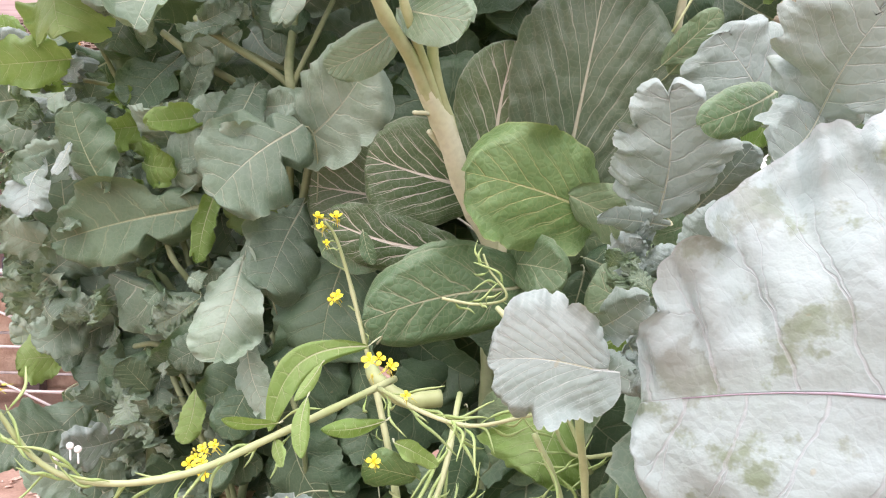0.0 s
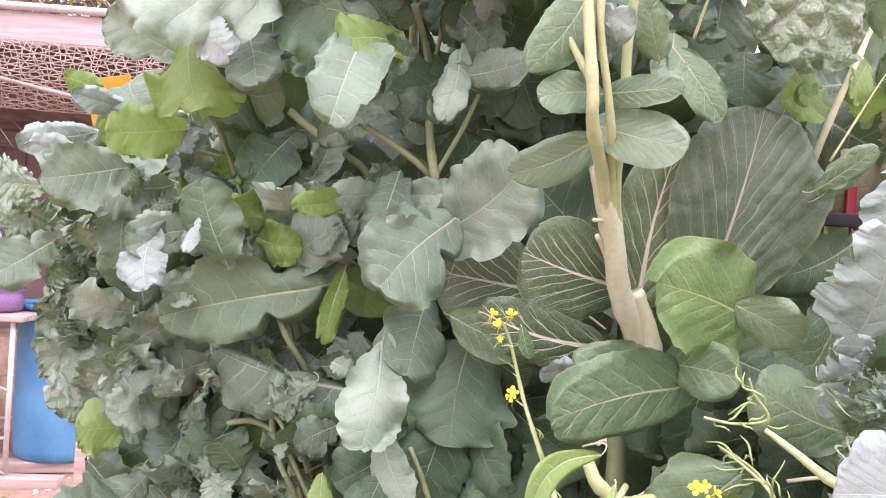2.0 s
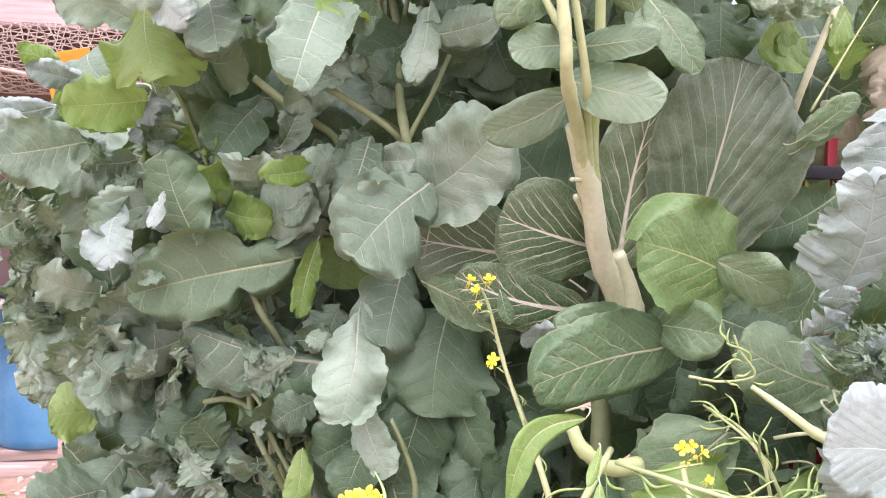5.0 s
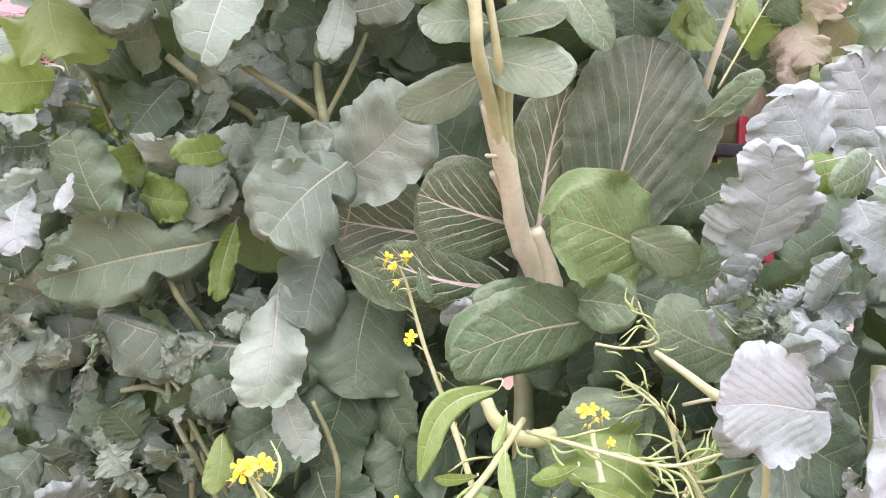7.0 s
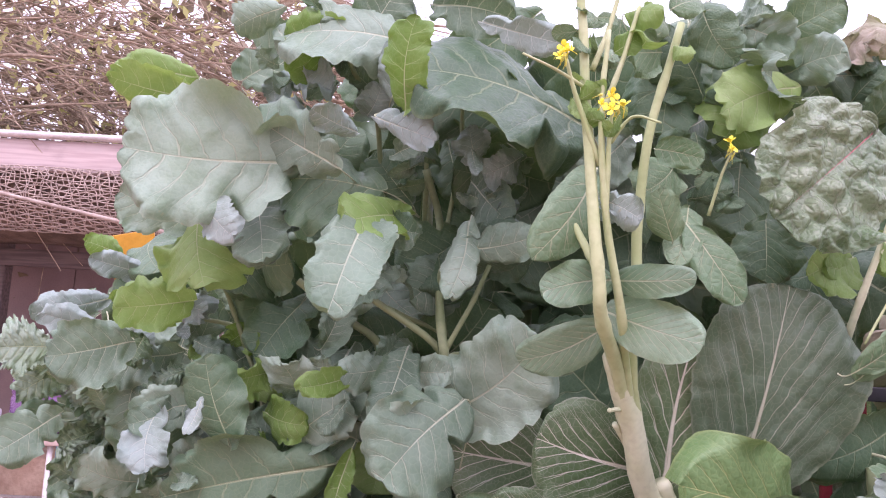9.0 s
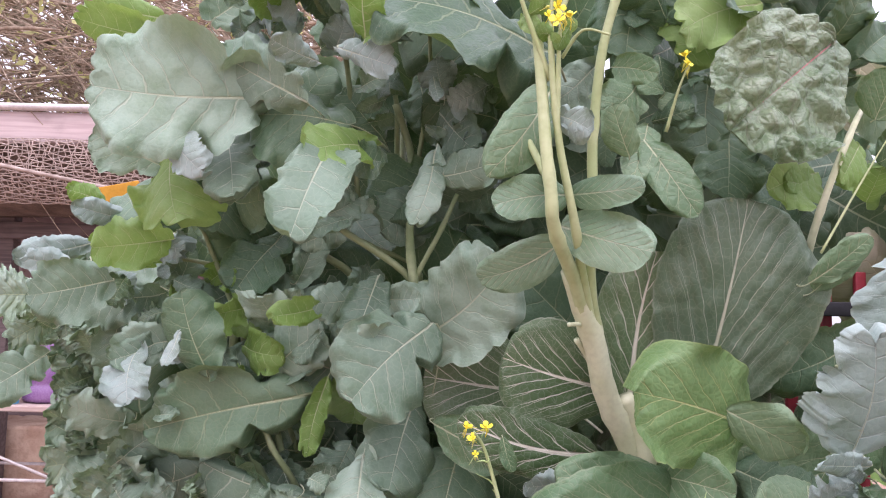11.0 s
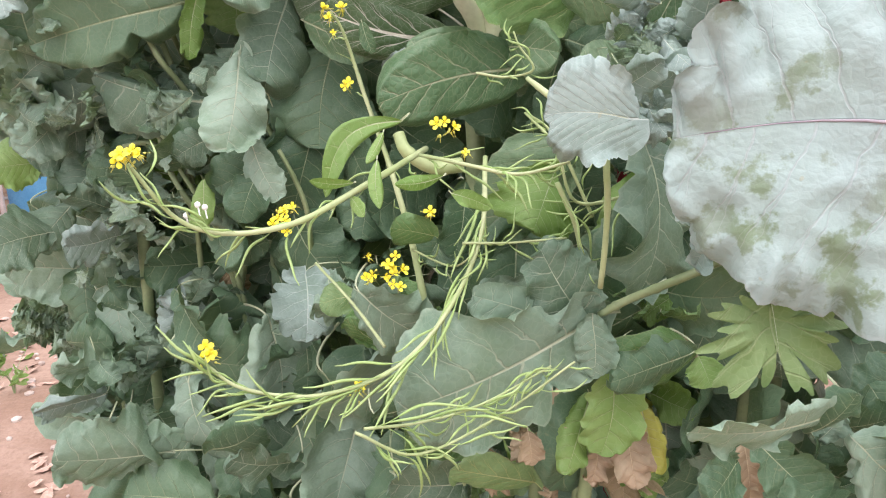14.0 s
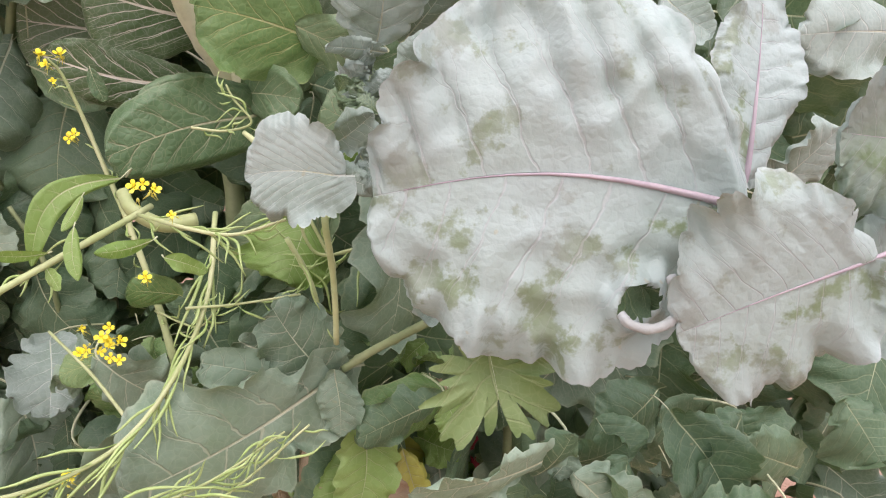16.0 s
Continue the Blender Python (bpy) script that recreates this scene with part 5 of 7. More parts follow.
leaf(L, "collard", (-0.261, 1.150, 0.706), (-0.179, 1.100, 0.786), 0.094, 15, 25)
leaf(L, "dark", (-0.149, 1.100, 0.635), (-0.113, 1.050, 0.592), 0.102, 10, 25)
leaf(L, "collard", (-0.753, 1.550, 0.836), (-0.823, 1.500, 0.757), 0.122, 20, 25)
leaf(L, "collard", (-0.507, 1.400, 0.940), (-0.574, 1.360, 0.877), 0.110, 20, 25)
leaf(L, "collard", (-0.606, 1.500, 0.787), (-0.657, 1.460, 0.718), 0.107, 20, 25)
leaf(L, "collard", (-0.375, 1.100, 0.655), (-0.421, 1.050, 0.607), 0.094, 20, 25)
leaf(L, "dark", (-0.504, 1.300, 0.595), (-0.448, 1.260, 0.545), 0.110, 20, 25)
leaf(L, "dark", (-0.326, 1.000, 0.676), (-0.244, 0.950, 0.738), 0.069, 15, 25)
leaf(L, "collard", (-0.202, 0.950, 0.680), (-0.282, 0.900, 0.718), 0.074, 30, 25)
leaf(C, "curly", (-0.693, 1.520, 1.147), (-0.859, 1.500, 1.202), 0.111, 15, 25)
leaf(C, "curly", (-0.698, 1.520, 1.136), (-0.853, 1.460, 1.126), 0.104, 15, 25)
leaf(C, "curly", (-0.692, 1.520, 1.115), (-0.809, 1.440, 1.057), 0.109, 15, 30)
leaf(C, "curly", (-0.702, 1.550, 1.142), (-0.815, 1.550, 1.237), 0.130, 10, 25)
leaf(C, "curly", (-0.685, 1.500, 1.108), (-0.759, 1.440, 1.025), 0.125, 15, 30)
leaf(C, "curly", (-0.697, 1.550, 1.153), (-0.655, 1.550, 1.251), 0.130, 10, 25)
leaf(C, "curly", (-0.677, 1.500, 1.150), (-0.721, 1.500, 1.230), 0.137, 10, 25)
leaf(C, "curly", (-0.805, 1.350, 1.427), (-0.876, 1.300, 1.423), 0.077, 20, 20, stalk=(-0.780, 1.450, 1.406))
leaf(C, "curly", (-0.802, 1.400, 1.392), (-0.868, 1.360, 1.345), 0.076, 20, 20)
leaf(C, "curly", (-0.777, 1.500, 1.369), (-0.826, 1.460, 1.286), 0.089, 10, 20)
leaf(C, "curly", (-0.736, 1.500, 1.331), (-0.797, 1.460, 1.268), 0.089, 10, 20)
leaf(C, "curly", (-0.789, 1.500, 1.409), (-0.694, 1.460, 1.343), 0.089, 10, 20)
leaf(C, "curly", (-0.841, 1.750, 0.609), (-0.899, 1.700, 0.670), 0.126, 15, 25)
leaf(C, "curly", (-0.723, 1.700, 0.704), (-0.849, 1.650, 0.614), 0.149, 15, 25)
leaf(C, "curly", (-0.742, 1.700, 0.576), (-0.809, 1.650, 0.537), 0.151, 15, 25)
leaf(C, "curly", (-0.802, 1.600, 1.256), (-0.838, 1.550, 1.165), 0.120, 15, 25)
leaf(C, "curly", (-0.757, 1.600, 1.160), (-0.834, 1.550, 1.092), 0.133, 15, 25)
leaf(B, "glossy", (-0.032, 0.830, 1.531), (-0.109, 0.780, 1.511), 0.044, 8, 20, limp=.3)
leaf(B, "glossy", (-0.030, 0.830, 1.531), (0.028, 0.760, 1.529), 0.033, 15, 40, fold=-.15, limp=.3)
leaf(B, "glossy", (-0.032, 0.840, 1.500), (0.038, 0.770, 1.471), 0.056, 15, 30, fold=-.05, limp=.3)
leaf(B, "glossy", (-0.035, 0.850, 1.484), (-0.115, 0.880, 1.448), 0.049, 15, 25, limp=.4)
leaf(B, "spoon", (-0.048, 0.850, 1.640), (-0.112, 0.820, 1.546), 0.057, 10, 60, form=dict(a=.4, b=.5), limp=.5)
leaf(B, "pale", (-0.049, 0.800, 1.604), (-0.017, 0.780, 1.583), 0.030, 25, 30)
leaf(B, "white", (0.030, 0.980, 1.332), (-0.082, 0.950, 1.364), 0.125, 8, 15, stalk=(0.065, 0.970, 1.261), form=dict(heart=.2), limp=.3)
leaf(B, "white", (0.062, 0.950, 1.336), (0.083, 0.920, 1.487), 0.133, 0, 15, stalk=(0.076, 0.970, 1.261), form=dict(skew=-.22, heart=.2), limp=.3)
leaf(B, "broad", (0.144, 0.920, 1.375), (0.172, 0.890, 1.541), 0.176, 0, 15, stalk=(0.201, 0.950, 1.263), form=dict(skew=-.12, heart=.34, a=.42), limp=.5)
leaf(B, "fresh", (0.160, 0.880, 1.305), (0.033, 0.820, 1.341), 0.126, 10, 25, fold=.03, form=dict(a=.42, heart=.14), limp=.2)
leaf(B, "spoon", (0.139, 0.860, 1.320), (0.203, 0.840, 1.286), 0.061, 30, 40)
leaf(B, "white", (0.022, 0.970, 1.255), (-0.131, 0.950, 1.293), 0.073, 10, 15, stalk=(0.073, 0.970, 1.248))
leaf(B, "white", (-0.034, 1.080, 1.314), (-0.174, 1.060, 1.333), 0.143, 5, 15, stalk=(0.051, 1.050, 1.270))
leaf(B, "dark", (0.044, 1.120, 1.375), (-0.067, 1.100, 1.480), 0.160, 0, 10)
leaf(B, "spoon", (0.084, 0.880, 1.224), (-0.066, 0.830, 1.193), 0.100, 12, 25, fold=-.1, form=dict(a=.42, heart=.22))
leaf(B, "spoon", (0.084, 0.920, 1.245), (-0.032, 0.880, 1.248), 0.056, -10, 30)
leaf(B, "spoon", (0.081, 0.900, 1.248), (0.134, 0.830, 1.245), 0.066, 15, 50)
leaf(B, "spoon", (0.282, 0.880, 1.183), (0.159, 0.850, 1.235), 0.093, 5, 15)
leaf(B, "dark", (0.168, 1.000, 1.219), (0.140, 1.000, 1.108), 0.067, 0, 15)
leaf(B, "pale", (-0.005, 0.930, 1.232), (-0.061, 0.920, 1.228), 0.033, 50, 10)
leaf(B, "spoon", (0.229, 0.870, 1.454), (0.275, 0.840, 1.499), 0.030, 10, 20)
leaf(B, "spoon", (0.061, 0.880, 1.596), (0.105, 0.850, 1.517), 0.046, 10, 50)
leaf(B, "spoon", (0.066, 0.900, 1.619), (0.040, 0.860, 1.551), 0.039, 0, 30)
leaf(B, "dark", (0.181, 0.970, 1.622), (0.172, 0.950, 1.549), 0.081, 5, 15)
leaf(B, "dark", (0.103, 1.020, 1.879), (0.065, 1.000, 1.728), 0.098, 0, 15)
leaf(B, "dark", (0.188, 1.060, 1.723), (0.182, 1.040, 1.615), 0.128, 0, 15)
leaf(B, "spoon", (0.024, 0.880, 1.679), (0.062, 0.840, 1.660), 0.033, 35, 45)
leaf(B, "dark", (0.341, 0.980, 1.400), (0.217, 0.950, 1.348), 0.078, 5, 15)
leaf(B, "spoon", (0.238, 0.880, 1.447), (0.280, 0.860, 1.500), 0.036, 10, 20)
leaf(B, "dark", (0.141, 1.050, 1.688), (0.060, 1.020, 1.639), 0.088, 10, 15)
leaf(B, "white", (0.369, 1.050, 1.340), (0.270, 1.020, 1.368), 0.108, 0, 15)
leaf(B, "dark", (0.349, 1.000, 1.289), (0.259, 0.980, 1.303), 0.088, 0, 15)
leaf(B, "spoon", (-0.155, 1.020, 1.278), (-0.064, 0.980, 1.247), 0.061, 10, 15)
leaf(B, "spoon", (-0.082, 0.930, 1.277), (-0.071, 0.930, 1.242), 0.017, 0, 10)
leaf(B, "spoon", (0.037, 0.860, 1.579), (0.015, 0.840, 1.627), 0.039, 10, 20)
leaf(B, "pale", (-0.045, 0.800, 1.603), (-0.014, 0.790, 1.592), 0.027, 10, 25)
stem(B, "stalk", [(0.084, 0.970, 1.220), (0.073, 0.965, 1.248), (0.038, 0.940, 1.316), (0.007, 0.900, 1.391), (-0.021, 0.860, 1.458)], 0.016, 0.011)
stem(B, "green_stalk", [(0.023, 0.935, 1.342), (-0.014, 0.865, 1.436), (-0.047, 0.800, 1.491), (-0.054, 0.785, 1.530), (-0.065, 0.790, 1.645), (-0.073, 0.790, 1.733), (-0.080, 0.790, 1.837)], 0.008, 0.004)
stem(B, "green_stalk", [(0.028, 0.935, 1.342), (-0.008, 0.862, 1.442), (-0.027, 0.810, 1.500), (-0.048, 0.790, 1.592), (-0.057, 0.780, 1.687), (-0.052, 0.780, 1.765)], 0.006, 0.002)
stem(B, "green_stalk", [(0.030, 0.938, 1.342), (0.000, 0.872, 1.440), (-0.002, 0.850, 1.498), (-0.004, 0.840, 1.592), (0.003, 0.830, 1.683), (0.031, 0.820, 1.795)], 0.007, 0.004)
stem(B, "stalk", [(0.087, 0.960, 1.235), (0.071, 0.950, 1.283), (0.054, 0.940, 1.326)], 0.014, 0.009)
stem(B, "stub", [(0.024, 0.940, 1.339), (0.008, 0.920, 1.367), (-0.009, 0.900, 1.388)], 0.004, 0.003)
stem(B, "stub", [(0.003, 0.900, 1.404), (-0.011, 0.880, 1.404), (-0.022, 0.870, 1.403)], 0.003, 0.002)
stem(B, "green_stalk", [(-0.050, 0.800, 1.534), (-0.064, 0.815, 1.567), (-0.078, 0.830, 1.600)], 0.0045, 0.003)
stem(B, "green_stalk", [(-0.055, 0.790, 1.635), (-0.082, 0.780, 1.701), (-0.093, 0.770, 1.730)], 0.003, 0.0015)
stem(B, "green_stalk", [(-0.064, 0.790, 1.706), (-0.100, 0.770, 1.718), (-0.135, 0.760, 1.729)], 0.002, 0.001)
stem(B, "green_stalk", [(-0.048, 0.790, 1.592), (-0.049, 0.780, 1.654), (-0.049, 0.770, 1.684)], 0.003, 0.0015)
stem(B, "green_stalk", [(-0.063, 0.800, 1.732), (-0.048, 0.800, 1.774), (-0.035, 0.800, 1.822)], 0.003, 0.002)
stem(B, "green_stalk", [(-0.046, 0.820, 1.700), (-0.028, 0.820, 1.754), (-0.012, 0.820, 1.809)], 0.003, 0.002)
stem(B, "green_stalk", [(-0.043, 0.800, 1.660), (-0.025, 0.790, 1.684), (-0.000, 0.780, 1.677)], 0.002, 0.001)
leaf(R, "chard", (0.258, 0.880, 1.710), (0.133, 0.840, 1.602), 0.152, 10, 25)
leaf(R, "lime", (0.207, 0.950, 1.782), (0.107, 0.920, 1.735), 0.077, 10, 20)
leaf(R, "collard", (0.137, 1.040, 1.832), (0.240, 1.000, 1.848), 0.164, 5, 20)
leaf(R, "collard", (0.270, 1.000, 1.817), (0.329, 0.980, 1.814), 0.067, 10, 20)
leaf(R, "lime", (0.271, 0.950, 1.583), (0.204, 0.920, 1.556), 0.071, 10, 30)
leaf(R, "lime", (0.462, 1.050, 1.606), (0.398, 1.000, 1.517), 0.075, 5, 20)
leaf(R, "rust", (0.429, 1.000, 1.555), (0.381, 0.960, 1.482), 0.072, 5, 25)
leaf(R, "rust", (0.411, 1.000, 1.598), (0.418, 0.960, 1.533), 0.080, 5, 25)
leaf(R, "dark", (0.270, 1.060, 1.854), (0.299, 1.040, 1.772), 0.099, 5, 20)
leaf(R, "dark", (0.325, 1.020, 1.791), (0.356, 1.000, 1.729), 0.087, 5, 20)
leaf(R, "lime", (0.273, 0.950, 1.565), (0.225, 0.920, 1.568), 0.044, 5, 20)
leaf(R, "rust", (0.459, 1.020, 1.569), (0.414, 1.000, 1.518), 0.066, 5, 25)
leaf(R, "rust", (0.416, 1.040, 1.411), (0.336, 1.000, 1.511), 0.117, 5, 25)
leaf(R, "lime", (0.381, 1.040, 1.569), (0.379, 1.000, 1.604), 0.058, 5, 25)
leaf(R, "dark", (0.414, 1.100, 1.389), (0.375, 1.080, 1.419), 0.071, 5, 15)
leaf(R, "lime", (0.182, 1.000, 1.811), (0.127, 0.960, 1.716), 0.085, 10, 20)
leaf(R, "dark", (0.248, 1.050, 1.898), (0.160, 1.020, 1.847), 0.108, 10, 20)
leaf(R, "collard", (0.359, 1.050, 1.837), (0.288, 1.020, 1.843), 0.067, 10, 20)
leaf(R, "dark", (0.196, 1.000, 1.597), (0.167, 0.980, 1.565), 0.084, 10, 20)
leaf(R, "spoon", (0.327, 0.920, 1.642), (0.344, 0.900, 1.691), 0.065, 10, 20)
leaf(R, "dark", (0.377, 1.000, 1.610), (0.408, 0.980, 1.624), 0.070, 10, 20)
leaf(R, "lime", (0.307, 0.920, 1.608), (0.276, 0.900, 1.564), 0.050, 10, 20)
leaf(R, "dark", (0.373, 1.150, 1.692), (0.337, 1.120, 1.637), 0.101, 5, 15)
leaf(R, "dark", (0.271, 1.150, 1.667), (0.284, 1.120, 1.628), 0.075, 5, 15)
leaf(R, "dark", (0.396, 1.200, 1.481), (0.396, 1.180, 1.431), 0.080, 5, 15)
stem(R, "stalk", [(0.402, 1.140, 0.881), (0.402, 1.080, 1.021), (0.402, 1.050, 1.081), (0.268, 1.020, 1.364), (0.275, 1.000, 1.426), (0.254, 0.930, 1.491), (0.260, 0.900, 1.552), (0.287, 0.900, 1.616), (0.333, 0.950, 1.667)], 0.007, 0.003)
stem(R, "green_stalk", [(0.234, 0.860, 1.483), (0.276, 0.860, 1.556), (0.306, 0.860, 1.605)], 0.0015, 0.0006)
stem(R, "green_stalk", [(0.081, 0.880, 1.610), (0.091, 0.870, 1.652), (0.099, 0.860, 1.678)], 0.002, 0.001)
leaf(D, "toothed", (0.200, 0.740, 1.304), (0.193, 0.690, 1.404), 0.098, 5, 15, form=dict(scallop=(11, .24), a=.45))
leaf(D, "pale", (0.284, 0.630, 1.374), (0.307, 0.580, 1.440), 0.115, 5, 20, limp=.3)
leaf(D, "pale", (0.284, 0.630, 1.374), (0.242, 0.600, 1.338), 0.070, 15, 20)
leaf(D, "spoon", (0.264, 0.660, 1.394), (0.200, 0.620, 1.365), 0.036, 10, 40)
leaf(D, "pale", (0.314, 0.800, 1.385), (0.252, 0.770, 1.461), 0.105, 5, 15, limp=.4)
leaf(D, "pale", (0.240, 0.780, 1.308), (0.276, 0.740, 1.362), 0.040, 5, 15)
leaf(D, "toothed", (0.226, 0.680, 1.231), (0.214, 0.620, 1.311), 0.035, 5, 15, form=dict(skew=.35, scallop=(12, .16)))
leaf(D, "toothed", (0.203, 0.720, 1.294), (0.140, 0.680, 1.301), 0.024, 30, 25)
leaf(D, "curly", (0.191, 0.720, 1.217), (0.177, 0.680, 1.259), 0.048, 10, 25)
leaf(D, "round", (0.119, 0.530, 1.212), (0.058, 0.535, 1.215), 0.077, 0, 22, limp=.2, form=dict(scallop=(10, .12)))
leaf(D, "pale", (0.130, 0.610, 1.223), (0.158, 0.570, 1.251), 0.031, 15, 30)
leaf(D, "pale", (0.153, 0.630, 1.213), (0.182, 0.600, 1.241), 0.028, 15, 20)
leaf(D, "lime", (0.150, 0.620, 1.217), (0.121, 0.600, 1.210), 0.031, 5, 20)
leaf(D, "pale", (0.125, 0.620, 1.199), (0.160, 0.580, 1.190), 0.023, 20, 30)
leaf(D, "pale", (0.171, 0.620, 1.209), (0.190, 0.600, 1.198), 0.027, 20, 30)
leaf(D, "pale", (0.258, 0.660, 1.326), (0.275, 0.620, 1.298), 0.042, 20, 20)
leaf(D, "dark", (0.389, 0.750, 1.368), (0.319, 0.720, 1.324), 0.067, 5, 15)
leaf(D, "pale", (0.167, 0.660, 1.210), (0.224, 0.620, 1.242), 0.056, 15, 20)
leaf(D, "dark", (0.263, 0.800, 1.083), (0.221, 0.760, 0.971), 0.166, 5, 15, limp=.3)
leaf(D, "pale", (0.210, 0.600, 1.141), (0.190, 0.580, 1.117), 0.039, 15, 20)
leaf(D, "pale", (0.174, 0.550, 1.142), (0.170, 0.500, 1.143), 0.035, 15, 20)
leaf(D, "pale", (0.212, 0.560, 1.131), (0.188, 0.550, 1.086), 0.031, 10, 20)
leaf(D, "lime", (0.349, 0.800, 1.394), (0.269, 0.760, 1.378), 0.045, 10, 25)
leaf(D, "pale", (0.476, 0.900, 1.403), (0.390, 0.860, 1.525), 0.138, 5, 15, limp=.3)
leaf(D, "pale", (0.301, 0.720, 1.356), (0.310, 0.700, 1.315), 0.053, 10, 20)
leaf(G, "cabbage", (0.367, 0.410, 1.197), (0.139, 0.500, 1.200), 0.276, 6, 14, ruffle=.065, bow=-.08, limp=.35, hole=(.248, 1, .60, .060, .13), notch=(.15, 1, .05, .15), stalk=(0.465, 0.460, 1.154), form=dict(heart=.06))
leaf(G, "cabbage_smooth", (0.420, 0.350, 1.166), (0.316, 0.385, 1.119), 0.165, 6, 14, ruffle=.07, limp=.25, stalk=(0.533, 0.400, 1.159), form=dict(b=.5))
leaf(G, "cabbage", (0.401, 0.440, 1.214), (0.433, 0.480, 1.340), 0.077, 5, 15, ruffle=.08, limp=.3)
leaf(G, "cabbage_smooth", (0.482, 0.360, 1.240), (0.424, 0.380, 1.246), 0.112, 5, 25, ruffle=.1)
leaf(G, "cabbage_smooth", (0.506, 0.360, 1.143), (0.440, 0.380, 1.156), 0.106, 5, 25, ruffle=.1)
leaf(G, "pale", (0.542, 0.580, 1.166), (0.594, 0.560, 1.223), 0.080, 10, 20)
leaf(G, "pale", (0.718, 0.620, 1.306), (0.573, 0.600, 1.306), 0.086, 10, 20)
leaf(G, "pale", (0.442, 0.620, 1.338), (0.478, 0.600, 1.308), 0.051, 10, 20)
stem(G, "rolled_edge", [(0.286, 0.405, 1.130), (0.289, 0.398, 1.125), (0.301, 0.393, 1.122), (0.313, 0.390, 1.126), (0.319, 0.388, 1.135), (0.318, 0.390, 1.147), (0.317, 0.398, 1.155)], 0.0032, 0.0036)
leaf(H, "oak", (0.221, 0.500, 1.109), (0.233, 0.460, 1.000), 0.143, 5, 25)
leaf(H, "collard", (0.278, 0.470, 0.995), (0.149, 0.440, 1.001), 0.059, 20, 25, ruffle=.12)
# dark kind below the cabbage: its shade on these leaves is in their colour
leaf(H, "dark", (0.258, 0.470, 0.978), (0.277, 0.450, 1.021), 0.029, 10, 40)
leaf(H, "dark", (0.342, 0.480, 0.965), (0.317, 0.440, 0.925), 0.091, 8, 20)
leaf(H, "dark", (0.482, 0.520, 0.963), (0.411, 0.480, 0.913), 0.078, 8, 25)
leaf(H, "dark", (0.318, 0.520, 0.950), (0.354, 0.500, 0.974), 0.049, 10, 20)
leaf(H, "dark", (0.472, 0.440, 0.915), (0.347, 0.420, 0.942), 0.049, 25, 20)
leaf(H, "dark", (0.238, 0.500, 0.947), (0.277, 0.480, 0.911), 0.053, 10, 20)
leaf(H, "dark", (0.206, 0.480, 0.947), (0.174, 0.450, 0.936), 0.044, 10, 20)
leaf(H, "dark", (0.511, 0.560, 0.934), (0.552, 0.540, 0.891), 0.091, 5, 20)
leaf(H, "dark", (0.476, 0.650, 0.931), (0.397, 0.620, 0.901), 0.092, 5, 20)
leaf(H, "dark", (0.591, 0.680, 0.847), (0.487, 0.660, 0.891), 0.092, 5, 20)
leaf(H, "dark", (0.402, 0.500, 0.985), (0.440, 0.470, 0.915), 0.071, 10, 20)
leaf(H, "dark", (0.338, 0.520, 0.984), (0.357, 0.500, 0.953), 0.060, 10, 25)
leaf(H, "collard", (0.293, 0.460, 0.970), (0.344, 0.440, 0.933), 0.068, 20, 25)
leaf(H, "dark", (0.395, 0.440, 0.930), (0.454, 0.420, 0.926), 0.061, 25, 20)
leaf(H, "dark", (0.533, 0.500, 0.917), (0.452, 0.480, 0.962), 0.056, 10, 20)
leaf(H, "dark", (0.746, 0.620, 0.973), (0.689, 0.580, 0.890), 0.118, 5, 20)
leaf(H, "dark", (0.669, 0.580, 0.920), (0.694, 0.550, 0.864), 0.100, 5, 20)
leaf(H, "dark", (0.853, 0.700, 0.866), (0.747, 0.680, 0.921), 0.118, 5, 20)
leaf(H, "dark", (0.574, 0.550, 0.899), (0.518, 0.520, 0.876), 0.074, 5, 20)
stem(H, "stem", [(0.135, 0.630, 1.016), (0.160, 0.620, 1.034), (0.181, 0.600, 1.053), (0.207, 0.580, 1.074), (0.239, 0.570, 1.095), (0.279, 0.580, 1.104)], 0.004, 0.004)
leaf(M, "collard", (0.123, 0.630, 1.008), (-0.056, 0.580, 0.951), 0.136, 15, 18, teeth=.03, limp=.4, stalk=(0.201, 0.640, 1.045), form=dict(ears=.5, eared=1, scallop=(8, .1)))
leaf(M, "collard", (0.122, 0.630, 1.011), (0.074, 0.620, 1.088), 0.073, 0, 20, teeth=.1, limp=.4, form=dict(a=.42, scallop=(8, .17)))
leaf(M, "collard", (0.098, 0.630, 1.007), (0.011, 0.610, 1.048), 0.043, 5, 25, limp=.4)
leaf(M, "collard", (0.126, 0.620, 1.013), (0.127, 0.610, 0.961), 0.041, 10, 20, limp=.4)
leaf(M, "collard", (0.034, 0.660, 0.887), (0.057, 0.640, 0.939), 0.056, 10, 20)
leaf(M, "fresh", (0.246, 0.680, 0.949), (0.151, 0.640, 0.935), 0.072, 10, 20)
leaf(M, "lime", (0.166, 0.740, 0.907), (0.155, 0.680, 0.832), 0.077, 5, 20)
leaf(M, "lime", (0.146, 0.720, 0.878), (0.111, 0.660, 0.823), 0.042, 5, 20)
leaf(M, "yellow", (0.225, 0.850, 0.860), (0.254, 0.840, 0.739), 0.073, 5, 20)
leaf(M, "dead", (0.181, 0.720, 0.856), (0.187, 0.680, 0.776), 0.059, 5, 40)
leaf(M, "dead", (0.076, 0.700, 0.859), (0.077, 0.680, 0.823), 0.030, 5, 40)
leaf(M, "dead", (0.248, 0.550, 0.921), (0.255, 0.540, 0.867), 0.031, 5, 40)
leaf(M, "dead", (0.238, 0.700, 0.963), (0.248, 0.700, 0.929), 0.027, 5, 40)
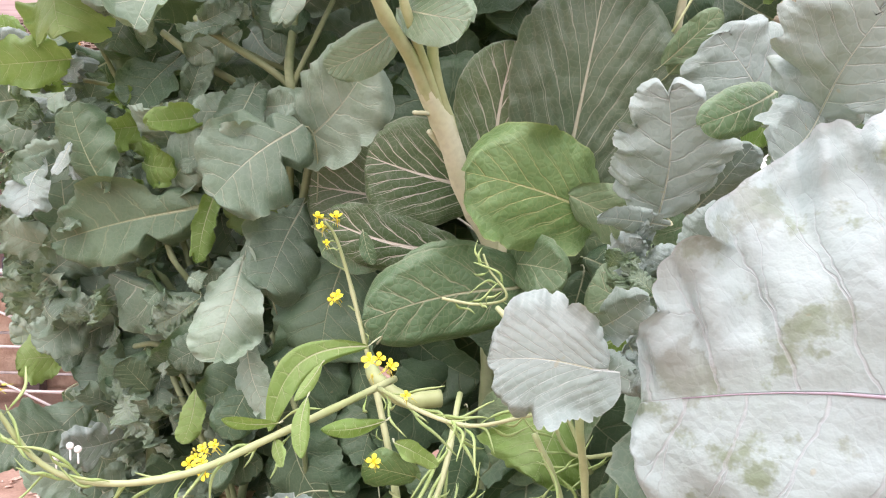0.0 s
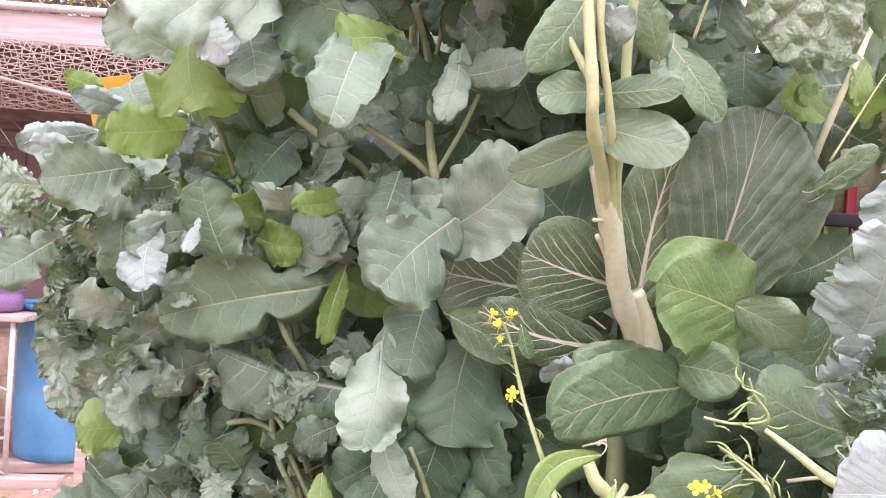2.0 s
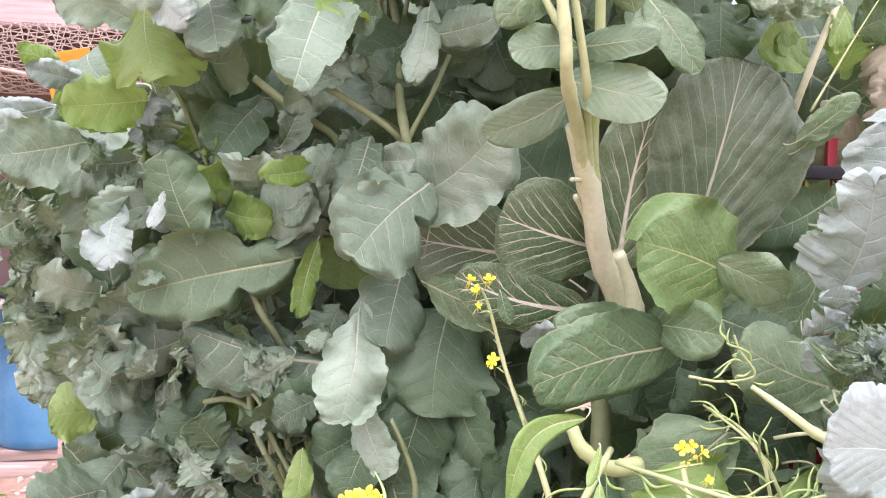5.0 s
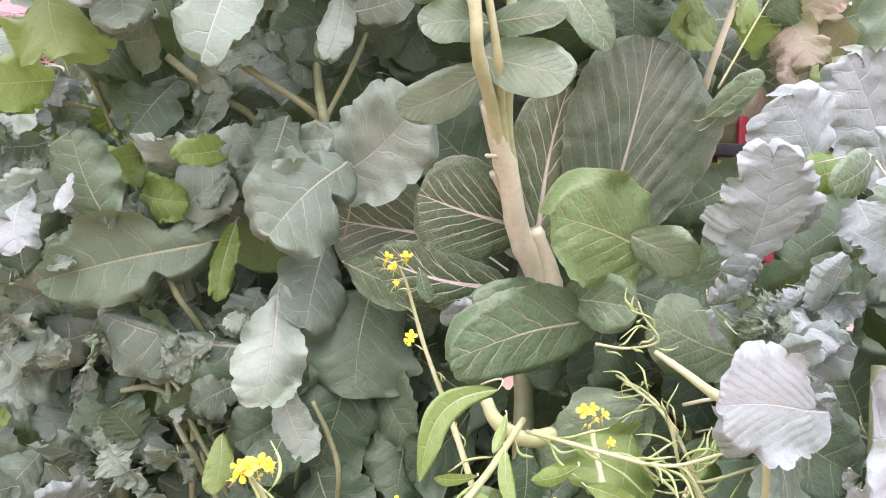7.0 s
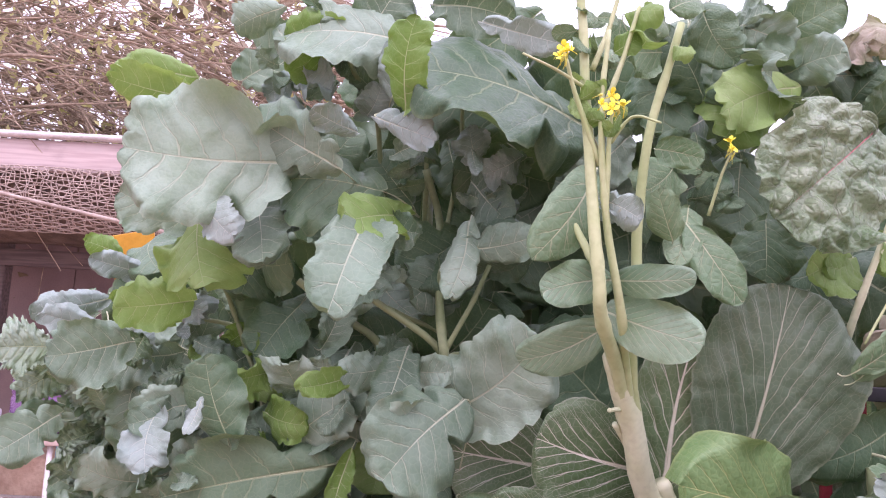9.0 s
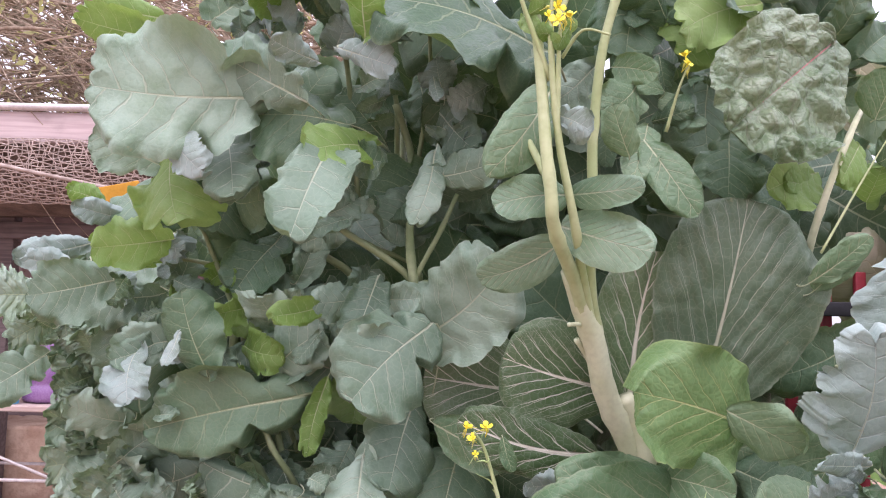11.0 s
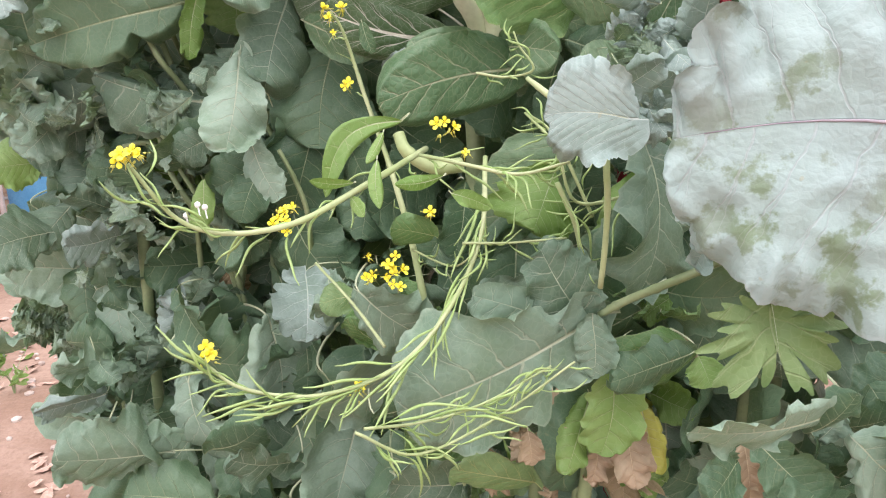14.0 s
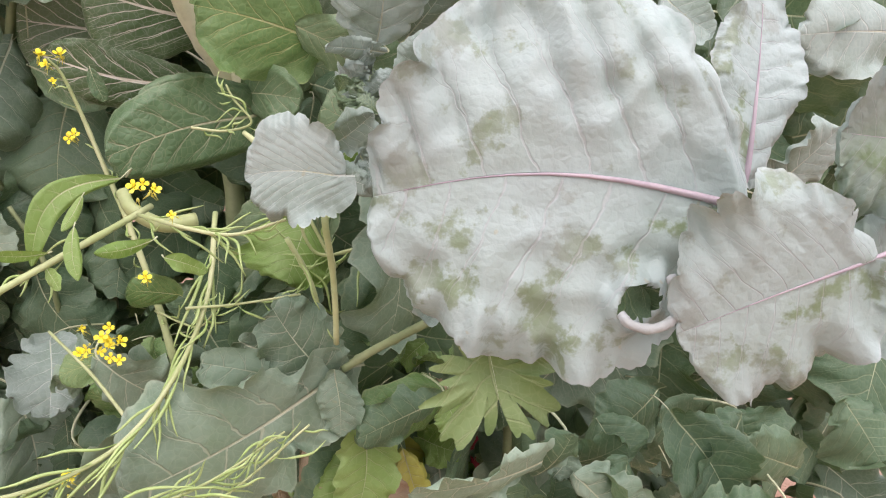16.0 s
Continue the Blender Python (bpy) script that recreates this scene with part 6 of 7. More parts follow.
leaf(M, "lime", (0.236, 0.820, 1.100), (0.207, 0.780, 0.998), 0.093, 5, 15)
leaf(M, "lime", (0.133, 0.840, 1.105), (0.104, 0.800, 1.050), 0.110, 5, 15)
leaf(M, "fresh", (0.083, 0.680, 0.807), (-0.004, 0.640, 0.853), 0.056, 20, 20)
leaf(M, "fresh", (-0.012, 0.800, 1.050), (-0.057, 0.780, 1.065), 0.040, 5, 15)
leaf(M, "lime", (0.310, 0.800, 0.781), (0.245, 0.780, 0.792), 0.070, 5, 15)
leaf(M, "dead", (-0.018, 0.900, 0.884), (-0.053, 0.900, 0.862), 0.046, 5, 30)
leaf(M, "dead", (-0.320, 1.200, 0.887), (-0.305, 1.200, 0.830), 0.050, 5, 30)
leaf(M, "dark", (0.009, 0.920, 1.018), (-0.014, 0.900, 0.985), 0.058, 5, 15)
leaf(M, "dark", (0.036, 0.900, 1.078), (0.021, 0.880, 0.998), 0.057, 5, 15)
leaf(M, "dark", (0.221, 0.620, 0.976), (0.139, 0.600, 0.960), 0.050, 10, 20)
leaf(M, "lime", (0.154, 0.640, 0.953), (0.141, 0.620, 0.873), 0.064, 5, 20)
leaf(M, "lime", (0.137, 0.660, 0.911), (0.107, 0.620, 0.851), 0.038, 5, 20)
leaf(M, "dead", (0.177, 0.660, 0.893), (0.183, 0.630, 0.825), 0.048, 5, 30)
leaf(M, "dead", (0.147, 0.650, 0.874), (0.138, 0.640, 0.826), 0.028, 5, 30)
leaf(M, "dead", (0.070, 0.630, 0.897), (0.072, 0.620, 0.865), 0.025, 5, 40)
leaf(M, "dead", (0.250, 0.550, 0.909), (0.250, 0.540, 0.883), 0.025, 5, 40)
leaf(M, "yellow", (0.206, 0.700, 0.881), (0.221, 0.680, 0.810), 0.037, 5, 20)
leaf(M, "lime", (0.231, 0.620, 0.972), (0.236, 0.600, 0.951), 0.036, 5, 20)
leaf(M, "yellow", (0.372, 0.950, 1.096), (0.347, 0.930, 1.004), 0.068, 5, 15)
stem(M, "stem", [(0.168, 0.750, 0.796), (0.157, 0.750, 0.759), (0.155, 0.760, 0.697)], 0.008, 0.007)
stem(M, "stalk", [(0.145, 0.660, 0.875), (0.141, 0.660, 0.849), (0.137, 0.660, 0.789)], 0.009, 0.007)
leaf(S, "oblong", (-0.043, 0.720, 1.188), (-0.117, 0.680, 1.124), 0.026, 0, 35, fold=.25, bow=-.24, limp=0)
leaf(S, "oblong", (-0.087, 0.600, 1.154), (-0.121, 0.580, 1.161), 0.011, 10, 15)
leaf(S, "oblong", (-0.067, 0.600, 1.173), (-0.066, 0.580, 1.136), 0.012, 5, 15)
leaf(S, "oblong", (-0.090, 0.600, 1.143), (-0.079, 0.580, 1.130), 0.012, 5, 15)
leaf(S, "oblong", (-0.012, 0.600, 1.158), (-0.053, 0.580, 1.156), 0.012, 15, 15)
leaf(S, "oblong", (-0.006, 0.600, 1.143), (0.026, 0.580, 1.134), 0.016, 15, 15)
leaf(S, "oblong", (-0.061, 0.620, 1.193), (-0.076, 0.600, 1.170), 0.009, 5, 20)
stem(S, "raceme", [(-0.005, 0.800, 0.885), (-0.034, 0.830, 1.042), (-0.058, 0.860, 1.127), (-0.083, 0.890, 1.202), (-0.103, 0.890, 1.269), (-0.116, 0.885, 1.291)], 0.0045, 0.001, pods=16, pod_length=0.013)
stem(S, "raceme", [(-0.020, 0.720, 1.161), (-0.087, 0.600, 1.146), (-0.132, 0.550, 1.134), (-0.177, 0.530, 1.133), (-0.211, 0.520, 1.148), (-0.238, 0.510, 1.190)], 0.0030, 0.0014, pods=26, pod_length=0.034)
stem(S, "raceme", [(0.036, 0.700, 1.155), (0.023, 0.630, 1.098), (-0.010, 0.590, 1.042), (-0.058, 0.560, 1.004), (-0.120, 0.530, 0.997), (-0.173, 0.510, 1.016), (-0.199, 0.500, 1.044)], 0.00248, 0.0012, pods=50, pod_length=0.055, spread=0.14)
stem(S, "raceme", [(-0.028, 0.680, 1.162), (0.011, 0.600, 1.166), (0.047, 0.580, 1.162), (0.087, 0.570, 1.173)], 0.00186, 0.0012, pods=22, pod_length=0.032)
stem(S, "raceme", [(-0.084, 0.518, 0.972), (-0.038, 0.542, 0.962), (0.014, 0.549, 0.972), (0.074, 0.555, 1.002)], 0.0014, 0.0009, pods=22, pod_length=0.042, spread=0.45)
stem(S, "raceme", [(-0.090, 0.500, 0.979), (-0.043, 0.524, 0.943), (0.024, 0.549, 0.957), (0.094, 0.555, 1.005)], 0.0014, 0.0009, pods=18, pod_length=0.042, spread=0.45)
stem(S, "stalk", [(0.124, 0.600, 1.194), (0.117, 0.570, 1.169), (0.123, 0.580, 1.125), (0.126, 0.600, 1.054)], 0.003, 0.0025)
stem(S, "stalk", [(0.017, 0.750, 1.139), (-0.014, 0.740, 1.139), (-0.038, 0.740, 1.155), (-0.045, 0.750, 1.172)], 0.008, 0.006)
stem(S, "stalk", [(0.064, 0.640, 1.233), (0.078, 0.620, 1.221), (0.097, 0.600, 1.205), (0.115, 0.580, 1.199)], 0.002, 0.005)
stem(S, "raceme", [(0.192, 0.700, 1.116), (0.127, 0.700, 1.108), (0.104, 0.700, 1.164), (0.083, 0.750, 1.190)], 0.00186, 0.0012, pods=16, pod_length=0.034)
stem(S, "raceme", [(0.144, 0.700, 1.092), (0.108, 0.720, 1.169), (0.090, 0.780, 1.186)], 0.00186, 0.0012, pods=10, pod_length=0.03)
stem(S, "raceme", [(0.022, 0.660, 1.237), (0.049, 0.660, 1.233), (0.071, 0.650, 1.240), (0.058, 0.650, 1.260), (0.053, 0.650, 1.272)], 0.00124, 0.00078, pods=10, pod_length=0.018)
stem(S, "stalk", [(-0.067, 0.750, 0.939), (-0.101, 0.800, 0.970), (-0.146, 0.850, 1.006)], 0.002, 0.0015)
stem(S, "raceme", [(-0.033, 0.800, 1.034), (0.008, 0.750, 1.029), (0.030, 0.700, 1.063)], 0.00124, 0.0009, pods=8, pod_length=0.026)
stem(S, "raceme", [(0.005, 0.620, 1.093), (0.046, 0.620, 1.092), (0.101, 0.630, 1.092)], 0.00124, 0.0009, pods=10, pod_length=0.026)
stem(S, "raceme", [(0.093, 0.640, 1.141), (0.112, 0.640, 1.098), (0.124, 0.640, 1.039)], 0.00248, 0.0018, pods=6, pod_length=0.04)
flowers(S, (-0.124, 0.885, 1.295), 1, 0.0013, 0.9)
flowers(S, (-0.103, 0.885, 1.294), 1, 0.0013, 0.9)
flowers(S, (-0.116, 0.880, 1.287), 1, 0.0019, 0.9)
flowers(S, (-0.115, 0.885, 1.267), 1, 0.0013, 0.5)
flowers(S, (-0.101, 0.870, 1.212), 2, 0.0051, 0.9)
flowers(S, (-0.240, 0.505, 1.194), 3, 0.0044, 0.66)
flowers(S, (-0.231, 0.500, 1.199), 3, 0.0051, 0.66)
flowers(S, (-0.226, 0.500, 1.201), 2, 0.0029, 0.66)
flowers(S, (-0.149, 0.620, 1.122), 7, 0.0072, 0.66)
flowers(S, (-0.014, 0.570, 1.202), 2, 0.0041, 0.66)
flowers(S, (-0.005, 0.570, 1.202), 1, 0.0017, 0.66)
flowers(S, (0.005, 0.580, 1.181), 1, 0.0008, 0.5)
flowers(S, (-0.059, 0.620, 1.072), 8, 0.0081, 0.66)
flowers(S, (-0.053, 0.620, 1.055), 2, 0.0027, 0.66)
flowers(S, (-0.079, 0.630, 1.058), 2, 0.0027, 0.66)
flowers(S, (-0.023, 0.620, 1.122), 2, 0.0023, 0.66)
flowers(S, (-0.079, 0.640, 1.076), 1, 0.0014, 0.5)
flowers(S, (-0.095, 0.750, 1.729), 4, 0.0087, 0.9)
flowers(S, (-0.055, 0.750, 1.684), 3, 0.0065, 0.9)
flowers(S, (-0.046, 0.750, 1.681), 1, 0.0022, 0.9)
flowers(S, (0.095, 0.850, 1.677), 2, 0.0062, 0.9)
flowers(S, (-0.195, 0.500, 1.050), 5, 0.0051, 0.66)
flowers(S, (-0.091, 0.550, 0.991), 3, 0.0048, 0.66)
flowers(S, (0.017, 0.600, 0.919), 2, 0.0035, 0.66)
leaf(B, "dark", (0.291, 0.960, 1.177), (0.258, 0.950, 1.082), 0.105, 5, 15, limp=.4)
leaf(B, "dark", (0.349, 0.970, 1.218), (0.315, 0.960, 1.127), 0.093, 5, 15, limp=.4)
leaf(B, "dark", (0.373, 0.900, 1.200), (0.347, 0.880, 1.117), 0.093, 5, 15, limp=.4)
leaf(D, "dark", (0.391, 0.850, 1.290), (0.337, 0.830, 1.236), 0.081, 5, 15, limp=.4)
leaf(M, "lime", (0.174, 0.720, 0.821), (0.192, 0.680, 0.799), 0.047, 5, 20)
leaf(M, "yellow", (0.235, 0.760, 0.813), (0.203, 0.740, 0.782), 0.033, 5, 20)
leaf(L, "collard", (-0.577, 1.420, 0.825), (-0.777, 1.400, 0.848), 0.129, 15, 25, limp=.5)
leaf(L, "collard", (-0.556, 1.250, 0.602), (-0.682, 1.220, 0.640), 0.062, 40, 25)
leaf(L, "pale", (-0.382, 1.220, 0.864), (-0.418, 1.180, 0.780), 0.080, 10, 25, limp=.5)
leaf(L, "collard", (-0.546, 1.320, 0.841), (-0.538, 1.300, 0.722), 0.082, 10, 25, limp=.6)
leaf(L, "collard", (-0.303, 1.150, 0.769), (-0.364, 1.120, 0.725), 0.087, 10, 20)
leaf(K, "dark", (-0.431, 1.160, 1.039), (-0.461, 1.140, 1.082), 0.078, 8, 20, limp=.4)
leaf(K, "collard", (-0.297, 1.050, 1.126), (-0.342, 1.030, 1.104), 0.055, 10, 20, limp=.4)
leaf(K, "dark", (-0.221, 1.040, 1.103), (-0.292, 1.020, 1.063), 0.077, 5, 25, limp=.5)
leaf(K, "lime", (-0.306, 1.020, 1.070), (-0.315, 1.000, 1.010), 0.033, 0, 25, limp=.5)
leaf(K, "dark", (-0.225, 1.000, 1.093), (-0.254, 0.980, 1.023), 0.057, 5, 30, limp=.5)
leaf(K, "collard", (-0.298, 0.980, 1.219), (-0.279, 0.970, 1.211), 0.026, 5, 15)
leaf(K, "lime", (-0.529, 1.120, 1.502), (-0.613, 1.080, 1.486), 0.069, 25, 30)
leaf(K, "pale", (-0.681, 1.200, 1.464), (-0.746, 1.160, 1.478), 0.038, 30, 30)
leaf(K, "pale", (-0.479, 1.040, 1.378), (-0.489, 1.020, 1.340), 0.018, 10, 20)
leaf(K, "collard", (-0.530, 1.120, 1.367), (-0.581, 1.080, 1.341), 0.045, 10, 25)
for q in ((-0.198, 0.530, 1.154), (-0.193, 0.530, 1.152), (-0.207, 0.530, 1.146)):
    f = tagged(new("flower_bud", WHITE_BUD), "pale cream flower bud")
    f.parent, f.matrix_parent_inverse = S, S.matrix_world.inverted()
    f.matrix_basis = Matrix.Translation(q) @ Euler((-0.3, -0.2, 0)).to_matrix().to_4x4() @ Matrix.Diagonal((1.3, 1.3, 0.7, 1))
for i in range(7):
    q = Vector((0.220, 0.735, 0.818)) + 0.016 * noise.noise_vector((3.1 * i, 1.7, 0.4)) * 1.6
    f = tagged(new("white_flower", WHITE_FLOWER), "small white flower")
    f.parent, f.matrix_parent_inverse = M, M.matrix_world.inverted()
    f.matrix_basis = Matrix.Translation(q) @ Euler((1.2 + 0.3 * i, 0.2 * i, i)).to_matrix().to_4x4() @ Matrix.Diagonal((0.9, 0.9, 0.9, 1))
for p, x, y, top, r in ((K, -0.25, 1.2, 1.0, 0.012), (K, -0.34, 1.25, 0.95, 0.011), (L, -0.45, 1.35, 0.8, 0.010), (C, -0.68, 1.65, 1.15, 0.010), (B, 0.06, 0.98, 1.24, 0.016),
                        (R, 0.3, 0.95, 1.35, 0.011), (D, 0.34, 0.72, 1.2, 0.011), (G, 0.64, 0.46, 1.02, 0.014), (H, 0.36, 0.66, 0.80, 0.009), (M, 0.12, 0.76, 0.9, 0.010), (S, 0.03, 0.76, 0.9, 0.008)):
    trunk(p, x, y, top, r)


def weed(x, y, seed, count):
    """A small weed on the bare earth: a tuft of thin stems with narrow leaves."""
    rng = random.Random(seed)
    p = thing("weed", (x, y, 0), "small straggling green weed on dry earth", "weed", "weeds on the earth")
    bpy.context.view_layer.update()
    for i in range(count):
        a, h = rng.uniform(0, 2 * math.pi), rng.uniform(0.06, 0.2)
        top = Vector((x + 0.5 * h * math.cos(a), y + 0.5 * h * math.sin(a), h))
        stem(p, "stem", [(x, y, -0.01), (x + 0.1 * h * math.cos(a), y + 0.1 * h * math.sin(a), 0.5 * h), tuple(top)], 0.002, 0.001)
        for k in range(5):
            t = rng.uniform(0.35, 1.0)
            q = Vector((x, y, 0)).lerp(top, t)
            b = rng.uniform(0, 2 * math.pi)
            leaf(p, "oblong", tuple(q), tuple(q + Vector((0.035 * math.cos(b), 0.035 * math.sin(b), rng.uniform(-0.01, 0.025)))), 0.014, 10, 30)
    return p


weed(-1.55, 2.73, 40, 9)
weed(-1.40, 2.58, 41, 6)
weed(-1.81, 3.65, 42, 5)

# ---- more plants of the same bed, close behind ----
SHARED = {}


def outside(q):
    """Past the bed's open left end."""
    back = q.y - 1.3
    return q.x < (-0.62 - 0.60 * back if q.z < 0.88 else -0.57 - 0.52 * back if q.z < 1.12 else -0.74 - 0.9 * back)


def shared_leaf(kind, n):
    """One of a few leaf shapes, 0.15 m long, that the plants behind share."""
    if (kind, n) not in SHARED:
        me, line = leaf_mesh(kind, 0.15, 0.13, 15 + 9 * n, 0.05, KINDS[kind]["ruffle"] * 1.3, KINDS[kind]["teeth"] * 1.3, 900.0 + 7.7 * n + len(kind), None, 96 if kind == "curly" else 44, 24 if kind == "curly" else 10)
        rib = leaf_stalk(line, Vector((-0.008, 0.0, -0.075)), 0.15, 0.0018, KINDS[kind]["rib"], None)
        SHARED[kind, n] = me, rib.data
        bpy.data.objects.remove(rib)
    return SHARED[kind, n]


def backing_plant(x, y, top, seed, kinds, x0, x1, z0, z1, step=0.085, depth=0.08, size=0.9):
    """A plant whose leaves spread evenly over a stretch of the bed."""
    rng = random.Random(seed)
    p = thing("kale_plant", (x, y, 0), "leafy kale plant growing behind the others", "kale", "bed of kale")
    bpy.context.view_layer.update()
    trunk(p, x, y, top, 0.010)
    z = z0
    while z < z1:
        u = x0
        while u < x1:
            base = Vector((u + rng.uniform(-0.5, 0.5) * step, y - 0.05 + rng.uniform(-depth, depth), z + rng.uniform(-0.4, 0.4) * step))
            me, rib = shared_leaf(rng.choice(kinds), rng.randrange(6))
            s = size * rng.uniform(0.7, 1.3)
            d = Vector((rng.uniform(-1, 1), rng.uniform(-0.5, 0.1), rng.uniform(-1.0, 0.5))).normalized()
            if (base - WINDOW).length > 0.09 and not outside(base):
                ob = new("leaf", me)
                ob.parent, ob.matrix_parent_inverse = p, p.matrix_world.inverted()
                ob.matrix_basis = leaf_frame(base - 0.07 * s * d, base + 0.08 * s * d, rng.uniform(-5, 45)) @ Matrix.Diagonal((s, s, s, 1))
                st = new("leaf_stalk", rib)
                st.parent = ob
            u += step
        z += step
    return p


def sprig(plant, at, count, spread, size, kinds):
    """Small crumpled leaves crowded round a node."""
    SEED[0] += 1
    rng = random.Random(SEED[0] * 13)
    for i in range(count):
        q = Vector(at) + Vector((rng.gauss(0, 0.7), rng.gauss(0, 0.5), rng.gauss(0, 0.7))) * spread
        if outside(q):
            continue
        d = Vector((rng.uniform(-1, 1), rng.uniform(-0.7, 0.2), rng.uniform(-0.8, 0.7))).normalized()
        s = size / 0.15 * rng.uniform(0.6, 1.35)
        me, rib = shared_leaf(rng.choice(kinds), rng.randrange(6))
        ob = new("leaf", me)
        ob.parent, ob.matrix_parent_inverse = plant, plant.matrix_world.inverted()
        ob.matrix_basis = leaf_frame(q, q + d, rng.uniform(-20, 60)) @ Matrix.Diagonal((s, s * rng.uniform(0.7, 1.1), s * rng.uniform(0.8, 1.8), 1))
        st = new("leaf_stalk", rib)
        st.parent = ob


# the gap between the plants through which the red fence shows
WINDOW = Vector((0.45, 1.22, 1.44))
# fill leaves, mostly the darkened kale: shade between the plants given by colour
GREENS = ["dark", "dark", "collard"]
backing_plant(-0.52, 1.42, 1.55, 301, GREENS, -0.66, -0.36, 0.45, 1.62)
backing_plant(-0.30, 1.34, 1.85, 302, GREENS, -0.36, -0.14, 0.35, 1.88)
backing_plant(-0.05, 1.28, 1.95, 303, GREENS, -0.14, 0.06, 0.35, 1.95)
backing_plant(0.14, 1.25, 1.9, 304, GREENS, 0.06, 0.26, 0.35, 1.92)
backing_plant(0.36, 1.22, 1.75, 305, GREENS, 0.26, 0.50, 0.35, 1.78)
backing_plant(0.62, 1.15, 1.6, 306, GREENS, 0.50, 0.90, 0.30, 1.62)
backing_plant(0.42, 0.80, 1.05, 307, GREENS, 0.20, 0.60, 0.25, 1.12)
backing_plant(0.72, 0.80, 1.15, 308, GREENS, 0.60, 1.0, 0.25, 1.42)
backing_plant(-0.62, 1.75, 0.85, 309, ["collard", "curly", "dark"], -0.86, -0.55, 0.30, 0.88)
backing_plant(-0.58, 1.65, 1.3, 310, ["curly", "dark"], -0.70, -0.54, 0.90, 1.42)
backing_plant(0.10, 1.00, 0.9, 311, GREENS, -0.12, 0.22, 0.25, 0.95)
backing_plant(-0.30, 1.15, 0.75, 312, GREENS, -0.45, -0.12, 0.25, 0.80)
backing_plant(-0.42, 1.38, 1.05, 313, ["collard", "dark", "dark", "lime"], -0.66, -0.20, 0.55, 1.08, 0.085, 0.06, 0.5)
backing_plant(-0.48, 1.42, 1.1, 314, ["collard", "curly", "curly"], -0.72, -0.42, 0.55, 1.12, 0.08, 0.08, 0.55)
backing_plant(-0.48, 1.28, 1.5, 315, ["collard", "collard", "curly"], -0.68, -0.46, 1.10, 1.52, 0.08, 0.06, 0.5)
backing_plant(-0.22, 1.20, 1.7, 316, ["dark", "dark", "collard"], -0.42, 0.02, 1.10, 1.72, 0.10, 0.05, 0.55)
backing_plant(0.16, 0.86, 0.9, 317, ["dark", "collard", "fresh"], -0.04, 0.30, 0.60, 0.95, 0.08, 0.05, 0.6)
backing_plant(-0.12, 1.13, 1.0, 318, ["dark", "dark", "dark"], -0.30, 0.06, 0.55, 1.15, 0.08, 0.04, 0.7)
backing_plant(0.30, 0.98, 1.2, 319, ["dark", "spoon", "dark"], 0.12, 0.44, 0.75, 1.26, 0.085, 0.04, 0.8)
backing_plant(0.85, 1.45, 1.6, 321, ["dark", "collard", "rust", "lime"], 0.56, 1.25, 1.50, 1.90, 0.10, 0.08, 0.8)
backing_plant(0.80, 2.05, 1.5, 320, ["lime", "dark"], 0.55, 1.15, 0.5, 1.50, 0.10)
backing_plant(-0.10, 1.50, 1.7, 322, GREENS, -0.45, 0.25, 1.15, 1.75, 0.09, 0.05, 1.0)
sprig(K, (-0.564, 1.180, 1.442), 9, 0.060, 0.055, ("collard", "pale", "curly"))
sprig(K, (-0.487, 1.180, 1.447), 5, 0.043, 0.05, ("lime", "collard"))
sprig(K, (-0.410, 1.150, 1.418), 6, 0.050, 0.06, ("collard", "lime"))
sprig(K, (-0.315, 1.080, 1.422), 5, 0.039, 0.045, ("collard",))
sprig(K, (-0.457, 1.140, 1.314), 6, 0.046, 0.045, ("lime", "collard"))
sprig(K, (-0.332, 1.120, 1.147), 8, 0.057, 0.05, ("collard", "curly"))
sprig(K, (-0.544, 1.220, 1.125), 9, 0.062, 0.055, ("curly", "collard"))
sprig(K, (-0.456, 1.180, 1.153), 9, 0.069, 0.055, ("curly", "collard"))
sprig(K, (-0.419, 1.180, 1.204), 6, 0.060, 0.055, ("collard", "dark"))
sprig(L, (-0.654, 1.280, 0.969), 9, 0.065, 0.055, ("curly", "pale"))
sprig(L, (-0.577, 1.250, 0.955), 9, 0.064, 0.06, ("curly", "collard"))
sprig(L, (-0.465, 1.180, 1.007), 8, 0.060, 0.055, ("curly", "collard"))
sprig(L, (-0.719, 1.300, 0.915), 7, 0.057, 0.06, ("curly", "lime"))
sprig(L, (-0.354, 1.100, 1.044), 5, 0.048, 0.05, ("collard",))
sprig(C, (-0.786, 1.280, 1.471), 9, 0.065, 0.06, ("curly", "lime"))
sprig(C, (-0.858, 1.350, 1.435), 7, 0.049, 0.06, ("curly", "pale"))
sprig(C, (-0.814, 1.420, 1.373), 8, 0.062, 0.07, ("curly",))
sprig(C, (-0.737, 1.450, 1.311), 9, 0.063, 0.07, ("curly", "dark"))
sprig(C, (-0.695, 1.400, 1.380), 7, 0.061, 0.07, ("curly",))
sprig(C, (-0.783, 1.500, 1.165), 9, 0.049, 0.07, ("curly",))
sprig(C, (-0.789, 1.500, 1.083), 8, 0.049, 0.07, ("curly",))
sprig(C, (-0.729, 1.500, 1.188), 9, 0.076, 0.08, ("curly",))
sprig(L, (-0.577, 1.420, 0.857), 10, 0.082, 0.065, ("curly", "collard"))
sprig(L, (-0.745, 1.600, 0.718), 11, 0.081, 0.075, ("curly",))
sprig(L, (-0.847, 1.680, 0.639), 9, 0.073, 0.075, ("curly",))
sprig(L, (-0.720, 1.600, 0.596), 10, 0.093, 0.075, ("curly",))
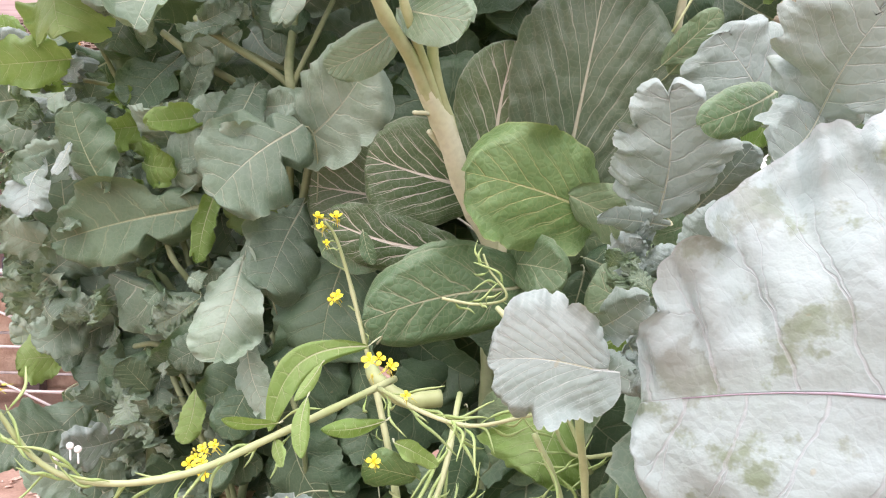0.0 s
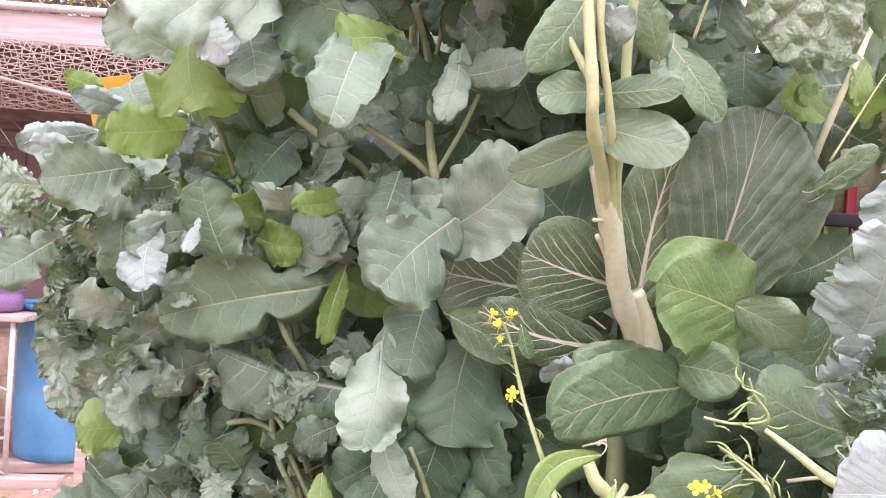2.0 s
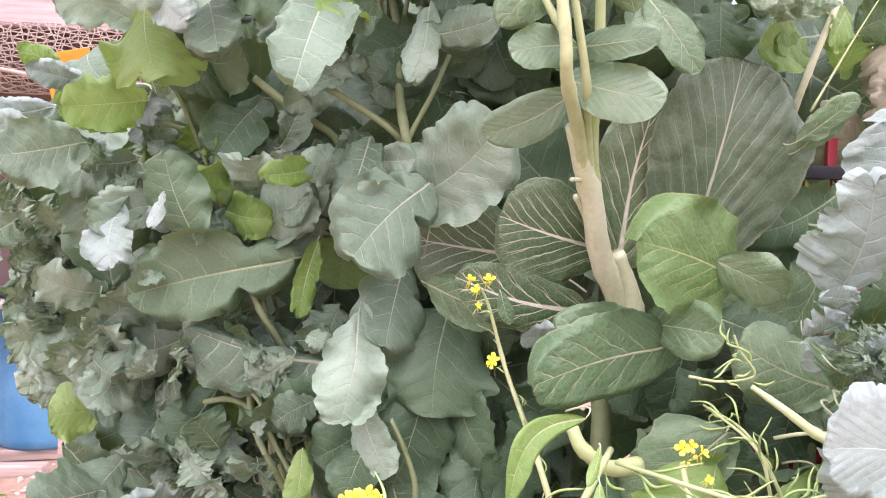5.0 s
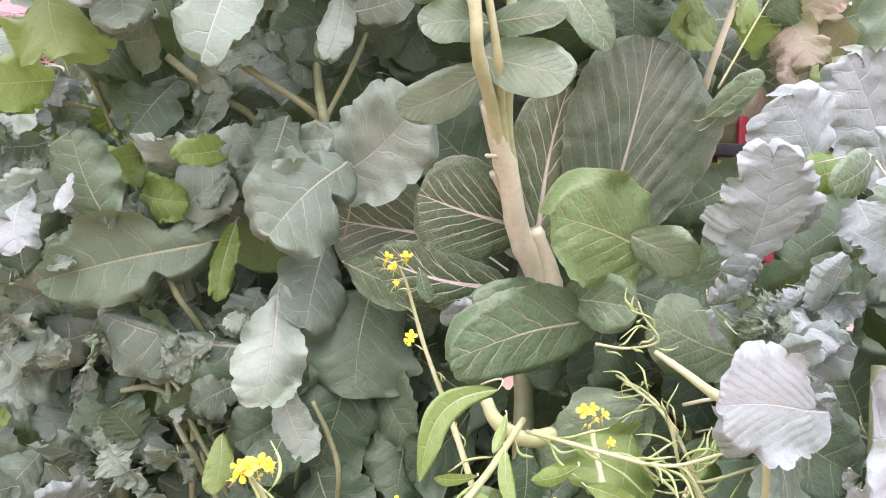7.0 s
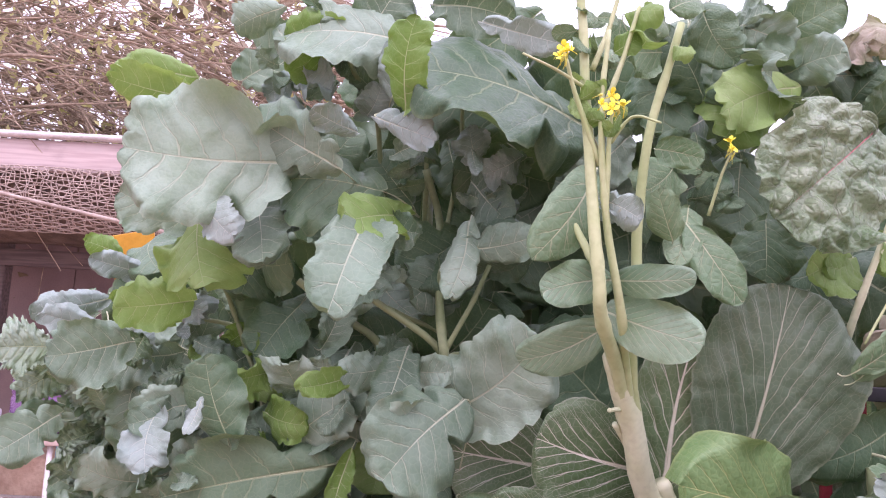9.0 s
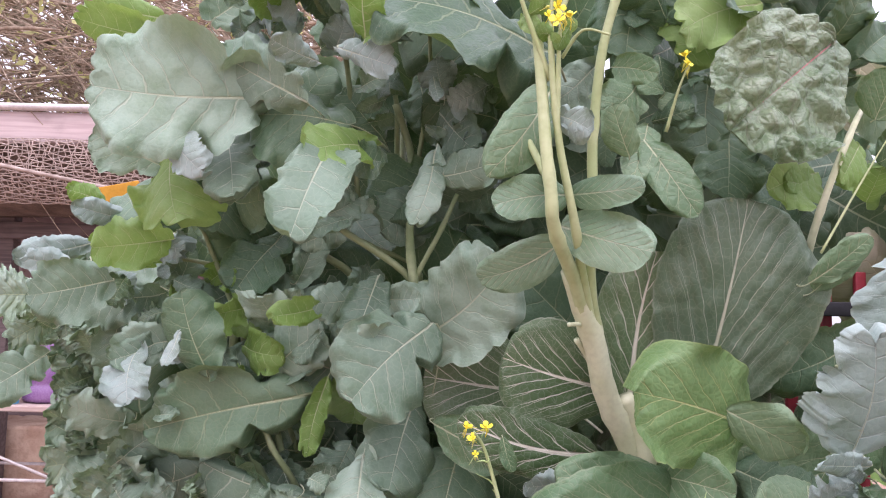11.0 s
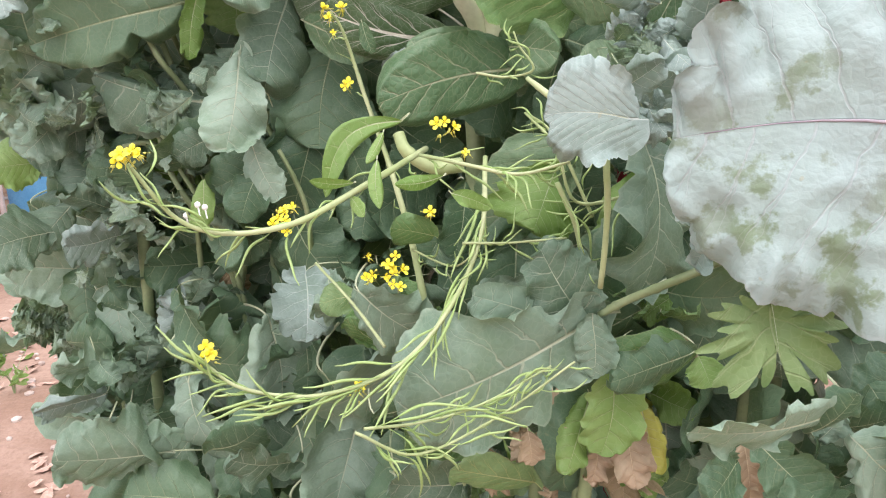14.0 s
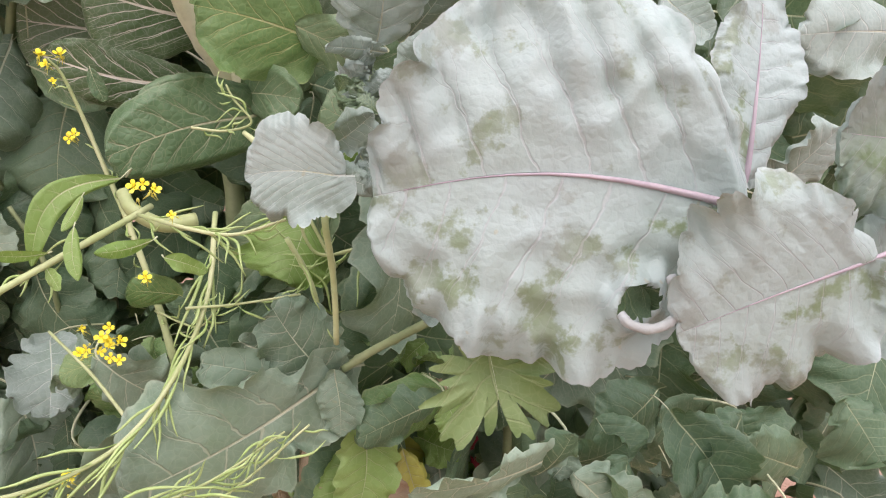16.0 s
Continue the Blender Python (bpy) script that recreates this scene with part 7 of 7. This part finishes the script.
sprig(L, (-0.466, 1.350, 0.828), 8, 0.069, 0.06, ("collard", "curly"))
sprig(L, (-0.492, 1.250, 0.743), 8, 0.064, 0.06, ("collard", "curly"))
sprig(L, (-0.344, 1.150, 0.786), 8, 0.050, 0.05, ("collard", "pale"))
sprig(L, (-0.250, 1.100, 0.807), 6, 0.048, 0.05, ("collard",))
sprig(L, (-0.565, 1.350, 1.044), 9, 0.078, 0.065, ("collard", "lime"))
sprig(L, (-0.465, 1.300, 1.017), 8, 0.066, 0.06, ("collard", "lime"))
sprig(L, (-0.669, 1.400, 1.093), 9, 0.071, 0.065, ("curly", "collard"))
sprig(L, (-0.792, 1.550, 1.123), 9, 0.079, 0.075, ("curly",))
sprig(L, (-0.786, 1.550, 1.196), 9, 0.068, 0.075, ("curly",))
sprig(L, (-0.771, 1.500, 1.366), 8, 0.065, 0.07, ("curly",))
sprig(K, (-0.405, 1.080, 1.792), 10, 0.055, 0.05, ("collard", "dark", "pale"))
sprig(K, (-0.360, 1.060, 1.812), 8, 0.046, 0.045, ("collard", "pale"))
sprig(K, (-0.301, 1.080, 1.800), 6, 0.039, 0.04, ("collard",))
sprig(K, (-0.248, 1.080, 1.688), 6, 0.047, 0.045, ("dark", "collard"))
sprig(K, (-0.143, 1.060, 1.658), 8, 0.046, 0.045, ("collard", "pale"))
sprig(K, (-0.291, 1.020, 1.552), 5, 0.037, 0.04, ("collard",))
sprig(K, (-0.197, 1.100, 1.831), 6, 0.048, 0.05, ("dark",))
sprig(B, (-0.000, 0.950, 1.827), 8, 0.048, 0.05, ("dark", "spoon"))
sprig(B, (0.095, 0.980, 1.669), 8, 0.050, 0.055, ("dark", "spoon"))
sprig(B, (0.128, 1.000, 1.733), 6, 0.044, 0.05, ("dark",))
sprig(R, (0.169, 1.000, 1.846), 8, 0.065, 0.07, ("collard", "dark"))
sprig(R, (0.299, 1.000, 1.834), 7, 0.044, 0.06, ("rust", "dark"))
sprig(R, (0.342, 1.000, 1.764), 7, 0.044, 0.06, ("dark",))
sprig(L, (-0.542, 1.250, 0.679), 9, 0.073, 0.055, ("collard", "curly"))
sprig(L, (-0.695, 1.500, 0.704), 10, 0.087, 0.07, ("curly",))
sprig(L, (-0.373, 1.300, 0.815), 6, 0.057, 0.05, ("collard",))
sprig(L, (-0.217, 1.120, 0.769), 6, 0.049, 0.045, ("collard",))
sprig(D, (0.187, 0.680, 1.242), 10, 0.022, 0.032, ("curly",))
sprig(D, (0.171, 0.720, 1.261), 6, 0.021, 0.032, ("curly", "pale"))
sprig(D, (0.156, 0.600, 1.204), 6, 0.015, 0.025, ("pale",))
sprig(D, (0.198, 0.660, 1.257), 7, 0.024, 0.035, ("curly", "pale"))
sprig(M, (0.225, 0.720, 0.975), 6, 0.026, 0.04, ("fresh", "lime"))
sprig(M, (0.136, 0.720, 0.847), 6, 0.031, 0.045, ("lime", "yellow", "dead"))
sprig(M, (0.201, 0.720, 0.810), 7, 0.031, 0.05, ("dead", "lime", "fresh"))
sprig(M, (0.097, 0.720, 0.823), 6, 0.026, 0.04, ("dead", "fresh"))
sprig(M, (-0.032, 0.850, 0.927), 6, 0.037, 0.045, ("fresh", "collard"))
sprig(M, (-0.082, 0.900, 0.959), 6, 0.039, 0.045, ("fresh", "collard"))
sprig(H, (0.290, 0.500, 0.924), 7, 0.025, 0.04, ("collard", "dark"))
sprig(H, (0.458, 0.560, 0.877), 7, 0.033, 0.05, ("dark", "collard"))
sprig(B, (-0.075, 0.790, 1.716), 5, 0.014, 0.022, ("oblong",))
sprig(B, (-0.048, 0.780, 1.671), 5, 0.011, 0.02, ("oblong",))
sprig(B, (-0.064, 0.800, 1.773), 6, 0.017, 0.028, ("oblong", "spoon"))
sprig(B, (-0.020, 0.820, 1.784), 5, 0.024, 0.035, ("spoon", "oblong"))
